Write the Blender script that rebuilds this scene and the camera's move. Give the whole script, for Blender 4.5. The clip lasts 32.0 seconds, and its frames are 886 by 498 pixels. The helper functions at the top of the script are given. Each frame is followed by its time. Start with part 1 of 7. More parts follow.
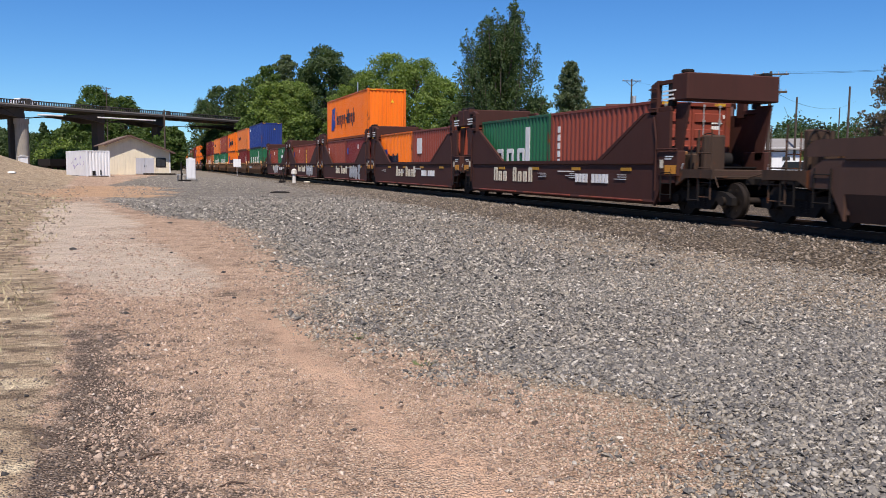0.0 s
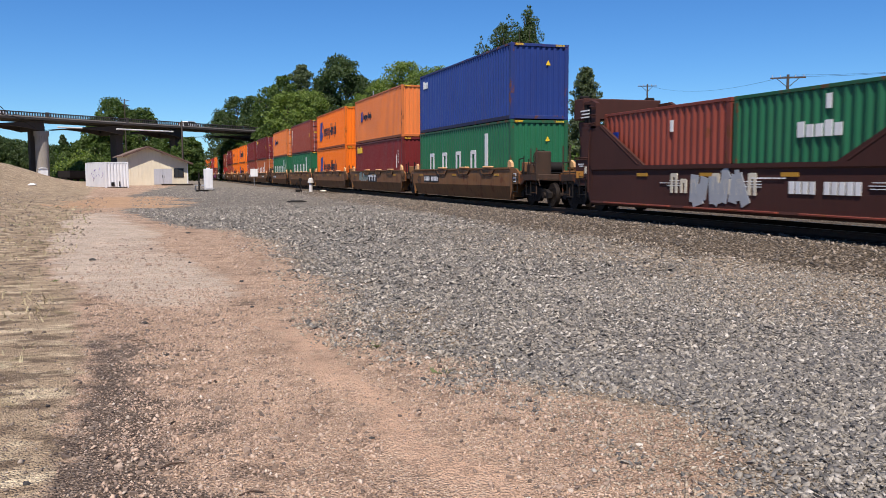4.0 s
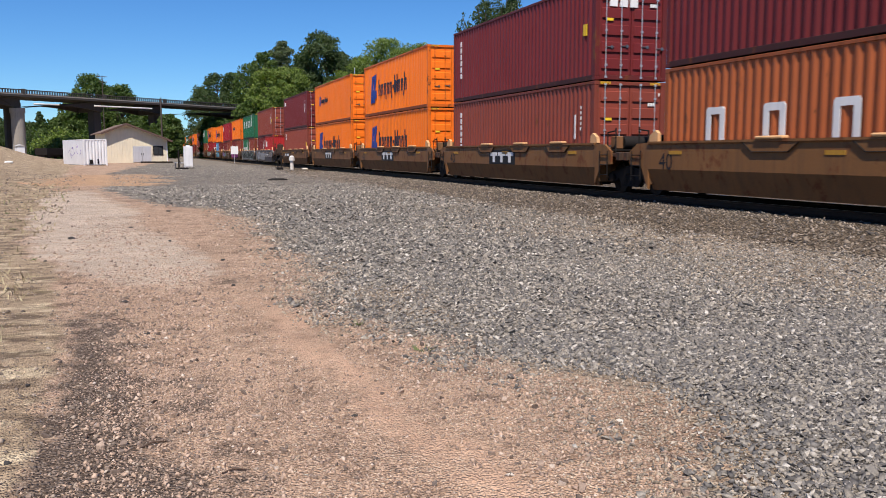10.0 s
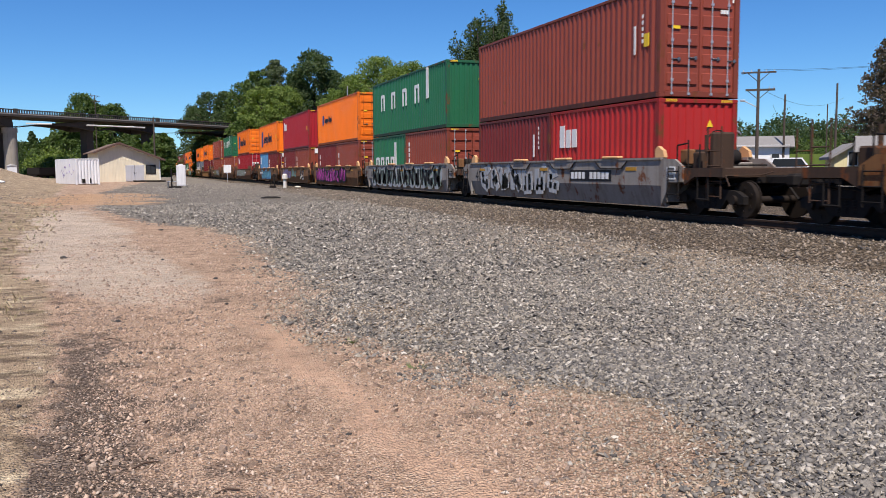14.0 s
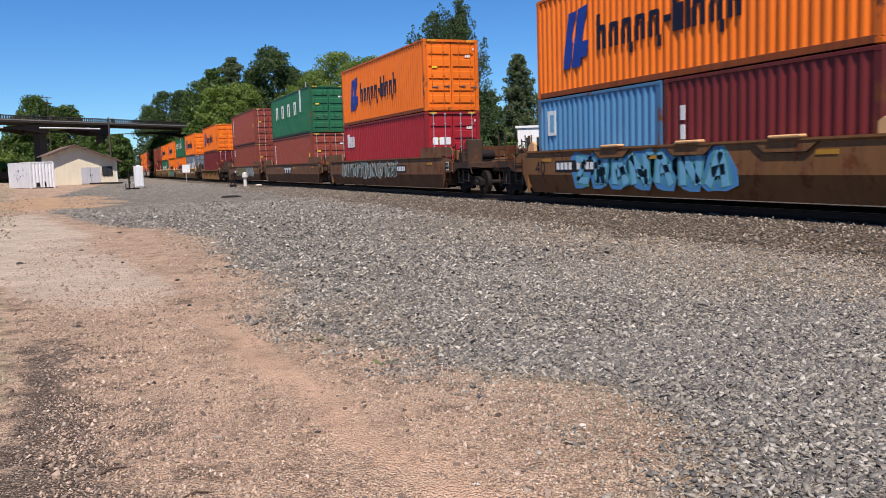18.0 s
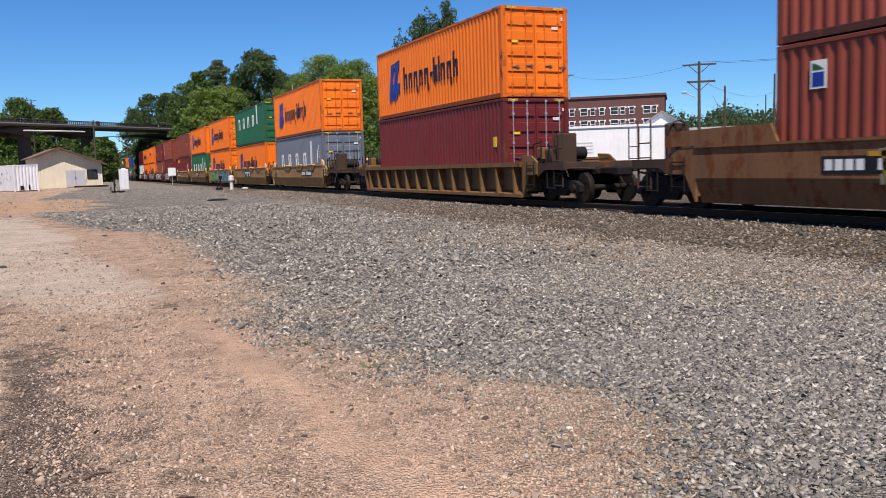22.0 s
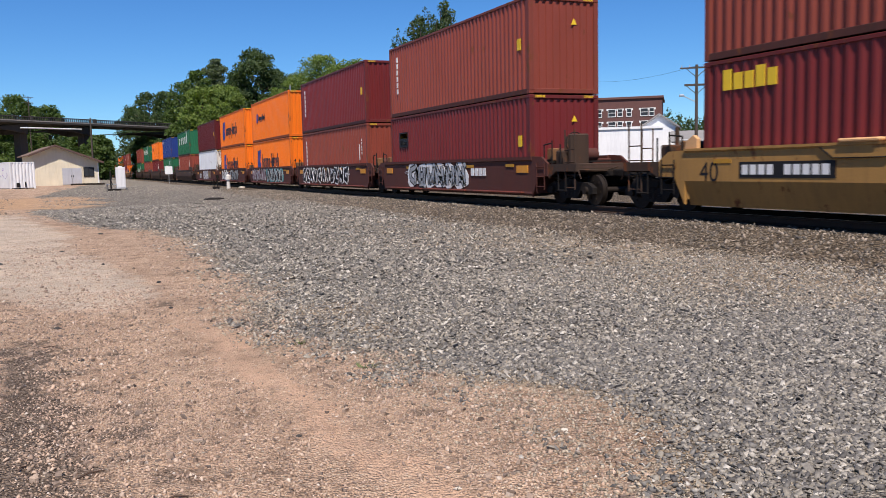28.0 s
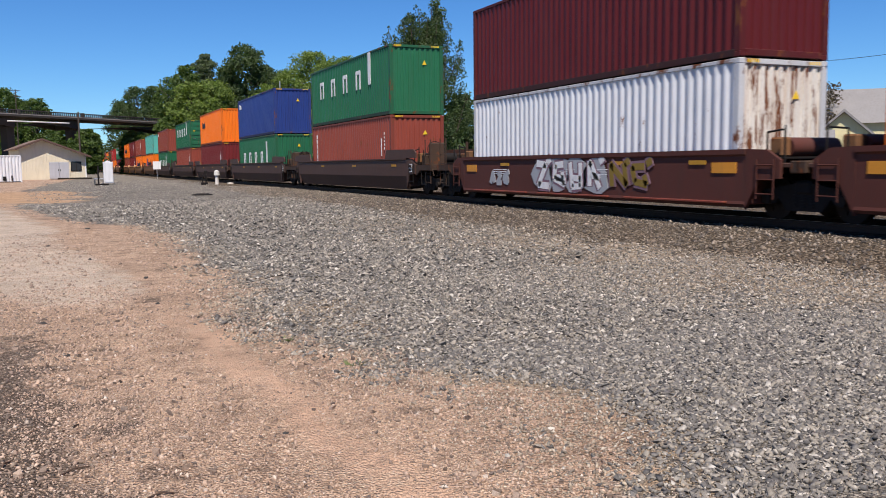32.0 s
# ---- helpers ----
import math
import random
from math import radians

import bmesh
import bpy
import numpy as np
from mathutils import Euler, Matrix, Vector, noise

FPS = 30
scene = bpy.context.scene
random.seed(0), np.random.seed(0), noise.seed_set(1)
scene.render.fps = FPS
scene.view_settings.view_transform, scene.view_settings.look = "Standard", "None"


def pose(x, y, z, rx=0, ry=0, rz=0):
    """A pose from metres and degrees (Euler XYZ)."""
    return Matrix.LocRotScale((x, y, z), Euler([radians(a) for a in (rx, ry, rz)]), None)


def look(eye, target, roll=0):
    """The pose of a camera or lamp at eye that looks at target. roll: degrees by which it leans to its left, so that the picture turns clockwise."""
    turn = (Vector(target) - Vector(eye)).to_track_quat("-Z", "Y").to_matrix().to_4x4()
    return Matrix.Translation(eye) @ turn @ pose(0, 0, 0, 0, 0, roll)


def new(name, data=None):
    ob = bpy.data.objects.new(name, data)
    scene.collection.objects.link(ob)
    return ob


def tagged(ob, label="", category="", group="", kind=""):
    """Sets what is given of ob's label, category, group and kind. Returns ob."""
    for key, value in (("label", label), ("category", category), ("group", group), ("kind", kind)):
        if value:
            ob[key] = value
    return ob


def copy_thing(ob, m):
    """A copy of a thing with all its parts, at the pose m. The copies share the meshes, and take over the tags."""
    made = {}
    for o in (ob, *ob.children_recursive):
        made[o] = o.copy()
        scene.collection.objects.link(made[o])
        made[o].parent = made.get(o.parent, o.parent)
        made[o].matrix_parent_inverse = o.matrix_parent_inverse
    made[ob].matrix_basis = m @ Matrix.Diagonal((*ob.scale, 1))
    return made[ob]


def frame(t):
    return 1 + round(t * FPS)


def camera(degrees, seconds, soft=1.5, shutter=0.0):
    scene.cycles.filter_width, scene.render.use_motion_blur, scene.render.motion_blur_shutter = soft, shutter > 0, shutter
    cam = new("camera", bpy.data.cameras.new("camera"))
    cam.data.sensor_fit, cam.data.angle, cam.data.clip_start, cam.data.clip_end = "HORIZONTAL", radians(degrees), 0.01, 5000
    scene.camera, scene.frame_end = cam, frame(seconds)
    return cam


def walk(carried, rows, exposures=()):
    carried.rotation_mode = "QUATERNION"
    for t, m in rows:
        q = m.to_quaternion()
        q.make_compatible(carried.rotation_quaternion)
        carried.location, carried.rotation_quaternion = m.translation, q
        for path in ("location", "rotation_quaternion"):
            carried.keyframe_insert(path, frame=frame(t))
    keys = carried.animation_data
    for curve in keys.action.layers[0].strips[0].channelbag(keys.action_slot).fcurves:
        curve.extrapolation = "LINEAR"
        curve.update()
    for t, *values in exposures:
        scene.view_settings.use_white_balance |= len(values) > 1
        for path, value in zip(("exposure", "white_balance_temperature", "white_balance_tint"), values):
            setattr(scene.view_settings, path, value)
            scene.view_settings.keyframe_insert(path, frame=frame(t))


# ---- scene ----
# ---- camera ----
cam = camera(55.3, 32.0, 0.55, 0.12)
EYE = 1.55
PATH = [
    (0, pose(0, 0, EYE, 84.47, -0.50, -19.14)),
    (0.5, pose(0, 0, EYE, 84.33, -0.39, -19.24)),
    (1, pose(0, 0, EYE, 84.34, -0.35, -19.18)),
    (1.5, pose(0, 0, EYE, 84.24, -0.17, -19.15)),
    (2, pose(0, 0, EYE, 84.32, -0.17, -19.20)),
    (2.5, pose(0, 0, EYE, 84.38, -0.17, -18.77)),
    (3, pose(0, 0, EYE, 84.82, -0.01, -18.09)),
    (3.5, pose(0, 0, EYE, 85.15, 0.06, -18.04)),
    (5.5, pose(0, 0, EYE, 83.43, 0.68, -18.58)),
    (6, pose(0, 0, EYE, 83.16, 0.63, -18.89)),
    (6.5, pose(0, 0, EYE, 83.48, 0.46, -18.26)),
    (7, pose(0, 0, EYE, 83.84, 0.06, -18.01)),
    (7.5, pose(0, 0, EYE, 84.00, -0.06, -18.04)),
    (8, pose(0, 0, EYE, 83.88, 0.01, -18.01)),
    (8.5, pose(0, 0, EYE, 83.53, -0.01, -18.39)),
    (9, pose(0, 0, EYE, 83.20, 0.03, -18.92)),
    (9.5, pose(0, 0, EYE, 83.26, 0.05, -19.00)),
    (10, pose(0, 0, EYE, 83.48, 0.09, -19.28)),
    (10.5, pose(0, 0, EYE, 83.64, 0.09, -19.25)),
    (11, pose(0, 0, EYE, 83.72, 0.11, -19.06)),
    (11.5, pose(0, 0, EYE, 83.72, 0.23, -18.97)),
    (12, pose(0, 0, EYE, 83.65, 0.34, -18.97)),
    (12.5, pose(0, 0, EYE, 83.52, 0.48, -18.86)),
    (13, pose(0, 0, EYE, 83.41, 0.47, -18.71)),
    (13.5, pose(0, 0, EYE, 83.71, 0.35, -18.68)),
    (14, pose(0, 0, EYE, 84.64, 0.39, -19.76)),
    (14.5, pose(0, 0, EYE, 85.37, 0.44, -20.88)),
    (16.5, pose(0, 0, EYE, 84.66, 0.99, -21.12)),
    (17, pose(0, 0, EYE, 84.50, 1.40, -21.91)),
    (17.5, pose(0, 0, EYE, 84.43, 1.67, -22.05)),
    (18, pose(0, 0, EYE, 84.19, 1.79, -22.35)),
    (18.5, pose(0, 0, EYE, 84.15, 1.79, -23.53)),
    (19, pose(0, 0, EYE, 84.30, 1.65, -24.32)),
    (19.5, pose(0, 0, EYE, 84.35, 1.79, -23.75)),
    (20, pose(0, 0, EYE, 84.32, 1.76, -23.31)),
    (20.5, pose(0, 0, EYE, 84.27, 1.85, -23.14)),
    (21, pose(0, 0, EYE, 84.15, 1.78, -23.07)),
    (21.5, pose(0, 0, EYE, 84.10, 1.76, -23.14)),
    (22, pose(0, 0, EYE, 84.38, 1.75, -23.23)),
    (22.5, pose(0, 0, EYE, 84.53, 1.85, -23.27)),
    (23, pose(0, 0, EYE, 84.51, 1.73, -23.19)),
    (23.5, pose(0, 0, EYE, 84.52, 1.69, -23.11)),
    (24, pose(0, 0, EYE, 84.53, 1.52, -23.15)),
    (24.5, pose(0, 0, EYE, 84.57, 1.42, -23.21)),
    (25, pose(0, 0, EYE, 84.79, 1.41, -23.30)),
    (25.5, pose(0, 0, EYE, 84.91, 1.49, -23.40)),
    (27.5, pose(0, 0, EYE, 84.18, 1.19, -23.30)),
    (28, pose(0, 0, EYE, 84.43, 1.27, -23.42)),
    (28.5, pose(0, 0, EYE, 84.70, 1.37, -23.63)),
    (29, pose(0, 0, EYE, 84.70, 1.26, -23.74)),
    (29.5, pose(0, 0, EYE, 84.60, 1.12, -23.60)),
    (30, pose(0, 0, EYE, 84.50, 0.97, -23.56)),
    (30.5, pose(0, 0, EYE, 84.34, 0.85, -23.56)),
    (31, pose(0, 0, EYE, 84.28, 0.82, -23.79)),
    (31.5, pose(0, 0, EYE, 84.50, 0.88, -24.06)),
    (32, pose(0, 0, EYE, 84.30, 0.64, -24.13)),
]
walk(cam, PATH, ((0.0, 0.2, 6800, 15.5), (32.0, 0.2, 6800, 15.5)))

# ---- light ----
SUN_EL, SUN_AZ = radians(57), radians(203)          # azimuth from +y towards +x
world = bpy.data.worlds.new("sky")
scene.world = world
world.use_nodes = True
wn = world.node_tree
sky = wn.nodes.new("ShaderNodeTexSky")
sky.sky_type, sky.sun_disc = "NISHITA", False
sky.sun_elevation, sky.sun_rotation = SUN_EL, SUN_AZ
sky.altitude, sky.air_density, sky.dust_density, sky.ozone_density = 1500, 1.0, 0.0, 3.0
deep = wn.nodes.new("ShaderNodeHueSaturation")
deep.inputs["Saturation"].default_value = 1.22
wn.links.new(sky.outputs[0], deep.inputs["Color"])
clear = wn.nodes.new("ShaderNodeMix")
clear.data_type, clear.blend_type = "RGBA", "MULTIPLY"
clear.inputs[0].default_value, clear.inputs[7].default_value = 1.0, (0.62, 0.99, 1.30, 1)
wn.links.new(deep.outputs[0], clear.inputs[6])
wn.links.new(clear.outputs[2], wn.nodes["Background"].inputs[0])
wn.nodes["Background"].inputs[1].default_value = 0.083
sun = new("sun", bpy.data.lights.new("sun", "SUN"))
sun.data.energy, sun.data.angle, sun.data.color = 5.4, radians(0.53), (1.0, 0.95, 0.87)
toward = Vector((math.sin(SUN_AZ) * math.cos(SUN_EL), math.cos(SUN_AZ) * math.cos(SUN_EL), math.sin(SUN_EL)))
sun.matrix_world = look(toward * 60, (0, 0, 0))

# ---- mesh helpers ----


class Geo:
    """Collects faces; every add_ method appends one closed piece."""

    def __init__(self):
        self.v, self.f, self.soft = [], [], []

    def add(self, vs, fs, soft=False):
        k = len(self.v)
        self.v.extend(tuple(p) for p in vs)
        self.f.extend(tuple(k + i for i in q) for q in fs)
        self.soft.extend([soft] * len(fs))
        return self

    def box(self, x0, x1, y0, y1, z0, z1):
        vs = [(x, y, z) for x in (x0, x1) for y in (y0, y1) for z in (z0, z1)]
        return self.add(vs, [(0, 1, 3, 2), (4, 6, 7, 5), (0, 4, 5, 1), (2, 3, 7, 6), (0, 2, 6, 4), (1, 5, 7, 3)])

    def cbox(self, x0, x1, y0, y1, z0, z1, c=0.01):
        """A box with chamfered edges."""
        lo, hi = (x0, y0, z0), (x1, y1, z1)
        c = min([c] + [0.45 * (b - a) for a, b in zip(lo, hi)])
        vs, index = [], {}
        for sx in (0, 1):
            for sy in (0, 1):
                for sz in (0, 1):
                    s = (sx, sy, sz)
                    for axis in range(3):
                        p = []
                        for k in range(3):
                            e = hi[k] if s[k] else lo[k]
                            p.append(e if k == axis else e + (-c if s[k] else c))
                        index[s, axis] = len(vs)
                        vs.append(p)
        fs = []
        for axis in range(3):
            a, b = (axis + 1) % 3, (axis + 2) % 3
            for side in (0, 1):
                ring = []
                for i, j in ((0, 0), (1, 0), (1, 1), (0, 1)):
                    s = [0, 0, 0]
                    s[axis], s[a], s[b] = side, i, j
                    ring.append(index[tuple(s), axis])
                fs.append(ring if side else ring[::-1])
            for i in (0, 1):
                for j in (0, 1):
                    s0, s1 = [0, 0, 0], [0, 0, 0]
                    s0[a], s0[b], s1[a], s1[b] = i, j, i, j
                    s1[axis] = 1
                    q = [index[tuple(s0), a], index[tuple(s1), a], index[tuple(s1), b], index[tuple(s0), b]]
                    fs.append(q if i == j else q[::-1])
        for s in [(x, y, z) for x in (0, 1) for y in (0, 1) for z in (0, 1)]:
            q = [index[s, k] for k in range(3)]
            fs.append(q if sum(s) % 2 else q[::-1])
        return self.add(vs, fs)

    def tube(self, a, b, r0, r1=None, n=10, soft=True):
        a, b = Vector(a), Vector(b)
        r1 = r0 if r1 is None else r1
        w = (b - a).normalized()
        u = w.orthogonal().normalized()
        t = w.cross(u)
        vs = []
        for p, r in ((a, r0), (b, r1)):
            for i in range(n):
                g = 2 * math.pi * i / n
                vs.append(p + r * (math.cos(g) * u + math.sin(g) * t))
        self.add(vs, [(i, (i + 1) % n, n + (i + 1) % n, n + i) for i in range(n)], soft)
        return self.add(vs, [tuple(range(n))[::-1], tuple(range(n, 2 * n))])

    def slab(self, outline, axis, d0, d1):
        """A flat outline, counter-clockwise, drawn out along an axis from d0 to d1."""
        n = len(outline)
        vs = []
        for d in (d0, d1):
            for a, b in outline:
                p = [a, b]
                p.insert(axis, d)
                vs.append(p)
        fs = [(i, (i + 1) % n, n + (i + 1) % n, n + i) for i in range(n)]
        fs += [tuple(range(n))[::-1], tuple(range(n, 2 * n))]
        if axis == 1:
            fs = [q[::-1] for q in fs]
        return self.add(vs, fs)

    def ball(self, c, r, seed=0, squash=(1, 1, 1), rough=0.0):
        """A lumpy stone-like solid of twenty faces."""
        g = (1 + 5 ** 0.5) / 2
        base = [(-1, g, 0), (1, g, 0), (-1, -g, 0), (1, -g, 0), (0, -1, g), (0, 1, g), (0, -1, -g), (0, 1, -g), (g, 0, -1), (g, 0, 1), (-g, 0, -1), (-g, 0, 1)]
        rr = random.Random(seed)
        vs = []
        for p in base:
            q = Vector(p).normalized() * r * (1 + rough * (rr.random() - 0.5))
            vs.append((c[0] + q.x * squash[0], c[1] + q.y * squash[1], c[2] + q.z * squash[2]))
        fs = [(0, 11, 5), (0, 5, 1), (0, 1, 7), (0, 7, 10), (0, 10, 11), (1, 5, 9), (5, 11, 4), (11, 10, 2), (10, 7, 6), (7, 1, 8), (3, 9, 4), (3, 4, 2), (3, 2, 6), (3, 6, 8), (3, 8, 9), (4, 9, 5), (2, 4, 11), (6, 2, 10), (8, 6, 7), (9, 8, 1)]
        return self.add(vs, fs)

    def mesh(self, name):
        me = bpy.data.meshes.new(name)
        me.from_pydata(self.v, [], self.f)
        if any(self.soft):
            me.polygons.foreach_set("use_smooth", self.soft)
        return me


def part(name, g, material, parent, label=""):
    me = g.mesh(name) if isinstance(g, Geo) else g
    if not me.materials:
        me.materials.append(material)
    ob = new(name, me)
    ob.parent = parent
    return tagged(ob, label)


def thing(name, label, category, group="", at=None):
    ob = tagged(new(name), label, category, group)
    ob.empty_display_size = 0.3
    if at is not None:
        ob.matrix_basis = at
    return ob


def solo(name, g, material, label="", category="", group="", kind="", at=None):
    me = g.mesh(name) if isinstance(g, Geo) else g
    if not me.materials:
        me.materials.append(material)
    ob = tagged(new(name, me), label, category, group, kind)
    if at is not None:
        ob.matrix_basis = at
    return ob


# ---- materials ----


def nodes_of(name):
    m = bpy.data.materials.new(name)
    m.use_nodes = True
    t = m.node_tree
    return m, t, t.nodes["Principled BSDF"]


def noise_at(t, scale, detail=4.0, rough=0.55, stretch=None, coord="Object"):
    c = t.nodes.new("ShaderNodeTexCoord")
    n = t.nodes.new("ShaderNodeTexNoise")
    n.inputs["Scale"].default_value, n.inputs["Detail"].default_value, n.inputs["Roughness"].default_value = scale, detail, rough
    if stretch:
        mp = t.nodes.new("ShaderNodeMapping")
        mp.inputs["Scale"].default_value = stretch
        t.links.new(c.outputs[coord], mp.inputs[0])
        t.links.new(mp.outputs[0], n.inputs["Vector"])
    else:
        t.links.new(c.outputs[coord], n.inputs["Vector"])
    return n.outputs["Fac"]


def ramp(t, fac, stops):
    r = t.nodes.new("ShaderNodeValToRGB")
    e = r.color_ramp.elements
    while len(e) < len(stops):
        e.new(0.5)
    for k, (p, c) in zip(e, stops):
        k.position = p
        k.color = (*c, 1) if isinstance(c, tuple) else (c, c, c, 1)
    t.links.new(fac, r.inputs[0])
    return r.outputs[0]


def mixed(t, fac, a, b, mode="MIX"):
    m = t.nodes.new("ShaderNodeMix")
    m.data_type, m.blend_type = "RGBA", mode
    for sock, val in ((m.inputs[0], fac), (m.inputs[6], a), (m.inputs[7], b)):
        if isinstance(val, (int, float)):
            sock.default_value = val
        elif isinstance(val, tuple):
            sock.default_value = (*val, 1)
        else:
            t.links.new(val, sock)
    return m.outputs[2]


def bumped(t, b, height, strength, distance):
    n = t.nodes.new("ShaderNodeBump")
    n.inputs["Strength"].default_value, n.inputs["Distance"].default_value = strength, distance
    t.links.new(height, n.inputs["Height"])
    t.links.new(n.outputs[0], b.inputs["Normal"])


def random_shift(t, colour, amount):
    """Each object a little lighter or darker than the next."""
    o = t.nodes.new("ShaderNodeObjectInfo")
    h = t.nodes.new("ShaderNodeMapRange")
    h.inputs["To Min"].default_value, h.inputs["To Max"].default_value = 1 - amount, 1 + amount
    t.links.new(o.outputs["Random"], h.inputs[0])
    c = t.nodes.new("ShaderNodeCombineColor")
    for k in range(3):
        t.links.new(h.outputs[0], c.inputs[k])
    return mixed(t, 1.0, colour, c.outputs[0], "MULTIPLY")


def paint(name, colour, rough=0.5, dirt=0.25, dirt_colour=(0.09, 0.06, 0.045), metal=0.0, rust=0.0, shift=0.0):
    """Painted metal: faded in patches, streaked downwards with dirt, rust spots where asked."""
    m, t, b = nodes_of(name)
    pale = tuple(min(0.9, c * 1.15 + 0.004) for c in colour)
    deep = tuple(c * 0.86 for c in colour)
    col = mixed(t, noise_at(t, 0.7, 5), deep, pale)
    streak = ramp(t, noise_at(t, 1.0, 6, 0.65, (5.0, 5.0, 0.45)), ((0.46, 0.0), (0.82, dirt)))
    col = mixed(t, streak, col, dirt_colour)
    fine = ramp(t, noise_at(t, 28.0, 3), ((0.35, 0.0), (0.9, dirt * 0.5)))
    col = mixed(t, fine, col, dirt_colour)
    if rust:
        spots = ramp(t, noise_at(t, 2.6, 8, 0.7, (2.4, 2.4, 0.4) if rust > 0.4 else (1.0, 1.0, 0.55)), ((0.60 - rust * 0.2, 0.0), (0.66 - rust * 0.2, 1.0)))
        col = mixed(t, spots, col, (0.14, 0.045, 0.015))
    if shift:
        col = random_shift(t, col, shift)
    t.links.new(col, b.inputs["Base Color"])
    b.inputs["Roughness"].default_value, b.inputs["Metallic"].default_value = rough, metal
    b.inputs["Specular IOR Level"].default_value = 0.22
    bumped(t, b, noise_at(t, 9.0, 5), 0.12, 0.02)
    return m


def plain(name, colour, rough=0.7, metal=0.0, spread=0.15, scale=6.0):
    m, t, b = nodes_of(name)
    col = mixed(t, noise_at(t, scale, 5), tuple(c * (1 - spread) for c in colour), tuple(min(1, c * (1 + spread)) for c in colour))
    t.links.new(col, b.inputs["Base Color"])
    b.inputs["Roughness"].default_value, b.inputs["Metallic"].default_value = rough, metal
    b.inputs["Specular IOR Level"].default_value = 0.2
    bumped(t, b, noise_at(t, scale * 6, 4), 0.15, 0.01)
    return m


ORANGE, ORANGE_OLD = (0.84, 0.168, 0.011), (0.66, 0.185, 0.05)
HUES = {
    "orange": ORANGE, "faded_orange": ORANGE_OLD, "rust_orange": (0.36, 0.095, 0.03),
    "maroon": (0.145, 0.017, 0.018), "brown_red": (0.235, 0.050, 0.032), "red": (0.30, 0.014, 0.022), "crimson": (0.36, 0.02, 0.02),
    "oxblood": (0.098, 0.009, 0.011), "green": (0.012, 0.118, 0.054), "blue": (0.018, 0.045, 0.20), "grey": (0.13, 0.15, 0.185),
    "sky_blue": (0.07, 0.22, 0.40), "white": (0.62, 0.65, 0.68), "teal": (0.08, 0.36, 0.30),
}
BOX_PAINT = {k: paint("container_" + k, c, 0.42, 0.17, rust={"white": -0.2, "rust_orange": 0.03, "brown_red": -0.12}.get(k, 0.0), shift=0.10) for k, c in HUES.items()}
BOX_RAIL = {k: paint("container_rail_" + k, tuple(v * 0.78 for v in c), 0.5, 0.35, rust=0.3) for k, c in HUES.items()}
# bottom rails take about a third of the wall colour
BOX_SILL = {k: paint("container_sill_" + k, tuple(v * 0.30 + 0.012 for v in c), 0.65, 0.75, (0.03, 0.022, 0.017), rust=0.1) for k, c in HUES.items()}
RUSTY_WHITE = paint("rust_streaked_white", (0.66, 0.65, 0.60), 0.5, 0.6, (0.34, 0.15, 0.05), rust=0.45)
STEEL = plain("worn_steel", (0.28, 0.27, 0.26), 0.38, 0.9)
GALV = plain("galvanised_rod", (0.55, 0.56, 0.57), 0.42, 0.7)
BLACK_IRON = plain("grimy_black_iron", (0.013, 0.011, 0.010), 0.75, 0.0, 0.4, 9.0)
# wheel colour set very low, standing in for the shade beneath the cars
WHEEL_IRON = plain("brown_wheel_steel", (0.020, 0.015, 0.012), 0.65, 0.1, 0.4, 7.0)
TREAD = plain("bright_wheel_tread", (0.55, 0.54, 0.52), 0.25, 1.0, 0.1)
INK_BLUE = plain("dark_blue_ink", (0.010, 0.011, 0.026), 0.5)
LOGO_BLUE = plain("royal_blue_ink", (0.012, 0.045, 0.28), 0.5)
INK_WHITE = paint("white_ink", (0.74, 0.75, 0.74), 0.5, 0.25)
INK_YELLOW = paint("yellow_ink", (0.78, 0.52, 0.03), 0.5, 0.2)
AMBER = paint("dull_amber_ink", (0.46, 0.235, 0.025), 0.55, 0.45)
INK_RED = plain("red_ink", (0.5, 0.03, 0.03), 0.5)
LEAF_INK = plain("dark_green_ink", (0.03, 0.10, 0.05), 0.5)
INK_BLACK = plain("black_ink", (0.014, 0.014, 0.016), 0.55)
CAR_PAINT = {
    "tan": paint("weathered_tan_car", (0.215, 0.098, 0.034), 0.6, 0.7, (0.085, 0.05, 0.03), rust=0.25),
    "yellow": paint("yellow_car", (0.37, 0.20, 0.058), 0.55, 0.45, (0.12, 0.075, 0.04), rust=0.1),
    "old_brown": paint("brown_grime_car", (0.20, 0.095, 0.04), 0.65, 0.7, (0.06, 0.04, 0.028), rust=0.35),
    "sea_brown": paint("dark_brown_car", (0.056, 0.019, 0.014), 0.7, 0.4, (0.030, 0.017, 0.012)),
    "red_brown": paint("oxide_brown_car", (0.085, 0.026, 0.019), 0.68, 0.45, (0.05, 0.032, 0.026)),
    "grey": paint("grey_painted_car", (0.27, 0.255, 0.235), 0.65, 0.75, (0.10, 0.065, 0.04), rust=0.2),
    # rib_tan is darkened all over for the shade on its recessed webs
    "rib_tan": paint("shade_dark_tan_car", (0.185, 0.098, 0.036), 0.62, 0.75, (0.10, 0.062, 0.034), rust=0.15),
    "deep_brown": paint("deep_brown_car", (0.075, 0.04, 0.03), 0.6, 0.4, (0.04, 0.03, 0.024)),
}

# ---- levels ----
RAIL_Z, TRACK_X, SPEED = 0.39, 13.83, 17.80

# ---- train: containers ----
FT20, FT40 = 6.058, 12.192
HALF_W = 1.219
CONTAINERS, CAR_CACHE = {}, {}


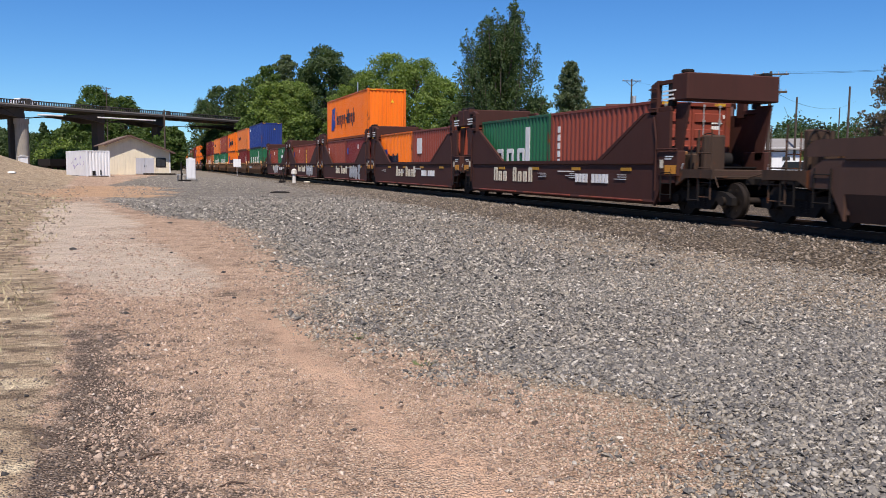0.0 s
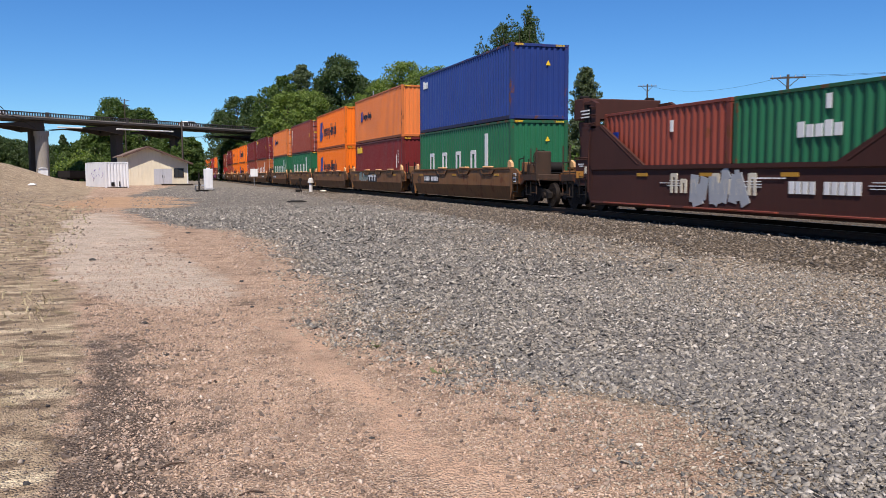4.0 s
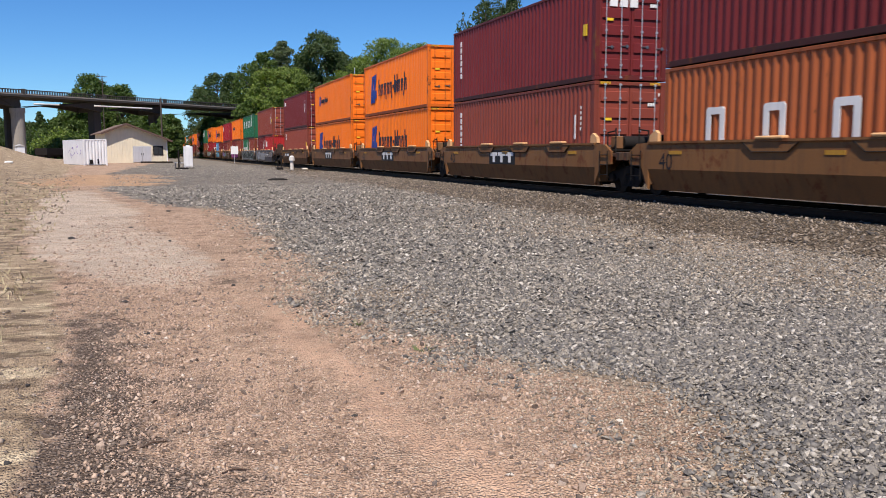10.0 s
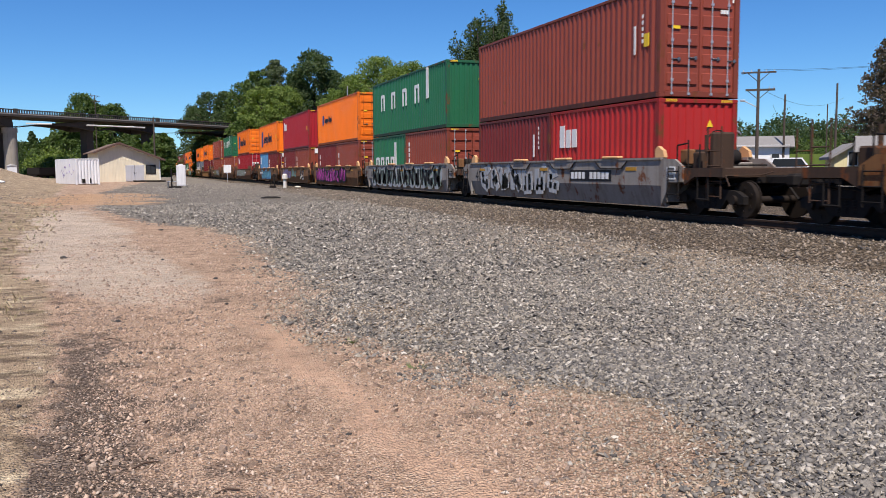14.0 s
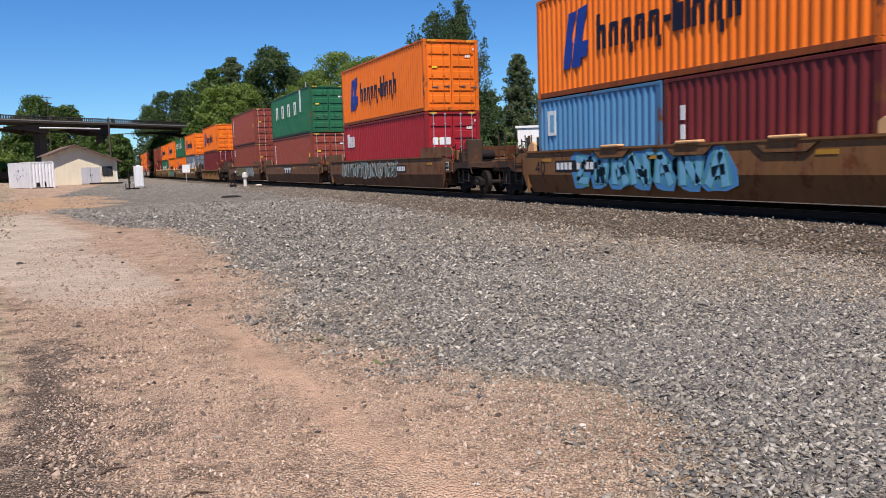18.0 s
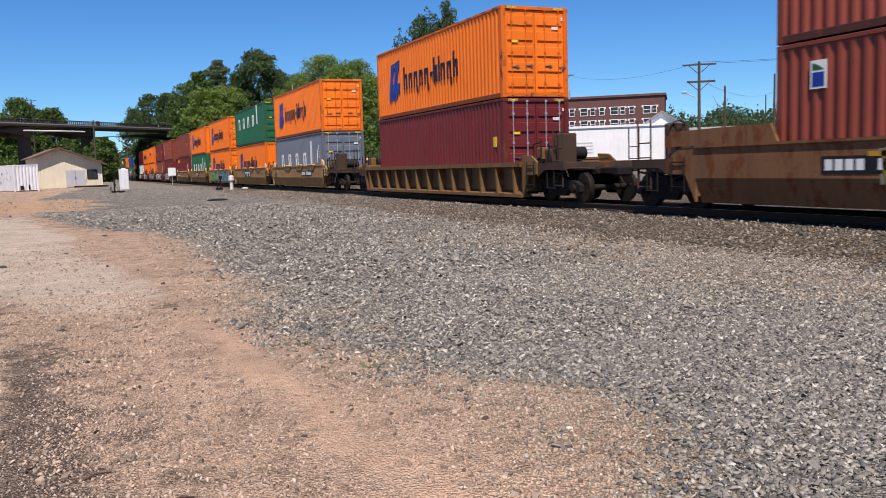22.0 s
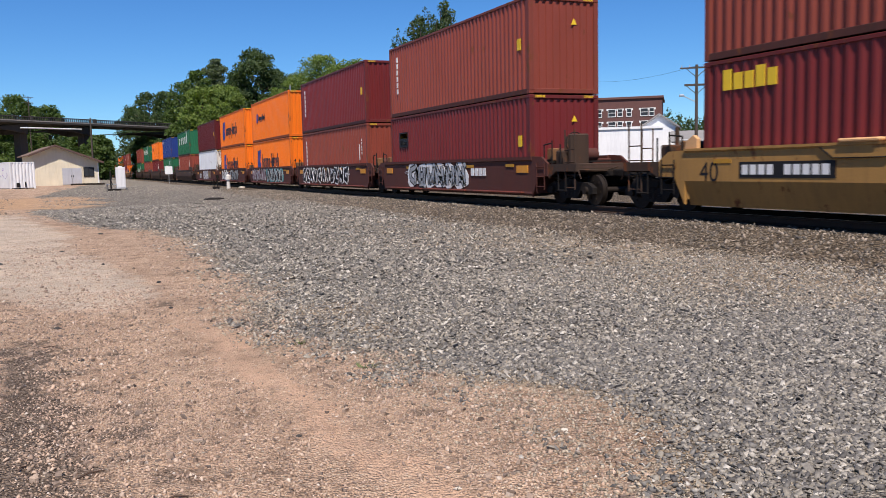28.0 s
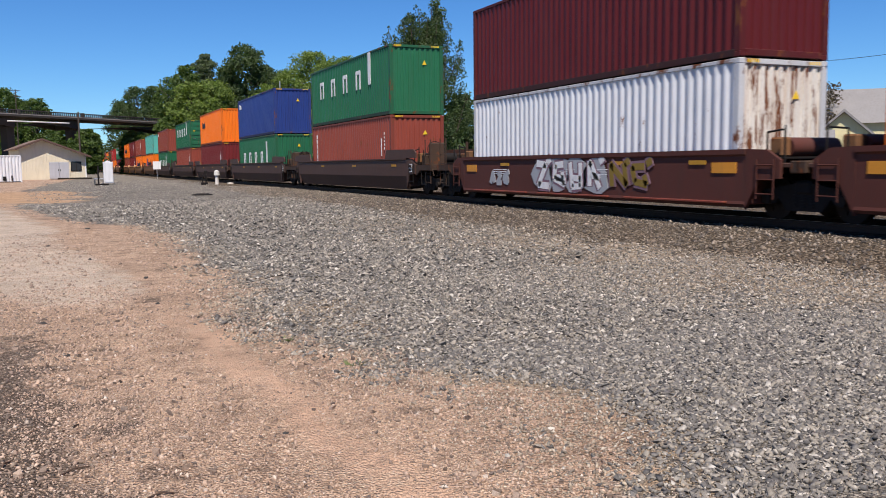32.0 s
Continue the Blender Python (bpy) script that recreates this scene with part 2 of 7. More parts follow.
def corrugated(g, y0, y1, z0, z1, x, inward, pitch=0.278, depth=0.042):
    """A pressed steel wall along y, with its flats at x and hollows towards 'inward'."""
    n = max(2, round((y1 - y0) / pitch))
    step = (y1 - y0) / n
    ys, xs = [], []
    for i in range(n):
        a = y0 + i * step
        for q, d in ((0.0, 0), (0.26, 0), (0.5, 1), (0.76, 1)):
            ys.append(a + q * step)
            xs.append(x + inward * depth * d)
    ys.append(y1)
    xs.append(x)
    k = len(ys)
    vs = [(a, b, z0) for a, b in zip(xs, ys)] + [(a, b, z1) for a, b in zip(xs, ys)]
    fs = [(i, i + 1, k + i + 1, k + i) for i in range(k - 1)]
    g.add(vs, fs if inward < 0 else [q[::-1] for q in fs])
    vs = [(x + inward * 0.05, y, z) for y in (y0, y1) for z in (z0, z1)]
    g.add(vs, [(0, 2, 3, 1)] if inward < 0 else [(0, 1, 3, 2)])


def corrugated_end(g, x0, x1, z0, z1, y, inward, pitch=0.25, depth=0.04):
    n = max(2, round((x1 - x0) / pitch))
    step = (x1 - x0) / n
    xs, ys = [], []
    for i in range(n):
        a = x0 + i * step
        for q, d in ((0.0, 0), (0.4, 0), (0.5, 1), (0.9, 1)):
            xs.append(a + q * step)
            ys.append(y + inward * depth * d)
    xs.append(x1)
    ys.append(y)
    k = len(xs)
    vs = [(a, b, z0) for a, b in zip(xs, ys)] + [(a, b, z1) for a, b in zip(xs, ys)]
    fs = [(i, i + 1, k + i + 1, k + i) for i in range(k - 1)]
    g.add(vs, fs if inward > 0 else [q[::-1] for q in fs])


def door_leaf(x0, x1, h, y, out):
    """One door: a framed leaf with five pressed panels."""
    g = Geo()
    lo, hi = sorted((y, y - out * 0.035))
    g.box(x0, x1, lo, hi, 0.17, h - 0.13)
    rows = 5
    z0, z1 = 0.24, h - 0.2
    step = (z1 - z0) / rows
    for i in range(rows):
        a, b = z0 + i * step + 0.09, z0 + (i + 1) * step - 0.09
        lo, hi = sorted((y, y + out * 0.042))
        g.cbox(x0 + 0.07, x1 - 0.07, lo, hi, a, b, 0.038)
    return g


def container(hue, end="D", length=FT40, height=2.896):
    """A shipping container, base at z = 0, centred; its near end (-y) shows doors (D) or the plain wall (F)."""
    key = (hue, end, length, height)
    if key in CONTAINERS:
        return CONTAINERS[key]
    skin, rail = BOX_PAINT[hue], BOX_RAIL[hue]
    size = "forty-foot" if length > 10 else "twenty-foot"
    words = hue.replace("_", " ")
    root = thing("shipping_container", f"{words} corrugated steel {size} shipping container" + (" with end doors" if end == "D" else " with plain end wall"), "container", "containers on the freight train")
    hy = length / 2
    for s in (-1, 1):
        g = Geo()
        corrugated(g, -hy + 0.13, hy - 0.13, 0.14, height - 0.08, s * (HALF_W - 0.012), -s)
        part("side_wall", g, skin, root)
        part("top_rail", Geo().cbox(s * HALF_W - (0.0 if s < 0 else 0.06), s * HALF_W + (0.06 if s < 0 else 0.0), -hy + 0.16, hy - 0.16, height - 0.085, height - 0.004, 0.008), rail, root)
        part("bottom_rail", Geo().cbox(s * HALF_W - (0.0 if s < 0 else 0.05), s * HALF_W + (0.05 if s < 0 else 0.0), -hy + 0.16, hy - 0.16, 0.012, 0.16, 0.008), BOX_SILL[hue], root, "dark bottom rail")
        for e in (-1, 1):
            g = Geo()
            xa, xb = sorted((s * HALF_W, s * (HALF_W - 0.15)))
            ya, yb = sorted((e * hy, e * (hy - 0.16)))
            g.cbox(xa, xb, ya, yb, 0.11, height - 0.11, 0.012)
            for z in (0.0, height - 0.118):
                xa2, xb2 = sorted((s * (HALF_W + 0.003), s * (HALF_W - 0.162)))
                ya2, yb2 = sorted((e * (hy + 0.003), e * (hy - 0.178)))
                g.cbox(xa2, xb2, ya2, yb2, z, z + 0.118, 0.015)
            part("corner_post", g, rail, root)
    g = Geo()
    g.box(-HALF_W + 0.05, HALF_W - 0.05, -hy + 0.1, hy - 0.1, height - 0.045, height - 0.02)
    n = round(length / 0.6)
    for i in range(n):
        a = -hy + 0.3 + (length - 0.6) * i / n
        g.box(-HALF_W + 0.12, HALF_W - 0.12, a, a + 0.3, height - 0.02, height - 0.006)
    part("roof", g, skin, root)
    g = Geo().box(-HALF_W + 0.05, HALF_W - 0.05, -hy + 0.1, hy - 0.1, 0.10, 0.15)
    for i in range(n):
        a = -hy + 0.35 + (length - 0.7) * i / max(1, n - 1)
        g.box(-HALF_W + 0.05, HALF_W - 0.05, a - 0.03, a + 0.03, 0.02, 0.10)
    part("floor_frame", g, BLACK_IRON, root)
    door_at, wall_at = (-1, 1) if end == "D" else (1, -1)
    for e in (door_at, wall_at):
        g = Geo()
        ya, yb = sorted((e * hy, e * (hy - 0.1)))
        g.cbox(-HALF_W + 0.16, HALF_W - 0.16, ya, yb, 0.02, 0.16, 0.01)
        part("end_sill", g, rail, root)
        g = Geo()
        g.cbox(-HALF_W + 0.16, HALF_W - 0.16, ya, yb, height - 0.12, height - 0.01, 0.01)
        part("end_header", g, rail, root)
    g = Geo()
    corrugated_end(g, -HALF_W + 0.14, HALF_W - 0.14, 0.15, height - 0.11, wall_at * (hy - 0.03), -wall_at)
    part("end_wall", g, skin if hue != "white" else RUSTY_WHITE, root, "" if hue != "white" else "rust-streaked white end wall")
    y = door_at * (hy - 0.05)
    for s in (-1, 1):
        xa, xb = sorted((s * 0.012, s * (HALF_W - 0.155)))
        leaf = part("door", door_leaf(xa, xb, height, y, door_at), skin, root)
        if end != "D":
            continue
        for q in (0.30, 0.78):
            x = s * (HALF_W - 0.155) * q + s * 0.03
            yy = door_at * (hy - 0.005)
            g = Geo().tube((x, yy, 0.06), (x, yy, height - 0.05), 0.017, n=6)
            for z in (0.1, 0.45, height * 0.5, height - 0.5, height - 0.1):
                g.box(x - 0.04, x + 0.04, yy - 0.022, yy + 0.022, z - 0.03, z + 0.03)
            part("lock_rod", g, GALV if hue not in ("orange", "green") else rail, leaf, "galvanised lock rod")
            ya, yb = sorted((yy, yy + door_at * 0.03))
            part("handle", Geo().cbox(x - 0.02, x + 0.26, ya, yb, 1.02 - 0.08 * q, 1.05 - 0.08 * q, 0.008).box(x + 0.16, x + 0.22, ya, yb, 0.99 - 0.08 * q, 1.08 - 0.08 * q), STEEL, leaf, "steel door handle")
    # stickers by the door
    if end == "D":
        part("sticker", Geo().box(-0.86, -0.62, -hy + 0.012, -hy + 0.020, height * 0.60, height * 0.60 + 0.26), INK_YELLOW, root, "small yellow warning sticker")
        g = Geo()
        for r in range(3):
            for i in range(5 - r):
                g.box(0.62 + i * 0.085, 0.69 + i * 0.085, -hy + 0.012, -hy + 0.02, height - 0.42 - r * 0.15, height - 0.32 - r * 0.15)
        part("marking", g, INK_WHITE, root, "white marking bars")
    else:
        g = Geo().slab([(-0.1, 0.0), (0.1, 0.0), (0.0, 0.19)], 1, -0.004, 0.004)
        g.v = [(x + 0.35, y_ - hy + 0.015, z + height * 0.72) for x, y_, z in g.v]
        part("sticker", g, INK_YELLOW, root, "yellow warning triangle")
    for e in (-1,):
        g = Geo()
        for i in range(7):
            a = -HALF_W + 0.2 + i * 0.05
            for m in (-1, 1):
                ya, yb = sorted((e * (hy + 0.003), e * (hy - 0.01)))
                g.box(min(m * a, m * (a + 0.025)), max(m * a, m * (a + 0.025)), ya, yb, height - 0.09, height - 0.02)
        part("hazard_stripes", g, INK_YELLOW, root, "yellow hazard dashes")
    CONTAINERS[key] = root
    root.matrix_basis = pose(0, -900 - 20 * len(CONTAINERS), -60)
    return root


def ring(g, y, w, z0, z1, x, s):
    """A plain arch-shaped mark, w wide towards -y, with strokes s wide."""
    h = z1 - z0
    if w < 2.6 * s or h < 2.6 * s:
        g.box(-x, -x + 0.016, y - w, y, z0, z1)
        return
    c = 0.35 * s
    w *= 0.86
    g.slab([(y, z0), (y, z1 - c), (y - c, z1), (y - w + c, z1), (y - w, z1 - c), (y - w, z0), (y - w + s, z0), (y - w + s, z1 - s), (y - s, z1 - s), (y - s, z0)], 0, -x, -x + 0.016)


def bars(g, y, z, sizes, gap, side=-1, x=HALF_W + 0.004):
    """Plain letter-sized bars side by side, from +y to -y on the camera's side. sizes: width, low, high."""
    for w, lo, hi in sizes:
        g.box(-x, -x + 0.016, y - w, y, z + lo, z + hi)
        y -= w + gap
    return g


def hapag_marks(root, small=False):
    k = 0.42 if small else 1.0
    zc = 1.5 if not small else 1.72
    y0 = 4.55 if not small else 4.3
    g = Geo()
    x = HALF_W + 0.004
    for pts in (((0.0, 0.0), (0.33, 0.0), (0.50, 0.42), (0.44, 0.52), (0.70, 0.99), (0.31, 0.97), (0.04, 0.24)), ((0.43, 0.0), (0.84, 0.0), (0.88, 0.14), (1.16, 0.16), (1.26, 0.43), (0.95, 0.43), (1.24, 1.04), (0.79, 1.0), (0.55, 0.40))):
        g.slab([(y0 - 1.05 * u * k, zc + (1.55 * w - 0.78) * k) for u, w in pts], 0, -x, -x + 0.016)
    part("logo", g, LOGO_BLUE, root, "blue two-stroke emblem")
    g = Geo()
    low, tall, desc = (0.0, 0.62), (0.0, 0.92), (-0.26, 0.62)
    word = (tall, low, desc, low, desc, (0.26, 0.42), tall, tall, low, desc, tall)
    wide = (0.52, 0.5, 0.52, 0.5, 0.52, 0.28, 0.42, 0.16, 0.52, 0.5, 0.52)
    y = y0 - 1.75 * k
    for (lo, hi), w in zip(word, wide):
        zz = zc - 0.45 * k
        if lo < 0:
            ring(g, y, w * 0.92 * k, zz, zz + hi * k, x, 0.14 * k)
            g.box(-x, -x + 0.016, y - w * 0.92 * k, y - w * 0.92 * k + 0.14 * k, zz + lo * k, zz)
        elif hi > 0.9 and w > 0.3:
            ring(g, y, w * 0.92 * k, zz, zz + 0.62 * k, x, 0.15 * k)
            g.box(-x, -x + 0.016, y - 0.15 * k, y, zz + 0.62 * k, zz + hi * k)
        else:
            ring(g, y, w * 0.92 * k, zz + lo * k, zz + hi * k, x, 0.14 * k)
        y -= (w + 0.06) * k
    part("lettering", g, INK_BLUE, root, "dark blue lettering bars")


def white_marks(root, k=1.0, z=1.35, y0=4.35, bar=True, pitch=1.98):
    x = HALF_W + 0.004
    for i in range(4):
        g = Geo()
        ring(g, y0 - i * pitch, 0.78 * k, z, z + 0.86 * k, x, 0.17 * k)
        part("lettering", g, INK_WHITE, root, "white block lettering bar")
    if bar:
        y = y0 - 4 * pitch + 0.25
        part("logo", Geo().box(-x, -x + 0.016, y - 0.34, y, z + 0.1, z + 1.5 * min(1, k + 0.2)), INK_WHITE, root, "tall white panel")


def small_word(root, material, y0=5.4, z=2.2, n=5, h=0.3, w=0.2, label="small bars of lettering"):
    g = Geo()
    bars(g, y0, z, [(w, 0, h if i % 3 else h * 1.25) for i in range(n)], w * 0.3)
    part("lettering", g, material, root, label)


def upright_word(root, material, y=5.25, z=2.5, n=6, h=0.2):
    g = Geo()
    for i in range(n):
        g.box(-HALF_W - 0.004, -HALF_W + 0.012, y - 0.16, y, z - (i + 1) * h * 1.3, z - i * h * 1.3 - h * 0.3)
    part("lettering", g, material, root, "upright white lettering bars")


def end_word(root, material, x=-0.6, z=2.1, n=3, h=0.3, length=FT40):
    g = Geo()
    for i in range(n):
        a = x + i * h * 0.95
        g.box(a, a + h * 0.7, -length / 2 - 0.006, -length / 2 + 0.05, z, z + h)
    part("lettering", g, material, root, "white lettering bars on the end")


def panel_mark(root, y, z, w, h, material, label="small painted panel"):
    part("placard", Geo().box(-HALF_W - 0.004, -HALF_W + 0.014, y - w, y, z, z + h), material, root, label)


def code_marks(root, y=-5.2, length=FT40):
    """Small marking bars near the end of a side."""
    g = Geo()
    for i in range(5):
        g.box(-HALF_W - 0.004, -HALF_W + 0.014, y - 0.05, y, 2.1 - i * 0.16, 2.2 - i * 0.16)
    g.box(-HALF_W - 0.004, -HALF_W + 0.014, y + 0.3, y + 0.38, 1.2, 1.95)
    part("marking", g, INK_WHITE, root, "small white marking bars")


def mark(root, style, length=FT40):
    for s in style.split("+"):
        if s == "hapag": hapag_marks(root)
        elif s == "hapag_small": hapag_marks(root, True)
        elif s == "uasc": white_marks(root)
        elif s == "uasc_low": white_marks(root, 1.0, 0.98)
        elif s == "uasc_20": white_marks(root, 0.9, 0.72, 2.4, True, 0.95)
        elif s == "yellow_word": small_word(root, INK_YELLOW, 5.5, 2.25, 5, 0.34, 0.24, "yellow lettering bars")
        elif s == "white_word": small_word(root, INK_WHITE, 5.5, 2.2, 3, 0.3, 0.2, "white lettering bars")
        elif s == "cai": small_word(root, INK_WHITE, 5.4, 1.75, 3, 0.55, 0.34, "white lettering bars")
        elif s == "cai_20": small_word(root, INK_WHITE, 2.4, 1.45, 3, 0.55, 0.3, "white lettering bars")
        elif s == "upright": upright_word(root, INK_WHITE)
        elif s == "upright_20": upright_word(root, INK_WHITE, 2.5, 2.2, 5, 0.2)
        elif s == "tex_20": upright_word(root, INK_WHITE, 2.4, 2.05, 3, 0.34)
        elif s == "tex_end": end_word(root, INK_WHITE, -0.75, 2.15, 3, 0.36, length)
        elif s == "cai_end": end_word(root, INK_WHITE, -0.9, 1.55, 3, 0.3, length)
        elif s == "flag": panel_mark(root, 5.25, 2.0, 0.36, 0.52, INK_WHITE, "white-edged sticker"), part("emblem", Geo().box(-HALF_W - 0.008, -HALF_W + 0.014, 4.93, 5.21, 2.04, 2.3), LOGO_BLUE, root, "blue field"), part("emblem", Geo().slab([(4.93, 2.34), (5.21, 2.34), (5.21, 2.48), (5.05, 2.42)], 0, -HALF_W - 0.008, -HALF_W + 0.014), LEAF_INK, root, "dark green stroke")
        elif s == "blue_panel": panel_mark(root, 2.45, 1.5, 0.46, 0.72, INK_WHITE, "white painted panel"), part("emblem", Geo().box(-HALF_W - 0.008, -HALF_W + 0.014, 2.08, 2.3, 1.6, 2.1), SPRAY["azure"], root, "pale blue emblem")
        elif s == "white_panel": panel_mark(root, 2.2, 1.45, 0.75, 0.75, INK_WHITE, "white painted panel")
        elif s == "black_panel": panel_mark(root, 5.1, 1.62, 0.95, 0.62, INK_BLACK, "black sign panel"), panel_mark(root, 4.98, 1.98, 0.8, 0.2, INK_YELLOW, "yellow sign band"), small_word(root, INK_WHITE, 4.95, 1.7, 6, 0.17, 0.09)
        elif s == "code": code_marks(root, -length / 2 + 0.85)
        elif s == "yellow_spot": panel_mark(root, -length / 2 + 0.75, 1.35, 0.22, 0.34, INK_YELLOW, "small yellow sticker")
        elif s == "k_mark": small_word(root, INK_BLUE, 4.6, 1.6, 4, 0.42, 0.34, "dark lettering bars")
        elif s == "doorword": part("marking", Geo().box(-0.95, -0.35, -length / 2 + 0.012, -length / 2 + 0.02, 2.3, 2.52), INK_YELLOW, root, "pale yellow name panel")


# ---- train: trucks and wells ----
def truck():
    """A two-axle freight truck; the origin is on the rail tops, midway."""
    root = thing("freight_truck", "grimy black cast-steel two-axle railway truck", "railway truck", "trucks of the freight train")
    sets = []
    for y in (-0.89, 0.89):
        ws = part("wheelset", Geo().tube((-0.85, 0, 0), (0.85, 0, 0), 0.085, n=10), WHEEL_IRON, root, "brown steel axle")
        ws.location = (0, y, 0.42)
        sets.append(ws)
        for s in (-1, 1):
            g = Geo()
            g.tube((s * 0.69, 0, 0), (s * 0.80, 0, 0), 0.42, n=24)
            g.tube((s * 0.66, 0, 0), (s * 0.69, 0, 0), 0.45, n=24)
            for k in range(6):
                a = k * math.pi / 3
                g.tube((s * 0.80, 0.27 * math.cos(a), 0.27 * math.sin(a)), (s * 0.812, 0.27 * math.cos(a), 0.27 * math.sin(a)), 0.05, n=6)
            g.tube((s * 0.80, 0, 0), (s * 0.90, 0, 0), 0.13, n=12)
            part("wheel", g, WHEEL_IRON, ws)
    for s in (-1, 1):
        pts = [(-1.2, 0.33), (-1.2, 0.5), (-0.95, 0.62), (-0.55, 0.66), (-0.3, 0.72), (0.3, 0.72), (0.55, 0.66), (0.95, 0.62), (1.2, 0.5), (1.2, 0.33), (0.72, 0.33), (0.62, 0.44), (0.42, 0.2), (-0.42, 0.2), (-0.62, 0.44), (-0.72, 0.33)]
        xa, xb = sorted((s * 0.92, s * 1.06))
        part("side_frame", Geo().slab(pts[::-1], 0, xa, xb), BLACK_IRON, root)
        for y in (-0.89, 0.89):
            part("bearing", Geo().tube((s * 1.02, y, 0.42), (s * 1.13, y, 0.42), 0.11, n=12), WHEEL_IRON, root, "round axle bearing cap")
        g = Geo()
        for y in (-0.2, 0.0, 0.2):
            for k in range(5):
                z = 0.27 + 0.055 * k
                g.tube((s * 1.0, y, z), (s * 1.0, y, z + 0.032), 0.085, n=10)
        tagged(part("spring_nest", g, BLACK_IRON, root, "nest of coil springs"), kind="stuff")
    part("bolster", Geo().cbox(-1.1, 1.1, -0.2, 0.2, 0.52, 0.78, 0.04), BLACK_IRON, root)
    return root, sets


def lettered_plate(g_plate, g_ink, y0, y1, z0, z1, x, n):
    """A dark plate with n plain bars in it, from y1 down to y0."""
    g_plate.box(x - 0.006, x + 0.01, y0, y1, z0, z1)
    w = (y1 - y0 - 0.16) / n
    h = z1 - z0
    for i in range(n):
        if n == 10 and i == 4:
            continue
        y = y1 - 0.08 - i * w
        g_ink.box(x - 0.010, x + 0.01, y - w * 0.74, y, z0 + 0.2 * h, z1 - 0.18 * h)


def stroke(g, pts, w, x0, x1, over=0.12):
    """A thick sprayed line through points (y, z)."""
    for (a0, b0), (a1, b1) in zip(pts, pts[1:]):
        n = math.hypot(a1 - a0, b1 - b0) or 1
        ex, ey = (a1 - a0) / n * w * over, (b1 - b0) / n * w * over
        px, py = -(b1 - b0) / n * w / 2, (a1 - a0) / n * w / 2
        g.slab([(a0 - ex + px, b0 - ey + py), (a0 - ex - px, b0 - ey - py), (a1 + ex - px, b1 + ey - py), (a1 + ex + px, b1 + ey + py)], 0, x0, x1)


def graffiti(root, seed, y0, y1, z0, z1, inks, x):
    """Sprayed shapes side by side along the car: fat strokes with an outline, on a patch of colour."""
    r = random.Random(seed)
    tall = z1 - z0
    step = tall * 0.92
    n = max(2, round((y1 - y0) / step))
    step = (y1 - y0) / n
    layers = [Geo() for _ in inks]
    for i in range(n):
        yc = y1 - (i + 0.5) * step
        lean = r.uniform(-0.12, 0.18)
        lines = []
        lo, hi, wide = z0 + 0.16 * tall, z1 - 0.16 * tall, step * 0.30
        form = r.randrange(6)
        shapes = (((1, 0), (1, 1), (-1, 0), (-1, 1)), ((1, 1), (0.55, 0), (0, 0.62), (-0.55, 0), (-1, 1)), ((1, 1), (-0.8, 0.86), (0.9, 0.1), (-1, 0)), ((1, 0), (0.1, 1), (-0.2, 0.95), (-1, 0)), ((0.9, 1), (0.8, 0), (-0.7, 0.1), (-0.9, 0.9)), ((-0.9, 0.95), (0.8, 0.8), (0.9, 0.25), (-0.9, 0.05), (-0.8, 0.5)))
        lines.append([(yc + wide * a + lean * tall * b + r.uniform(-0.05, 0.05) * step, lo + (hi - lo) * min(1.0, max(0.0, b + r.uniform(-0.08, 0.08)))) for a, b in shapes[form]])
        if form in (3, 4) or r.random() < 0.4:
            lines.append([(yc + wide * 0.55, lo + (hi - lo) * r.uniform(0.3, 0.5)), (yc - wide * 0.8, lo + (hi - lo) * r.uniform(0.3, 0.6))])
        if r.random() < 0.5:
            lines.append([(yc - wide * 0.9, hi), (yc - wide * 1.5, hi + 0.1 * tall)])
        fat = tall * r.uniform(0.17, 0.23)
        if len(inks) > 2:
            m = 12
            ph = r.random() * 6
            pts = []
            for j in range(m):
                a = 2 * math.pi * j / m
                q = 1 + 0.2 * math.sin(3 * a + ph) + 0.12 * (r.random() - 0.5)
                pts.append((yc + math.cos(a) * 0.66 * step * q, min(z1, max(z0, (z0 + z1) / 2 + math.sin(a) * 0.56 * tall * q))))
            layers[2].slab(pts, 0, -x - 0.003, -x + 0.01)
        for line in lines:
            stroke(layers[0], line, fat * 1.7, -x - 0.006, -x + 0.01)
            if len(inks) > 1:
                stroke(layers[1], line, fat, -x - 0.010, -x + 0.01)
    for g, ink in zip(layers, inks):
        tagged(part("graffiti", g, ink, root, "sprayed graffiti shapes"), kind="stuff")

HALF_WELL = 6.5
GRIME = paint("grimy_car_end", (0.058, 0.034, 0.022), 0.7, 0.7, (0.022, 0.017, 0.014), rust=0.15)
PATCH_ORANGE = paint("orange_reflective_patch", (0.62, 0.26, 0.03), 0.5, 0.3)
INK_CREAM = paint("cream_ink", (0.66, 0.60, 0.47), 0.55, 0.3)
FLAP = paint("tan_flap", (0.62, 0.36, 0.17), 0.6, 0.3)


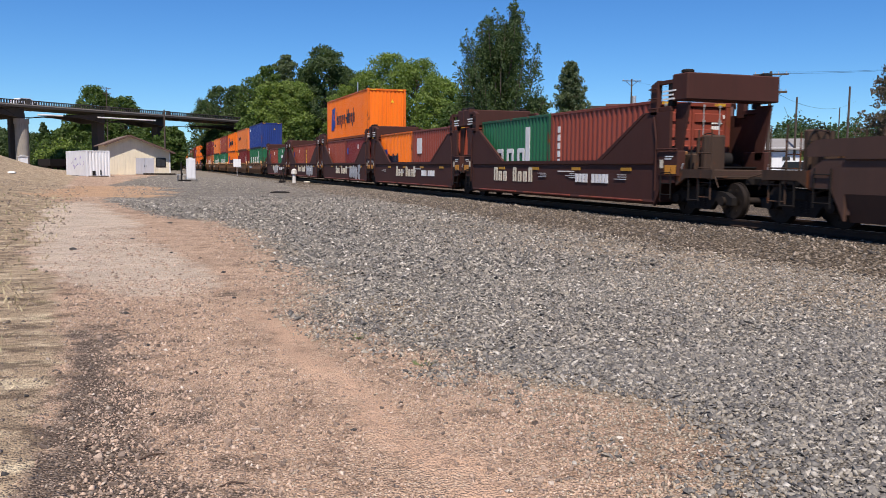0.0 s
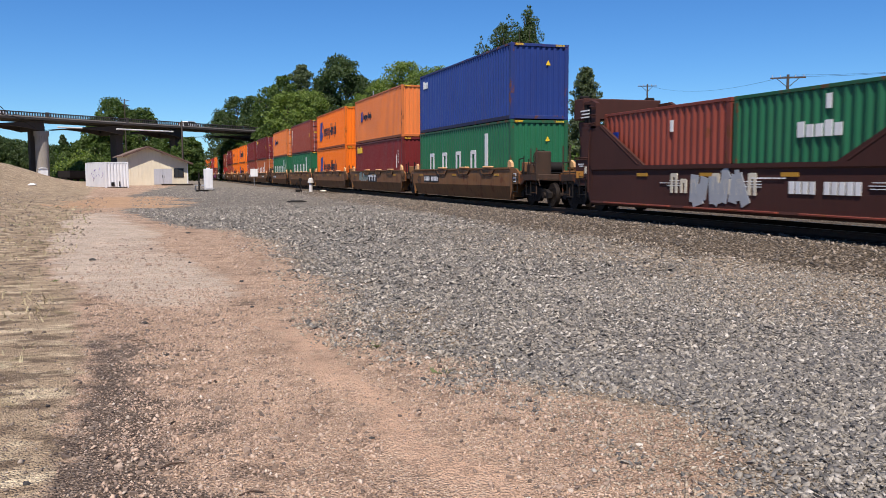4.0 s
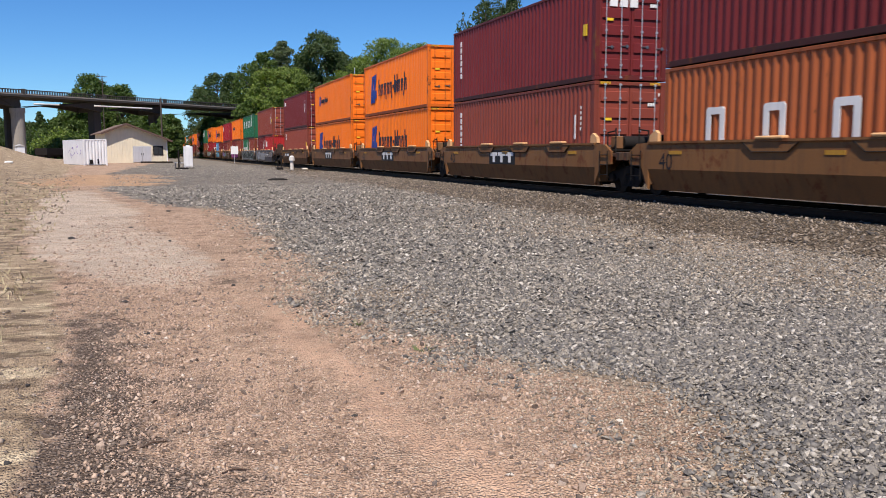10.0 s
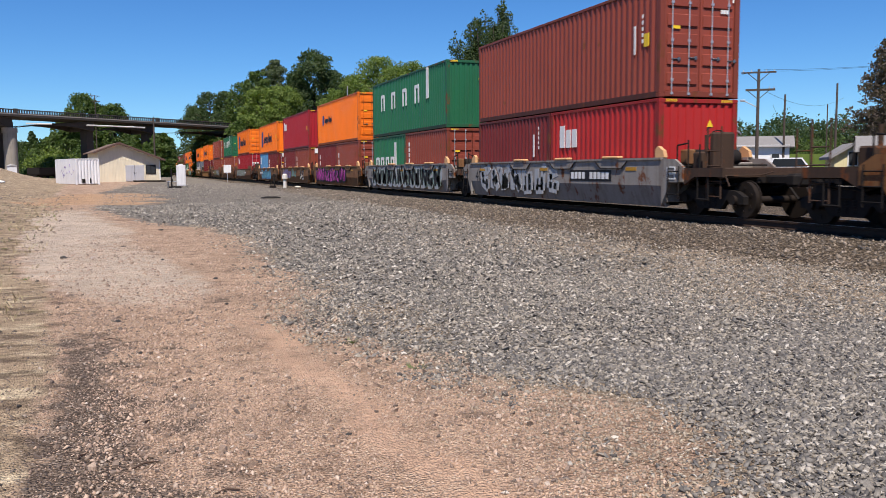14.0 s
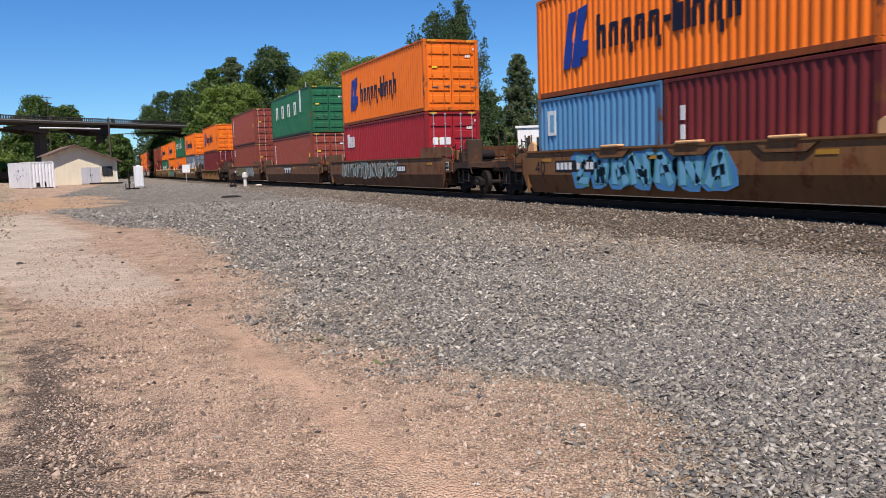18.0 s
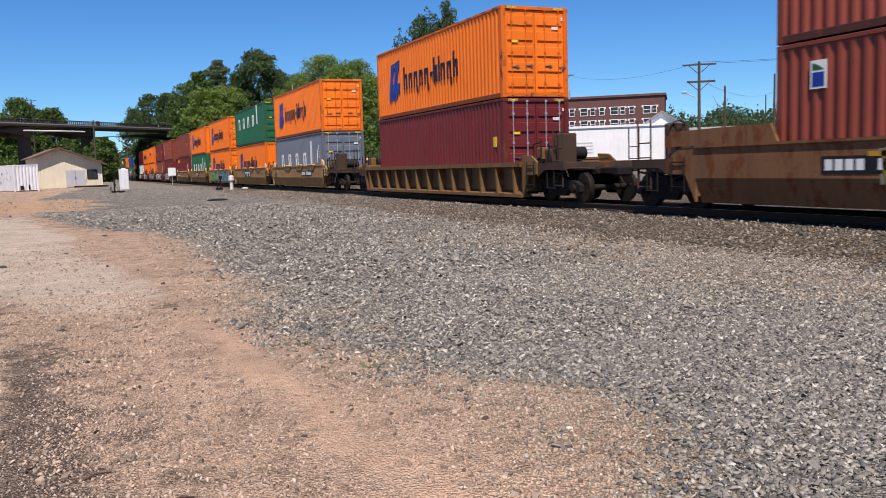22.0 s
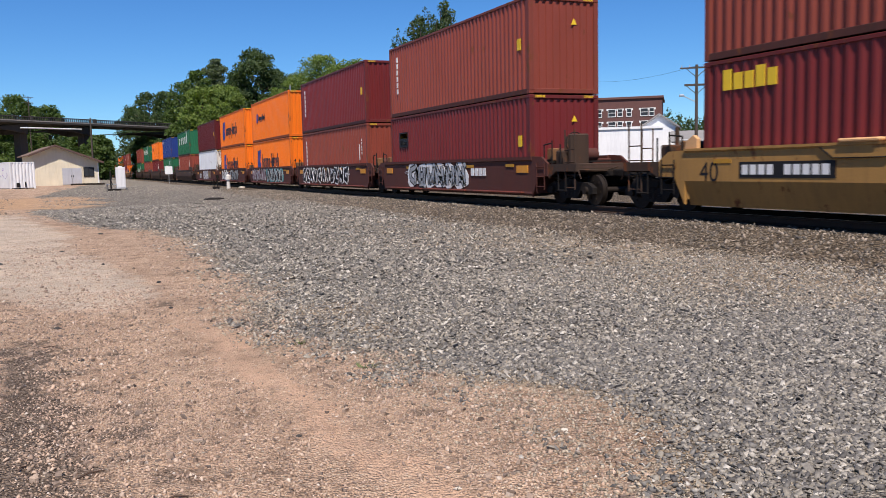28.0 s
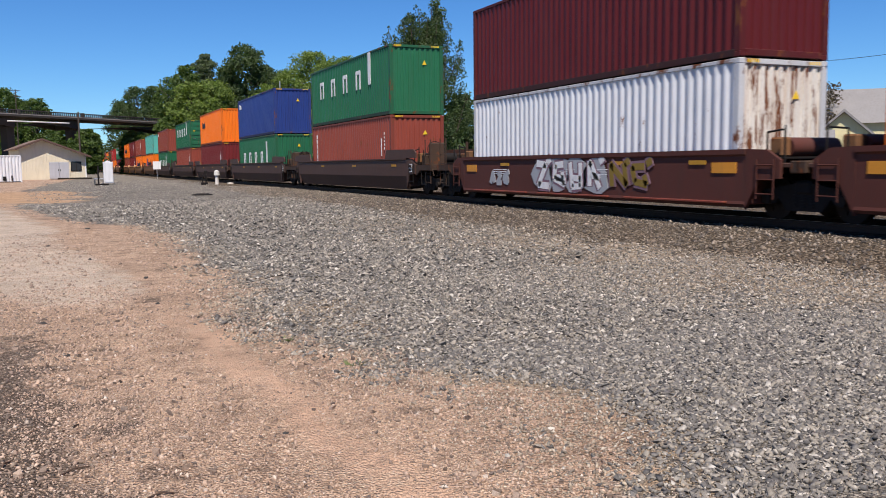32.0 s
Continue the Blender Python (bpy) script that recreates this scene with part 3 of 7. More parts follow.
def side_profile(kind):
    """Outline of a well's side on the camera's side, as (distance from the middle, height)."""
    if kind in ("sea", "bnsf"):
        return [(1.22, 0.30), (1.37, 0.24), (1.42, 0.30), (1.40, 0.36), (1.385, 1.26), (1.43, 1.30), (1.43, 1.40), (1.25, 1.40), (1.25, 1.28), (1.34, 1.24), (1.34, 0.42), (1.22, 0.42)]
    if kind == "rib":
        return [(1.08, 0.12), (1.44, 0.12), (1.44, 0.22), (1.22, 0.26), (1.22, 1.04), (1.48, 1.06), (1.48, 1.20), (1.16, 1.20), (1.16, 0.3), (1.08, 0.3)]
    return [(1.10, 0.20), (1.22, 0.18), (1.40, 0.72), (1.40, 1.34), (1.44, 1.38), (1.44, 1.43), (1.24, 1.43), (1.24, 1.36), (1.33, 1.32), (1.33, 0.74), (1.15, 0.26)]


def well_unit(kind, colour, near, far, half=HALF_WELL):
    """A well car unit centred on its load, on the rail tops. near, far: 'art' for a shared truck, 'free' for a coupler end."""
    key = (kind, colour, near, far, half)
    if key in CAR_CACHE:
        return CAR_CACHE[key]
    skin = CAR_PAINT[colour]
    what = {"sea": "dark brown bulkhead well car unit with tall end stands", "bnsf": "oxide brown well car unit with grab irons", "rib": "dark tan well car with ribbed low sides", "long": "long weathered " + {"tan": "tan", "old_brown": "brown"}.get(colour, "dark brown") + " well car unit with raised ends", "ttx": {"grey": "stained grey", "yellow": "faded yellow"}.get(colour, "weathered tan") + " well car unit with folded side flaps"}[kind]
    root = thing("well_car", what, "freight car", "well cars of the freight train")
    prof = side_profile(kind)
    for s in (-1, 1):
        pts = [(s * a, b) for a, b in prof]
        g = Geo().slab(pts if s < 0 else pts[::-1], 1, -half, half)
        part("side_sill", g, skin, root)
        if kind == "rib":
            n = 13
            for i in range(n):
                y = -half + 0.5 + (2 * half - 1) * i / (n - 1)
                pts = [(s * 1.22, 0.22), (s * 1.43, 0.22), (s * 1.465, 1.06), (s * 1.22, 1.06)]
                part("rib", Geo().slab(pts if s < 0 else pts[::-1], 1, y - 0.05, y + 0.05), skin, root)
        # well ends taper down to the truck
        for e in (-1, 1):
            pts = [(half * e, 0.2 if kind != "rib" else 0.12), (half * e, 1.40), ((half + 0.55) * e, 1.38), ((half + 0.9) * e, 1.18), ((half + 0.9) * e, 0.82), ((half + 0.35) * e, 0.80)]
            xa, xb = sorted((s * 1.33, s * 1.40))
            part("end_cheek", Geo().slab(pts if e > 0 else pts[::-1], 0, xa, xb), skin, root)
    # well floor
    g = Geo()
    for s in (-1, 1):
        xa, xb = sorted((s * 0.85, s * 1.22))
        g.box(xa, xb, -half, half, 0.22, 0.34)
    for i in range(9):
        y = -half + 0.6 + (2 * half - 1.2) * i / 8
        g.box(-1.2, 1.2, y - 0.14, y + 0.14, 0.23, 0.355)
    part("well_floor", g, BLACK_IRON, root)
    for e, how in ((-1, near), (1, far)):
        reach = half + (1.32 if how == "art" else 2.35)
        ya, yb = sorted((e * (half - 0.05), e * (half + 0.12)))
        part("well_bulkhead", Geo().cbox(-1.33, 1.33, ya, yb, 0.3, 1.30, 0.02), skin, root)
        ya, yb = sorted((e * (half + 0.12), e * reach))
        part("end_deck", Geo().cbox(-1.30, 1.30, ya, yb, 1.02, 1.12, 0.02), CAR_PAINT["deep_brown"], root)
        part("centre_sill", Geo().cbox(-0.38, 0.38, ya, yb, 0.78, 1.02, 0.03), BLACK_IRON, root)
        ya, yb = sorted((e * (reach - 0.22), e * reach))
        part("end_beam", Geo().cbox(-1.36, 1.36, ya, yb, 0.92, 1.16, 0.02), GRIME, root, "grimy end beam")
        if kind == "ttx":
            for s in (-1, 1):
                ya, yb = e * (half - 0.35), e * (half + 0.05)
                pts = [(ya, 1.43), (yb, 1.43), (yb - e * 0.05, 1.60), (ya + e * 0.12, 1.72), (ya, 1.64)]
                xa, xb = sorted((s * 1.26, s * 1.36))
                part("guide", Geo().slab(pts if e > 0 else pts[::-1], 0, xa, xb), FLAP, root, "pale wedge-shaped container guide")
        # grab irons and step ladder on the corner
        for s in (-1, 1):
            x = s * 1.43
            g = Geo()
            yy = e * (half + 0.55)
            for z in (0.52, 0.8, 1.08):
                g.tube((x, yy - 0.22, z), (x, yy + 0.22, z), 0.014, n=5)
            for d in (-0.22, 0.22):
                g.tube((x, yy + d, 0.42), (x, yy + d, 1.2), 0.016, n=5)
                g.tube((x, yy + d, 1.0), (s * 1.36, yy + d, 1.0), 0.012, n=5)
            part("ladder", g, BLACK_IRON if kind != "bnsf" else skin, root, "small corner ladder")
        posts = 2 if how == "art" else 3
        for i in range(posts):
            yy = e * (half + 0.35 + 0.45 * i)
            x = -1.18
            g = Geo().tube((x, yy, 1.1), (x, yy, 1.72 + 0.12 * (i % 2)), 0.022, n=6)
            if i == 0:
                g.tube((x, yy, 1.72), (x, yy + e * 0.4, 1.76), 0.02, n=6)
            part("handrail", g, BLACK_IRON, root)
        part("walkway", Geo().box(-1.25, 1.25, *sorted((e * (half + 0.2), e * (half + 0.75))), 1.2, 1.24), BLACK_IRON, root, "grated walkway")
        # air gear
        part("air_reservoir", Geo().tube((-0.75, e * (half + 0.42), 1.42), (0.55, e * (half + 0.42), 1.42), 0.2, n=14), BLACK_IRON if kind != "bnsf" else skin, root, "round air reservoir")
        g = Geo().cbox(-1.05, -0.8, *sorted((e * (half + 0.28), e * (half + 0.6))), 1.24, 1.62, 0.03)
        part("brake_valve", g, CAR_PAINT["old_brown"], root)
        if how == "free" and kind in ("ttx", "long") and e < 0:
            y_ = e * (half + 0.42)
            g = Geo().box(-1.412, -1.39, y_ - 0.17, y_ - 0.14, 0.88, 1.2).box(-1.412, -1.39, y_ + 0.14, y_ + 0.17, 0.88, 1.2).box(-1.412, -1.39, y_ - 0.14, y_ + 0.14, 1.17, 1.2).box(-1.412, -1.39, y_ - 0.14, y_ + 0.14, 0.88, 0.91).box(-1.412, -1.39, y_ - 0.1, y_ + 0.1, 1.0, 1.06)
            part("stencil_panel", g, INK_WHITE, root, "white outlined stencil panel")
        if how == "free":
            g = Geo()
            g.cbox(-0.16, 0.16, *sorted((e * (reach - 0.1), e * (reach + 0.75))), 0.78, 0.98, 0.03)
            g.cbox(-0.24, 0.24, *sorted((e * (reach + 0.7), e * (reach + 1.02))), 0.72, 1.02, 0.06)
            part("coupler", g, BLACK_IRON, root, "cast coupler")
            part("air_hose", Geo().tube((0.45, e * (reach - 0.05), 0.85), (0.4, e * (reach + 0.45), 0.42), 0.03, n=6).tube((0.4, e * (reach + 0.45), 0.42), (0.25, e * (reach + 0.9), 0.5), 0.03, n=6), BLACK_IRON, root, "rubber air hose")
            if e < 0 or kind in ("long", "sea"):
                g = Geo()
                c = Vector((-0.75, e * (half + 1.35), 1.75))
                ring = [c + Vector((0.30 * math.cos(a * math.pi / 9), 0, 0.30 * math.sin(a * math.pi / 9))) for a in range(18)]
                for i in range(18):
                    g.tube(ring[i], ring[(i + 1) % 18], 0.016, n=5)
                for i in range(0, 18, 3):
                    g.tube(c, ring[i], 0.012, n=4)
                part("brake_wheel", g, BLACK_IRON, root, "round hand-brake wheel")
                part("brake_stand", Geo().cbox(-1.02, -0.42, *sorted((e * (half + 1.38), e * (half + 1.58))), 1.1, 2.0, 0.04), GRIME, root)
            for s in (-1, 1):
                g = Geo()
                x, y0 = s * 1.3, e * (reach - 0.15)
                for d in (0, 0.5):
                    g.tube((x, y0 - e * d, 0.45), (x, y0 - e * d, 2.1), 0.022, n=6)
                for z in (0.5, 0.85, 1.2, 1.55):
                    g.tube((x, y0, z), (x, y0 - e * 0.5, z), 0.016, n=5)
                part("end_ladder", g, GRIME, root, "end ladder with rungs")
            pts = [((half + 0.9) * e, 1.16), ((half + 0.9) * e, 0.75), ((half + 1.3) * e, 0.95), (reach * e, 0.95), (reach * e, 1.16)]
            for s in (-1, 1):
                xa, xb = sorted((s * 1.30, s * 1.37))
                part("end_side", Geo().slab(pts if e > 0 else pts[::-1], 0, xa, xb), GRIME, root)
                x, y0 = s * 1.34, e * (reach - 0.75)
                part("stirrup", Geo().tube((x, y0 - 0.2, 0.95), (x, y0 - 0.2, 0.42), 0.02, n=5).tube((x, y0 + 0.2, 0.95), (x, y0 + 0.2, 0.42), 0.02, n=5).tube((x, y0 - 0.22, 0.42), (x, y0 + 0.22, 0.42), 0.024, n=5), BLACK_IRON, root, "hanging stirrup step")
            g = Geo()
            for k, (xa, dz) in enumerate(((-1.15, 0.0), (-0.85, -0.08), (-0.5, -0.14), (0.55, -0.06))):
                g.tube((xa, e * (half + 0.3), 0.92 + dz), (xa + 0.1, e * (half + 1.1), 0.70 + dz), 0.03, n=5)
                g.tube((xa + 0.1, e * (half + 1.1), 0.70 + dz), (xa - 0.05, e * (reach - 0.1), 0.86 + dz), 0.028, n=5)
            g.tube((-1.2, e * (half + 0.95), 0.66), (1.2, e * (half + 0.95), 0.66), 0.035, n=6)
            part("brake_rigging", g, BLACK_IRON, root, "black brake rods and pipes")
            g = Geo().tube((-1.3, e * (reach + 0.02), 0.98), (-0.35, e * (reach + 0.06), 0.98), 0.016, n=5).tube((-0.35, e * (reach + 0.06), 0.98), (-0.2, e * (reach + 0.3), 1.06), 0.016, n=5).tube((-1.3, e * (reach + 0.02), 0.98), (-1.3, e * (reach + 0.16), 0.74), 0.016, n=5)
            part("uncoupling_lever", g, GRIME, root, "bent uncoupling lever")
            part("valve_box", Geo().cbox(-1.1, -0.55, *sorted((e * (half + 0.85), e * (half + 1.25))), 1.12, 1.55, 0.04).tube((-0.8, e * (half + 1.0), 1.55), (-0.8, e * (half + 1.0), 1.95), 0.05, n=8), GRIME, root, "grimy valve box with upright pipe")
        if kind == "long":
            for s in (-1, 1):
                pts = [(e * (half - 2.4), 1.43), (e * (half + 1.0), 1.43), (e * (half + 1.0), 1.62), (e * (half + 0.8), 1.76), (e * (half - 2.2), 1.80)]
                xa, xb = sorted((s * 1.36, s * 1.42))
                part("raised_end", Geo().slab(pts if e > 0 else pts[::-1], 0, xa, xb), skin, root)
        if kind == "sea":
            # tall stand that holds the upper box: slanted cheeks below, deep box above
            for s in (-1, 1):
                pts = [(e * (half - 3.0), 1.40), (e * (half + 0.65), 1.40), (e * (half + 0.65), 2.62), (e * (half - 0.6), 2.62)]
                xa, xb = sorted((s * 1.34, s * 1.42))
                part("gusset", Geo().slab(pts if e > 0 else pts[::-1], 0, xa, xb), skin, root)
                g = Geo()
                top = [(e * (half - 0.25), 2.55), (e * (half + 0.05), 2.55), (e * (half + 0.05), 3.42), (e * (half - 0.25), 3.30)]
                g.slab(top if e > 0 else top[::-1], 0, *sorted((s * 1.28, s * 1.42)))
                part("top_post", g, skin, root)
                for z in (2.7, 2.95, 3.2):
                    part("rung", Geo().tube((s * 1.46, e * (half - 0.28), z), (s * 1.46, e * (half + 0.08), z), 0.02, n=5), skin, root)
                part("brace", Geo().tube((s * 1.40, e * (half - 2.7), 1.42), (s * 1.40, e * (half - 0.5), 2.6), 0.035, n=6), skin, root)
            ya, yb = sorted((e * (half + 0.62), e * (half + 1.28)))
            part("bulkhead_box", Geo().cbox(-1.38, 1.38, ya, yb, 2.86, 3.52, 0.03), skin, root)
            for s in (-1, 1):
                part("top_stop", Geo().cbox(*sorted((s * 1.05, s * 1.3)), *sorted((e * (half + 0.85), e * (half + 1.1))), 3.52, 3.62, 0.03), BLACK_IRON, root)
            for s in (-1, 1):
                xa, xb = sorted((s * 1.27, s * 1.38))
                ya, yb = sorted((e * (half + 0.05), e * (half + 0.62)))
                part("frame_beam", Geo().cbox(xa, xb, ya, yb, 3.30, 3.40, 0.01), skin, root)
                part("frame_beam", Geo().cbox(xa, xb, ya, yb, 2.62, 2.74, 0.01), skin, root)
                part("inner_post", Geo().cbox(*sorted((s * 1.20, s * 1.36)), *sorted((e * (half + 0.44), e * (half + 0.62))), 2.74, 3.30, 0.01), BLACK_IRON, root)
                # lower side of the stand: a plate narrowing downwards, and the gear box with its labels
                pts = [(e * (half + 0.65), 2.80), (e * (half + 0.65), 1.40), (e * (half + 0.9), 1.40), (e * (half + 1.2), 2.80)]
                part("stand_plate", Geo().slab(pts if e < 0 else pts[::-1], 0, *sorted((s * 1.20, s * 1.26))), skin, root)
                part("gear_box", Geo().cbox(*sorted((s * 1.2, s * 1.43)), *sorted((e * (half + 0.2), e * (half + 1.05))), 0.98, 1.62, 0.02), skin, root)
                xa, xb = sorted((s * 1.42, s * 1.437))
                part("label_patch", Geo().box(xa, xb, *sorted((e * (half + 0.5), e * (half + 0.98))), 1.04, 1.26), PATCH_ORANGE, root, "orange reflective patch")
                part("label_patch", Geo().box(xa, xb, *sorted((e * (half + 0.28), e * (half + 0.42))), 1.18, 1.40), INK_CREAM, root, "cream label patch")
                part("stencil", Geo().box(xa, xb, *sorted((e * (half + 0.5), e * (half + 0.85))), 1.46, 1.49).box(xa, xb, *sorted((e * (half + 0.5), e * (half + 0.78))), 1.40, 1.43), INK_WHITE, root, "small white stencil bars")
                x = s * 1.46
                part("grab_rail", Geo().tube((x, e * (half + 0.12), 0.6), (x, e * (half + 0.12), 1.9), 0.022, n=6).tube((x, e * (half + 0.12), 1.9), (x, e * (half - 0.02), 2.5), 0.022, n=6).tube((x, e * (half + 0.12), 1.66), (x, e * (half + 1.05), 1.66), 0.02, n=6), skin, root)
                part("hose", Geo().tube((s * 1.3, e * (half + 1.1), 1.3), (s * 1.32, e * (half + 0.95), 0.95), 0.025, n=6).tube((s * 1.32, e * (half + 0.95), 0.95), (s * 1.3, e * (half + 0.6), 0.86), 0.025, n=6), GALV, root, "pale hose")
            for s in (-1, 1):
                xa, xb = sorted((s * 1.375, s * 1.40))
                part("stencil", Geo().box(xa, xb, *sorted((e * (half + 0.25), e * (half + 0.8))), 3.1, 3.14).box(xa, xb, *sorted((e * (half + 0.25), e * (half + 0.7))), 3.0, 3.04).box(xa, xb, *sorted((e * (half + 0.25), e * (half + 0.75))), 2.9, 2.94), INK_WHITE, root, "small white stencil bars")
    if kind in ("sea", "bnsf"):
        for s in (-1, 1):
            for y in (-4.3, -0.2, 3.9):
                xa, xb = sorted((s * 1.40, s * 1.50))
                part("side_step", Geo().cbox(xa, xb, y - 1.7, y + 1.7, 0.30, 0.345, 0.01), BOX_RAIL["brown_red"], root, "narrow side step")
    if kind == "bnsf":
        for y in (-5.9, 5.9):
            part("label_patch", Geo().box(-1.412, -1.38, y - 0.35, y + 0.35, 0.92, 1.14), PATCH_ORANGE, root, "orange reflective patch")
    # yellow patches and side flaps
    if kind == "ttx":
        for y in (-4.1, -1.2, 1.9):
            pts = [(y - 0.85, 1.38), (y + 0.85, 1.38), (y + 0.55, 1.16), (y - 0.55, 1.16)]
            part("flap", Geo().slab(pts[::-1], 0, -1.425, -1.40), skin, root, "folded side flap")
            part("flap_edge", Geo().tube((-1.432, y - 0.85, 1.36), (-1.432, y - 0.55, 1.16), 0.014, n=4).tube((-1.432, y - 0.55, 1.16), (-1.432, y + 0.55, 1.16), 0.014, n=4).tube((-1.432, y + 0.55, 1.16), (-1.432, y + 0.85, 1.36), 0.014, n=4), BLACK_IRON, root, "dark seam of the flap")
            part("flap_stop", Geo().cbox(-1.48, -1.28, y - 0.42, y + 0.42, 1.425, 1.50, 0.025), FLAP, root, "pale hinged stop")
    step = 2.9 if kind in ("sea", "bnsf") else 5.2
    y = -half + 1.4
    while y < half - 1:
        part("reflector", Geo().box(-1.452 if kind == "rib" else -1.412, -1.30, y - 0.26, y + 0.26, 1.10, 1.19), AMBER, root, "dull amber reflector strip")
        y += step
    root.matrix_basis = pose(40, -900 - 30 * len(CAR_CACHE), -60)
    CAR_CACHE[key] = root
    return root


def numeral(text, size):
    """Flat figures for the camera's side, reading towards -y."""
    curve = bpy.data.curves.new("numeral", "FONT")
    curve.body, curve.size = text, size
    model = new("numeral", curve)
    me = bpy.data.meshes.new_from_object(model)
    bpy.data.objects.remove(model)
    me.transform(Matrix(((0, 0, -1, 0), (-1, 0, 0, 0), (0, 1, 0, 0), (0, 0, 0, 1))))
    return me


FORTY = numeral("40", 0.6)


def car_plate(root, kind, style, r, lead=1.6):
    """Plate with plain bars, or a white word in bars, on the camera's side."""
    x = {"rib": -1.222}.get(kind, -1.402)
    if kind in ("sea", "bnsf"):
        x = -1.412
    ink, plate = Geo(), Geo()
    if style == "number":
        lettered_plate(plate, ink, -4.1, -1.7, 0.80, 1.12, x, 10)
        part("number_plate", plate, INK_BLACK, root, "black plate")
        part("plate_bars", ink, INK_WHITE, root, "white bars on the plate")
    elif style == "number_far":
        lettered_plate(plate, ink, 2.4, 4.8, 0.80, 1.12, x, 10)
        part("number_plate", plate, INK_BLACK, root, "black plate")
        part("plate_bars", ink, INK_WHITE, root, "white bars on the plate")
    elif style == "logo":
        plate.box(x - 0.006, x + 0.01, -0.8, 1.6, 0.72, 1.24)
        for i in range(3):
            y = 1.46 - i * 0.73
            ink.box(x - 0.01, x + 0.01, y - 0.66, y, 1.03, 1.16)
            ink.box(x - 0.01, x + 0.01, y - 0.44, y - 0.22, 0.79, 1.03)
        part("emblem_plate", plate, INK_BLACK, root, "black emblem plate")
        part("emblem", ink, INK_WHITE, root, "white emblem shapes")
    elif style == "sea":
        cream = INK_CREAM
        for i, (w, h) in enumerate(((0.36, 0.5), (0.33, 0.36), (0.33, 0.36), (0, 0), (0.33, 0.5), (0.33, 0.36), (0.33, 0.36), (0.33, 0.5))):
            y = lead - i * 0.44
            if w:
                ring(ink, y, w, 0.68, 0.68 + h, -x + 0.006, 0.10)
        part("lettering", ink, cream, root, "cream lettering bars")
        g = Geo()
        for i in range(10):
            if i != 4:
                g.box(x - 0.006, x + 0.01, -2.2 - i * 0.2 - 0.15, -2.2 - i * 0.2, 0.74, 1.0)
        part("plate_bars", g, INK_WHITE, root, "white bars of marking")
        g = Geo()
        for i in range(8):
            g.box(x - 0.006, x + 0.01, -1.0 - i * 0.14 - 0.1, -1.0 - i * 0.14, 1.05, 1.08)
        part("stencil", g, INK_WHITE, root, "small white stencil bars")
    elif style == "word":
        for i in range(4):
            ink.box(x - 0.006, x + 0.01, -2.3 - i * 0.3 - 0.22, -2.3 - i * 0.3, 0.82, 1.08)
        part("lettering", ink, INK_WHITE, root, "white lettering bars")
    if kind in ("sea", "bnsf"):
        g = Geo()
        for k in range(3):
            y = r.uniform(-5.5, 4.5)
            for j in range(3):
                g.box(x - 0.005, x + 0.01, y, y + r.uniform(0.4, 0.9), 0.86 + 0.06 * j, 0.878 + 0.06 * j)
        tagged(part("stencil", g, INK_WHITE, root, "small white stencil bars"), kind="stuff")


SPRAY = {"white": INK_WHITE, "black": INK_BLACK, "silver": plain("silver_spray", (0.34, 0.36, 0.38), 0.45), "blue": plain("blue_spray", (0.06, 0.22, 0.45), 0.5),
         "pink": plain("pink_spray", (0.50, 0.07, 0.36), 0.5), "teal": plain("teal_spray", (0.07, 0.27, 0.28), 0.5), "lime": plain("lime_spray", (0.30, 0.42, 0.06), 0.5),
         "azure": plain("azure_spray", (0.14, 0.38, 0.55), 0.5), "ochre": plain("ochre_spray", (0.22, 0.15, 0.03), 0.5), "mauve": plain("mauve_spray", (0.20, 0.12, 0.15), 0.5), "sage": plain("sage_spray", (0.17, 0.23, 0.19), 0.5), "violet": plain("violet_spray", (0.22, 0.14, 0.40), 0.5)}

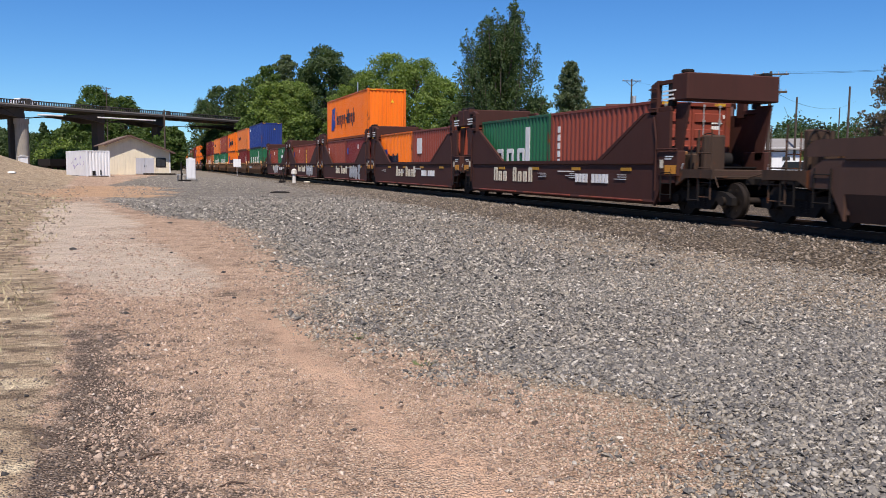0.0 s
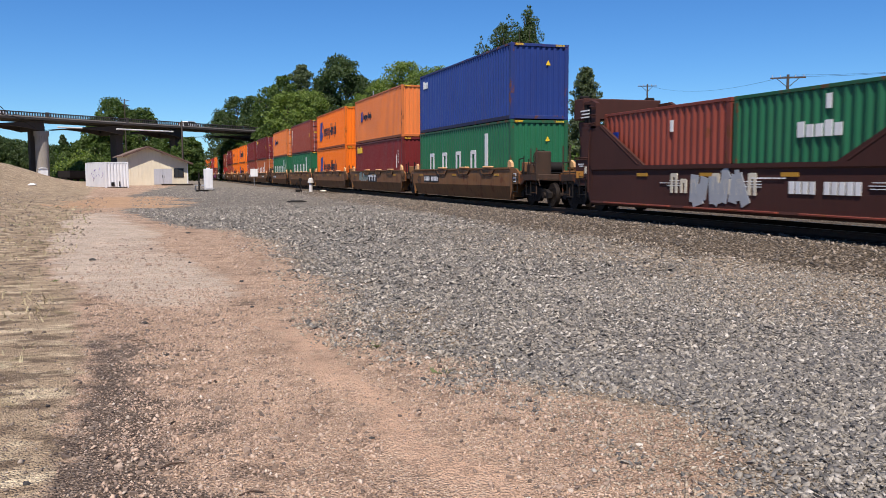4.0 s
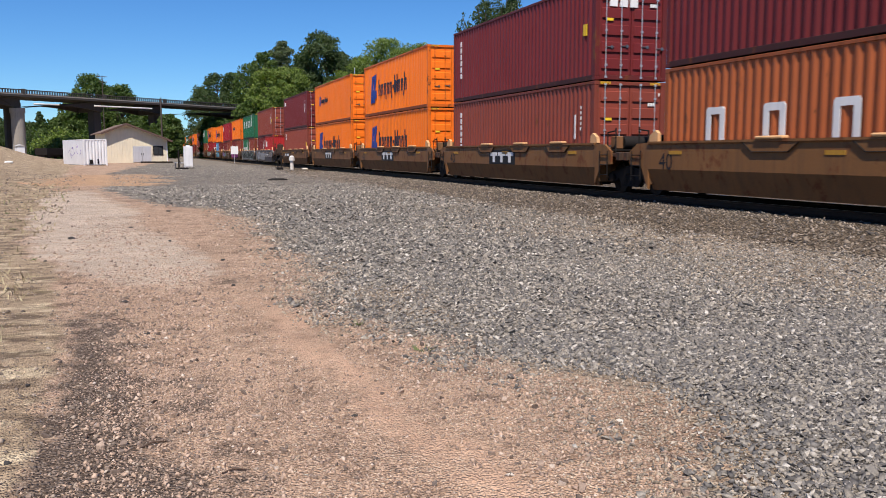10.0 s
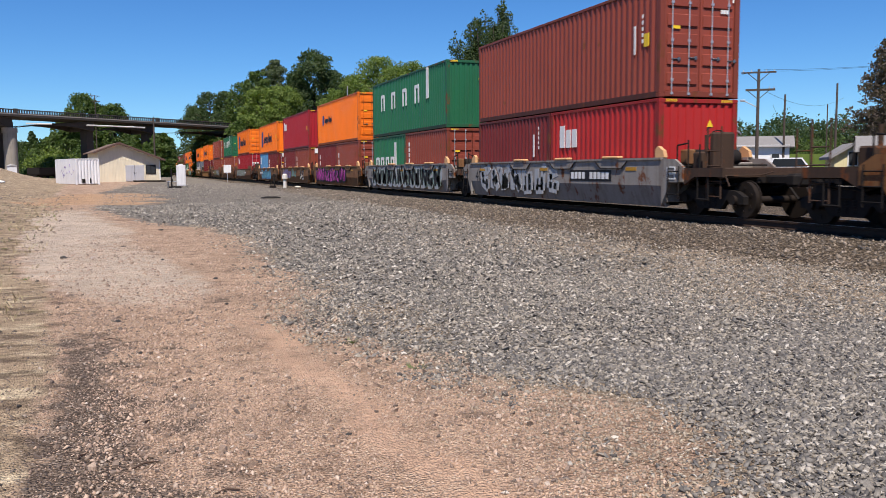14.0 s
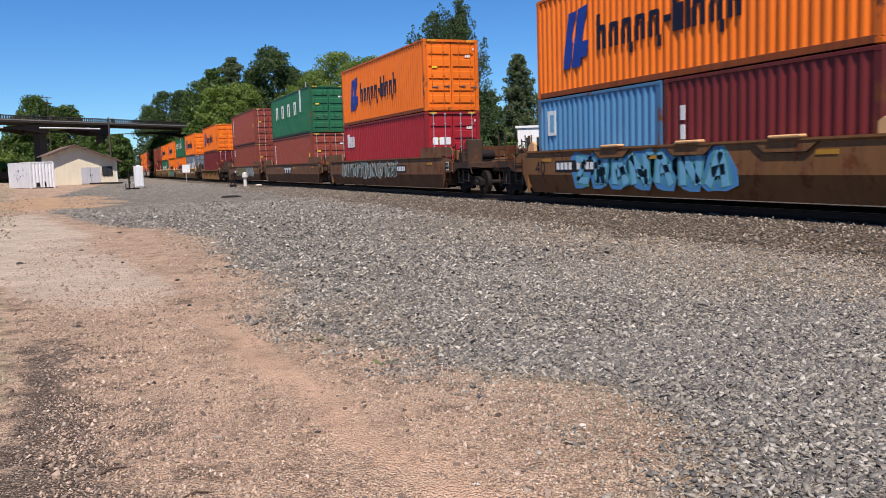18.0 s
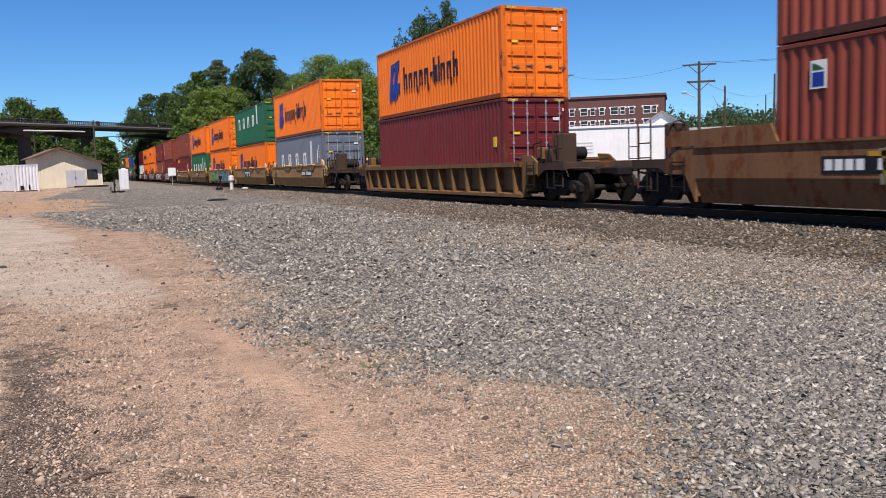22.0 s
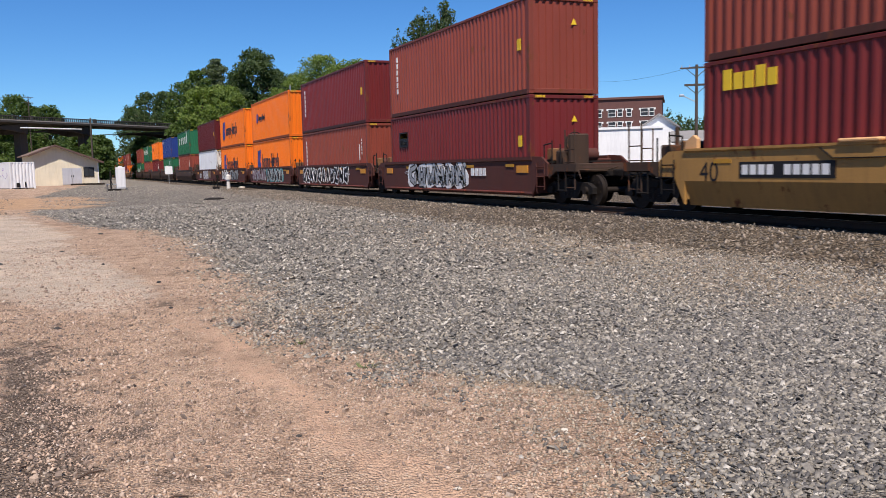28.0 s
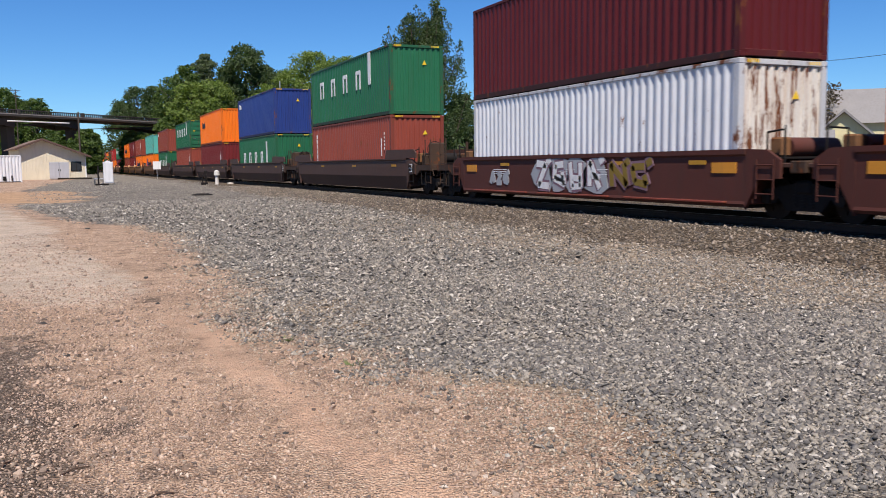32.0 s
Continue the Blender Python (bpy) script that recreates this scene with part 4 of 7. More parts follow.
# ---- train: the consist, nearest the engine first ----
# load offset, car kind, colour, near end, far end, lower boxes, upper box, plate, graffiti
H, S = "hapag", "hapag_small"
TRAIN = [
    (-286.5, "long", "deep_brown", "art", "free", [], "", "", None),
    (-265.35, "sea", "sea_brown", "free", "art", ["green F uasc_20", "brown_red D upright_20"], "", "sea", None),
    (-249.75, "sea", "sea_brown", "art", "art", ["orange F hapag_20", "brown_red F white_panel"], "", "sea", None),
    (-234.43, "sea", "sea_brown", "art", "art", ["brown_red F upright_20", "maroon F flag_20"], "orange F hapag", "sea", (1, -5.0, -2.0, 0.36, 1.25, "silver")),
    (-218.63, "sea", "sea_brown", "art", "art", ["brown_red F flag_20", "brown_red F yellow_20"], "", "sea", (2, -4.6, -1.8, 0.36, 1.3, "silver")),
    (-202.83, "sea", "sea_brown", "art", "free", ["brown_red F flag_20", "green F cap_20"], "", "sea", (3, -1.0, 1.4, 0.34, 1.25, "silver")),
    (-183.31, "ttx", "tan", "free", "art", ["green F uasc_low"], "blue F white_word", "number_far", None),
    (-167.50, "ttx", "tan", "art", "art", ["maroon F yellow_word+code"], "faded_orange F hapag_small", "logo", (4, 1.6, 4.2, 0.75, 1.35, "silver sage")),
    (-151.70, "ttx", "tan", "art", "art", ["orange F hapag"], "orange F hapag", "", None),
    (-135.85, "ttx", "tan", "art", "art", ["green F uasc_low"], "brown_red D upright+yellow_spot", "", None),
    (-119.90, "ttx", "tan", "art", "free", ["green F uasc_low+code"], "faded_orange D hapag_small", "number_far", None),
    (-100.14, "ttx", "tan", "free", "art", ["rust_orange D uasc_low"], "maroon D yellow_word+yellow_spot", "number", None),
    (-84.33, "ttx", "tan", "art", "art", ["brown_red D upright+code"], "maroon D upright+tex_end+yellow_spot", "logo", None),
    (-68.60, "ttx", "tan", "art", "art", ["orange D hapag"], "orange D hapag", "logo", None),
    (-52.77, "ttx", "tan", "art", "art", ["orange D hapag"], "orange D hapag_small+doorword", "logo", None),
    (-37.03, "ttx", "tan", "art", "free", ["brown_red D flag+yellow_spot"], "maroon D white_word+code", "number_far", None),
    (-16.89, "ttx", "grey", "free", "art", ["maroon F code", "crimson F cai_20"], "brown_red D yellow_spot+code", "number", (5, -1.0, 5.5, 0.3, 1.3, "silver")),
    (-1.03, "ttx", "grey", "art", "art", ["green F uasc_20", "brown_red D upright_20"], "green F uasc", "", (6, -5.8, 5.6, 0.3, 1.34, "sage black silver")),
    (14.65, "ttx", "tan", "art", "art", ["maroon F tex_20", "brown_red D tex_20"], "orange D hapag_small", "", (7, -3.4, 6.0, 0.34, 1.36, "black pink black")),
    (30.45, "ttx", "tan", "art", "art", ["maroon F tex_20", "brown_red F tex_20+tex_end"], "red F cai+yellow_spot", "", [(8, 1.2, 5.8, 0.5, 1.34, "sage violet"), (38, -1.2, 1.0, 0.6, 1.3, "sage teal"), (39, -4.6, -2.9, 0.42, 1.36, "white black")]),
    (46.34, "ttx", "tan", "art", "free", ["sky_blue F blue_panel", "maroon D tex_20+tex_end"], "orange F hapag+yellow_spot", "number_far", (9, -2.6, 3.8, 0.34, 1.36, "teal azure blue")),
    (68.02, "long", "old_brown", "free", "art", ["red D cai+cai_end"], "orange D hapag", "number", (10, -3.0, 6.2, 0.5, 1.36, "silver sage")),
    (87.70, "long", "old_brown", "art", "art", ["brown_red D upright+yellow_spot"], "green D uasc", "logo", None),
    (107.40, "long", "old_brown", "art", "free", ["brown_red D flag"], "brown_red D upright+yellow_spot", "number_far", [(11, -1.6, 3.6, 0.5, 1.34, "sage ochre"), (41, -5.8, -1.8, 0.45, 1.36, "sage silver")]),
    (131.16, "rib", "rib_tan", "free", "free", ["maroon D yellow_spot"], "orange D hapag+doorword", "", None),
    (153.16, "ttx", "yellow", "free", "art", ["grey D uasc_low+code"], "orange D hapag", "number", None),
    (168.93, "ttx", "yellow", "art", "art", ["orange F hapag"], "green D uasc", "logo", None),
    (184.73, "ttx", "yellow", "art", "art", ["orange D hapag"], "orange D hapag+doorword", "", [(12, 0.4, 5.8, 0.36, 1.34, "teal lime sage"), (32, -5.8, 0.2, 0.34, 1.34, "teal sage azure")]),
    (200.55, "ttx", "yellow", "art", "art", ["green D uasc_low+code"], "orange F hapag", "logo", None),
    (216.20, "ttx", "yellow", "art", "free", ["maroon D yellow_word+code"], "brown_red D yellow_spot", "number_far", None),
    (236.07, "bnsf", "red_brown", "free", "art", ["maroon F black_panel+yellow_spot"], "brown_red F upright+yellow_spot", "word", (13, -1.9, 3.6, 0.36, 1.3, "black silver white")),
    (251.60, "bnsf", "red_brown", "art", "art", ["brown_red F upright+code"], "maroon F upright+yellow_spot", "", (14, -3.6, 5.6, 0.36, 1.3, "white black")),
    (267.10, "bnsf", "red_brown", "art", "art", ["orange F hapag"], "orange F hapag_small", "", [(15, 0.9, 5.6, 0.34, 1.3, "silver mauve"), (45, -4.6, 0.5, 0.36, 1.32, "white black teal")]),
    (282.63, "bnsf", "red_brown", "art", "art", ["orange F hapag"], "orange F hapag", "", [(16, 1.4, 5.0, 0.36, 1.25, "white silver"), (46, -3.6, 0.4, 0.36, 1.3, "black silver")]),
    (298.21, "bnsf", "red_brown", "art", "free", ["white F"], "oxblood F yellow_spot", "", [(17, -1.7, 1.7, 0.38, 1.34, "mauve white silver"), (37, -3.6, -1.9, 0.45, 1.25, "mauve ochre"), (47, 3.3, 4.6, 0.5, 0.95, "silver")]),
    (318.25, "long", "deep_brown", "free", "free", ["brown_red F upright+code"], "green F uasc", "", None),
    (339.40, "long", "deep_brown", "free", "art", ["green F uasc_low"], "blue F white_word", "", None),
    (359.30, "long", "deep_brown", "art", "art", ["maroon F code"], "orange F k_mark", "", None),
    (379.20, "long", "deep_brown", "art", "free", ["brown_red F code"], "green D uasc", "", None),
    (400.15, "long", "deep_brown", "free", "art", ["green F uasc_low"], "brown_red F white_word", "", None),
    (420.00, "long", "old_brown", "art", "free", ["orange F hapag"], "teal F", "", None),
    (441.00, "ttx", "tan", "free", "art", ["orange F hapag"], "brown_red F code", "", None),
    (456.80, "ttx", "tan", "art", "art", ["maroon F code"], "maroon D code", "", None),
    (472.60, "ttx", "tan", "art", "art", ["brown_red F"], "orange D hapag", "", None),
    (488.40, "ttx", "tan", "art", "art", ["red F"], "orange D hapag_small", "", None),
    (504.20, "ttx", "tan", "art", "free", ["maroon F"], "green D uasc", "", None),
    (524.20, "ttx", "yellow", "free", "art", ["orange F"], "crimson F cai", "", None),
    (540.00, "ttx", "yellow", "art", "art", ["maroon F"], "brown_red F", "", None),
    (555.80, "ttx", "yellow", "art", "art", ["orange F"], "orange F", "", None),
    (571.60, "ttx", "yellow", "art", "art", ["green F"], "brown_red F", "", None),
    (587.40, "ttx", "yellow", "art", "free", ["maroon F"], "orange F", "", None),
    (607.40, "bnsf", "red_brown", "free", "art", ["brown_red F"], "red F", "", None),
    (622.90, "bnsf", "red_brown", "art", "art", ["maroon F"], "orange F", "", None),
    (638.40, "bnsf", "red_brown", "art", "free", ["orange F"], "brown_red F", "", None),
]
LEAD = 2.2           # where the word on the dark brown cars begins


def mark_short(root, style):
    if style == "hapag_20":
        panel_mark(root, 2.2, 0.75, 0.55, 1.0, LOGO_BLUE, "blue emblem")
        small_word(root, INK_BLUE, 1.4, 1.0, 7, 0.4, 0.22, "dark blue lettering bars")
    elif style == "flag_20":
        panel_mark(root, 2.5, 1.6, 0.3, 0.42, LOGO_BLUE, "blue sticker")
        panel_mark(root, -0.5, 1.9, 0.14, 0.3, INK_WHITE, "white patch")
    elif style == "yellow_20":
        upright_word(root, INK_YELLOW, 2.3, 2.2, 5, 0.24)
        small_word(root, INK_WHITE, -1.9, 1.9, 5, 0.12, 0.09)
    elif style == "cap_20":
        small_word(root, INK_WHITE, 0.9, 1.55, 5, 0.26, 0.2, "white lettering bars")
        panel_mark(root, 0.1, 2.1, 0.14, 0.3, INK_WHITE, "white patch")
    else:
        mark(root, style, FT20)


MOVING = []          # thing, place at mid-clip
SPINNERS = []
truck_model, truck_sets = truck()
truck_places = []


def load(spec, y, z, length, height):
    words = spec.split()
    hue, end = words[0], words[1]
    box = copy_thing(container(hue, end, length, height), pose(TRACK_X, y, z))
    if len(words) > 2:
        for s in words[2].split("+"):
            if length < 10:
                mark_short(box, s)
            else:
                mark(box, s, length)
    MOVING.append((box, Vector((TRACK_X, y, z))))


rr = random.Random(7)
for o, kind, colour, near, far, lower, upper, plate, spray in TRAIN:
    mid = o + FT40 / 2
    half = {"long": 8.25, "rib": 7.6}.get(kind, HALF_WELL)
    unit = copy_thing(well_unit(kind, colour, near, far, half), pose(TRACK_X, mid, RAIL_Z))
    for seed, a, b, c, d, inks in [spray] if isinstance(spray, tuple) else spray or []:
        graffiti(unit, seed, a, b, c, d, [SPRAY[k] for k in inks.split()], 1.412 if kind == "bnsf" or kind == "sea" else 1.402)
    car_plate(unit, kind, plate, rr, 4.3 if near == "free" else LEAD)
    MOVING.append((unit, Vector((TRACK_X, mid, RAIL_Z))))
    if kind == "ttx" and o < 440:
        part("numeral", FORTY, INK_BLACK, unit, "black painted figures").location = (-1.406, half - 0.5, 0.72)
    for e, how in ((-1, near), (1, far)):
        y = mid + e * (half + (1.4 if how == "art" else 1.5))
        if how == "free" or e > 0:
            truck_places.append(y)
    floor_z = RAIL_Z + 0.364
    top = floor_z
    if len(lower) == 1:
        load(lower[0], mid, floor_z, FT40, 2.896)
        top += 2.896
    elif lower:
        load(lower[0], mid + FT20 / 2 + 0.04, floor_z, FT20, 2.591)
        load(lower[1], mid - FT20 / 2 - 0.04, floor_z, FT20, 2.591)
        top += 2.591
    if upper:
        load(upper, mid, top + 0.02, FT40, 2.896)
for y in truck_places:
    c = copy_thing(truck_model, pose(TRACK_X, y, RAIL_Z))
    MOVING.append((c, Vector((TRACK_X, y, RAIL_Z))))
    SPINNERS.extend(ch for ch in c.children if ch.name.startswith("wheelset"))
for model in [truck_model, *CONTAINERS.values(), *CAR_CACHE.values()]:
    for ob in [*model.children_recursive, model]:
        bpy.data.objects.remove(ob)


# ---- ground ----
def rise_of(y):
    return 0.36 * np.clip((y - 20) / 90, 0, 1)


def ground_at(x, y):
    """Height of the ground; arrays or numbers."""
    x, y = np.asarray(x, float), np.asarray(y, float)
    base = rise_of(y)
    start = 2.2 + 0.055 * np.clip(y, 0, 130)
    bank = np.clip(-x - start, 0, 30) * 0.10 + np.clip(-x - start - 6, 0, 18) * 0.06
    fade = np.clip((170 - y) / 50, 0, 1)
    bed = np.clip((x - 9.2) / 2.6, 0, 1) * np.clip(0.205 - base, -0.2, 0.205)
    bump = 0.012 * np.sin(x * 1.7 + 0.6 * y) + 0.014 * np.sin(0.9 * y - x * 0.7)
    far = np.clip((x - 30) / 70, 0, 1) * 1.2 + 1.5 * np.exp(-((x + 19.5) / 5) ** 2 - ((y - 112) / 28) ** 2)
    return base + bank * fade + bed + bump * (np.abs(x - TRACK_X) > 3) + far


def mesh_np(name, verts, quads, soft=False):
    me = bpy.data.meshes.new(name)
    verts, quads = np.asarray(verts, np.float32), np.asarray(quads, np.int32)
    k = quads.shape[1]
    me.vertices.add(len(verts))
    me.vertices.foreach_set("co", verts.ravel())
    me.loops.add(quads.size)
    me.loops.foreach_set("vertex_index", quads.ravel())
    me.polygons.add(len(quads))
    me.polygons.foreach_set("loop_start", np.arange(0, quads.size, k, dtype=np.int32))
    me.polygons.foreach_set("loop_total", np.full(len(quads), k, np.int32))
    me.polygons.foreach_set("use_smooth", np.full(len(quads), soft))
    me.update(calc_edges=True)
    me.validate()
    return me


def spread(lo, hi, fine_lo, fine_hi, step, grow):
    """Grid lines: even between fine_lo and fine_hi, wider and wider outside."""
    a = list(np.arange(fine_lo, fine_hi + 1e-6, step))
    d, v = step, fine_hi
    while v < hi:
        d *= grow
        v = min(hi, v + d)
        a.append(v)
    d, v, b = step, fine_lo, []
    while v > lo:
        d *= grow
        v = max(lo, v - d)
        b.append(v)
    return np.array(b[::-1] + a)


def smooth(a, b, v):
    t = np.clip((v - a) / (b - a), 0, 1)
    return t * t * (3 - 2 * t)


gx, gy = spread(-3000, 3000, -9, 13, 0.22, 1.12), spread(-3000, 3200, 0, 42, 0.22, 1.09)
X, Y = np.meshgrid(gx, gy)
Z = ground_at(X, Y)
nx, ny = len(gx), len(gy)
i, j = np.meshgrid(np.arange(nx - 1), np.arange(ny - 1))
a = (j * nx + i).ravel()
ground_mesh = mesh_np("ground", np.stack([X.ravel(), Y.ravel(), Z.ravel()], 1), np.stack([a, a + 1, a + nx + 1, a + nx], 1))
ground_mesh.polygons.foreach_set("use_smooth", [True] * len(ground_mesh.polygons))
wob = 0.22 * np.sin(Y * 0.9) + 0.16 * np.sin(Y * 2.3 + 1) + 0.10 * np.sin(4.7 * Y)
EDGE_Y = (2.9, 3.2, 3.65, 4.0, 4.8, 5.15, 5.9, 6.7, 7.5, 8.75, 9.9, 12.1, 19.6, 23.8, 25.6, 35.6, 43, 60, 130)
EDGE_X = (2.35, 2.5, 2.75, 2.8, 2.72, 2.5, 2.15, 1.92, 1.75, 1.68, 1.85, 2.0, 2.2, 1.9, 0.6, -1.5, -2.0, -2.6, 3.0)
left_edge = np.interp(Y, (2.5, 4.1, 4.8, 6.0, 7.8, 8.6, 9.6, 11.4, 14.0, 19, 33, 60, 130), (-0.6, -0.63, -0.56, -0.65, -0.66, -0.70, -0.9, -1.1, -1.6, -2.4, -3.3, -5.0, -9.0))
right_edge = np.interp(Y, EDGE_Y, EDGE_X)
path = 1 - smooth(-0.7, 0.7, X - right_edge + wob * 0.7)
grass = 1 - smooth(-0.35, 0.25, X - left_edge + wob * 0.45 * (0.4 + smooth(6, 16, Y)))


def spot(x, y, rx, ry):
    return np.exp(-((X - x) / rx) ** 2 - ((Y - y) / ry) ** 2)


# sandy fines lying among the stones beside the path, and a dark trodden strip by the grass
fines = np.clip(0.62 * spot(2.45, 9.1, 0.55, 0.5) + 0.5 * spot(2.5, 7.8, 0.5, 0.7) + 0.75 * spot(2.45, 5.3, 0.55, 0.5) + 0.75 * spot(2.75, 4.6, 0.5, 0.5) + 0.7 * spot(2.8, 3.9, 0.45, 0.5) + 0.6 * spot(2.6, 3.3, 0.4, 0.4) + 0.4 * spot(2.6, 12.0, 0.5, 1.6) + 0.5 * smooth(5.6, 9.0, X + wob * 2) * (1 - smooth(14, 26, Y + X * 0.3)) + 0.16, 0, 1)
strip_x = np.interp(Y, (3.5, 4.6, 6.0, 7.0, 8.0, 9.5), (-0.42, -0.36, -0.40, -0.40, -0.48, -0.65))
dark_strip = np.clip(0.78 * np.exp(-((X - strip_x) / 0.30) ** 2) * smooth(3.0, 3.8, Y) * (1 - smooth(7.6, 10.5, Y)) + 0.62 * spot(0.1, 3.9, 0.6, 0.6) + 0.48 * spot(0.3, 5.6, 0.55, 1.0) + 0.42 * spot(0.2, 7.6, 0.4, 0.7) + 0.45 * spot(-0.7, 11.0, 0.4, 1.3) + 0.45 * spot(0.85, 10.4, 0.4, 0.8) + 0.5 * spot(1.3, 8.9, 0.45, 0.35) + 0.45 * spot(1.75, 6.3, 0.25, 0.8) + 0.4 * spot(1.9, 4.6, 0.3, 0.6), 0, 1)
trod_x = np.interp(Y, (3.0, 4.3, 5.3, 6.3, 7.4, 9.8, 12.7), (1.46, 1.41, 1.34, 1.24, 1.18, 0.91, 0.22))
trod = np.exp(-((X - trod_x + 0.05 * np.sin(Y * 3)) / 0.3) ** 2) * (1 - smooth(8, 11, Y)) * 0.64
# bed widened past the track; its dark brown stands in for shade under cars
stone_bed = smooth(8.9, 10.1, X + wob * 0.8) * (1 - smooth(30, 36, X))
tan_patch = smooth(36, 44, Y + wob * 6) * (1 - smooth(52, 66, Y + wob * 6)) * smooth(-6.5, -3.5, X + wob * 2) * (1 - smooth(-0.5, 2.5, X + wob * 3))
dust = np.clip(0.85 * spot(0.2, 11.8, 0.85, 1.9) + 0.85 * spot(-0.6, 15.0, 1.2, 3.0) + 0.85 * spot(-1.4, 22, 1.5, 6.0) + 0.75 * spot(-2.6, 31, 1.5, 7.0) + 0.55 * spot(-5.5, 55, 2.2, 16.0), 0, 0.9)
yard = smooth(52, 80, Y) * (1 - stone_bed) * 0.75
for key, val in (("path", path), ("grass", grass), ("stone_bed", stone_bed), ("tan_patch", tan_patch), ("dust", dust), ("yard", yard), ("fines", fines), ("dark_strip", dark_strip), ("trod", trod)):
    ground_mesh.attributes.new(key, "FLOAT", "POINT").data.foreach_set("value", val.ravel().astype(np.float32))


def attr(t, name):
    n = t.nodes.new("ShaderNodeAttribute")
    n.attribute_name = name
    return n.outputs["Fac"]


def broken(t, fac, scale, amount):
    """A mask with a ragged edge."""
    n = t.nodes.new("ShaderNodeMath")
    n.operation = "ADD"
    m = t.nodes.new("ShaderNodeMath")
    m.operation = "MULTIPLY_ADD"
    t.links.new(noise_at(t, scale, 6, 0.7), m.inputs[0])
    m.inputs[1].default_value, m.inputs[2].default_value = amount, -amount / 2
    t.links.new(fac, n.inputs[0])
    t.links.new(m.outputs[0], n.inputs[1])
    return ramp(t, n.outputs[0], ((0.38, 0.0), (0.62, 1.0)))


def cells(t, scale):
    """Packed pebbles: a random value for each, the distance from its middle, and its domed height."""
    c = t.nodes.new("ShaderNodeTexCoord")
    v = t.nodes.new("ShaderNodeTexVoronoi")
    v.inputs["Scale"].default_value, v.inputs["Randomness"].default_value = scale, 1.0
    t.links.new(c.outputs["Object"], v.inputs["Vector"])
    s = t.nodes.new("ShaderNodeSeparateColor")
    t.links.new(v.outputs["Color"], s.inputs[0])
    dome = ramp(t, v.outputs["Distance"], ((0.0, 1.0), (0.35, 0.8), (0.75, 0.0)))
    return s.outputs[0], s.outputs[1], dome


def pebbles(t, scale, stops, shaded_soil, gap):
    """Pebbles in several tones, the soil between them darkened as crevice shade."""
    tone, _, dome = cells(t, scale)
    return mixed(t, ramp(t, dome, ((0.1, gap), (0.55, 0.0))), ramp(t, tone, stops), shaded_soil), dome


def speckle(t, colour, scale, lo, hi, detail=9.0):
    """Coarse and fine light and dark grains over a colour."""
    n = ramp(t, noise_at(t, scale, detail, 0.85), ((0.30, lo), (0.70, hi)))
    return mixed(t, 1.0, colour, n, "MULTIPLY")


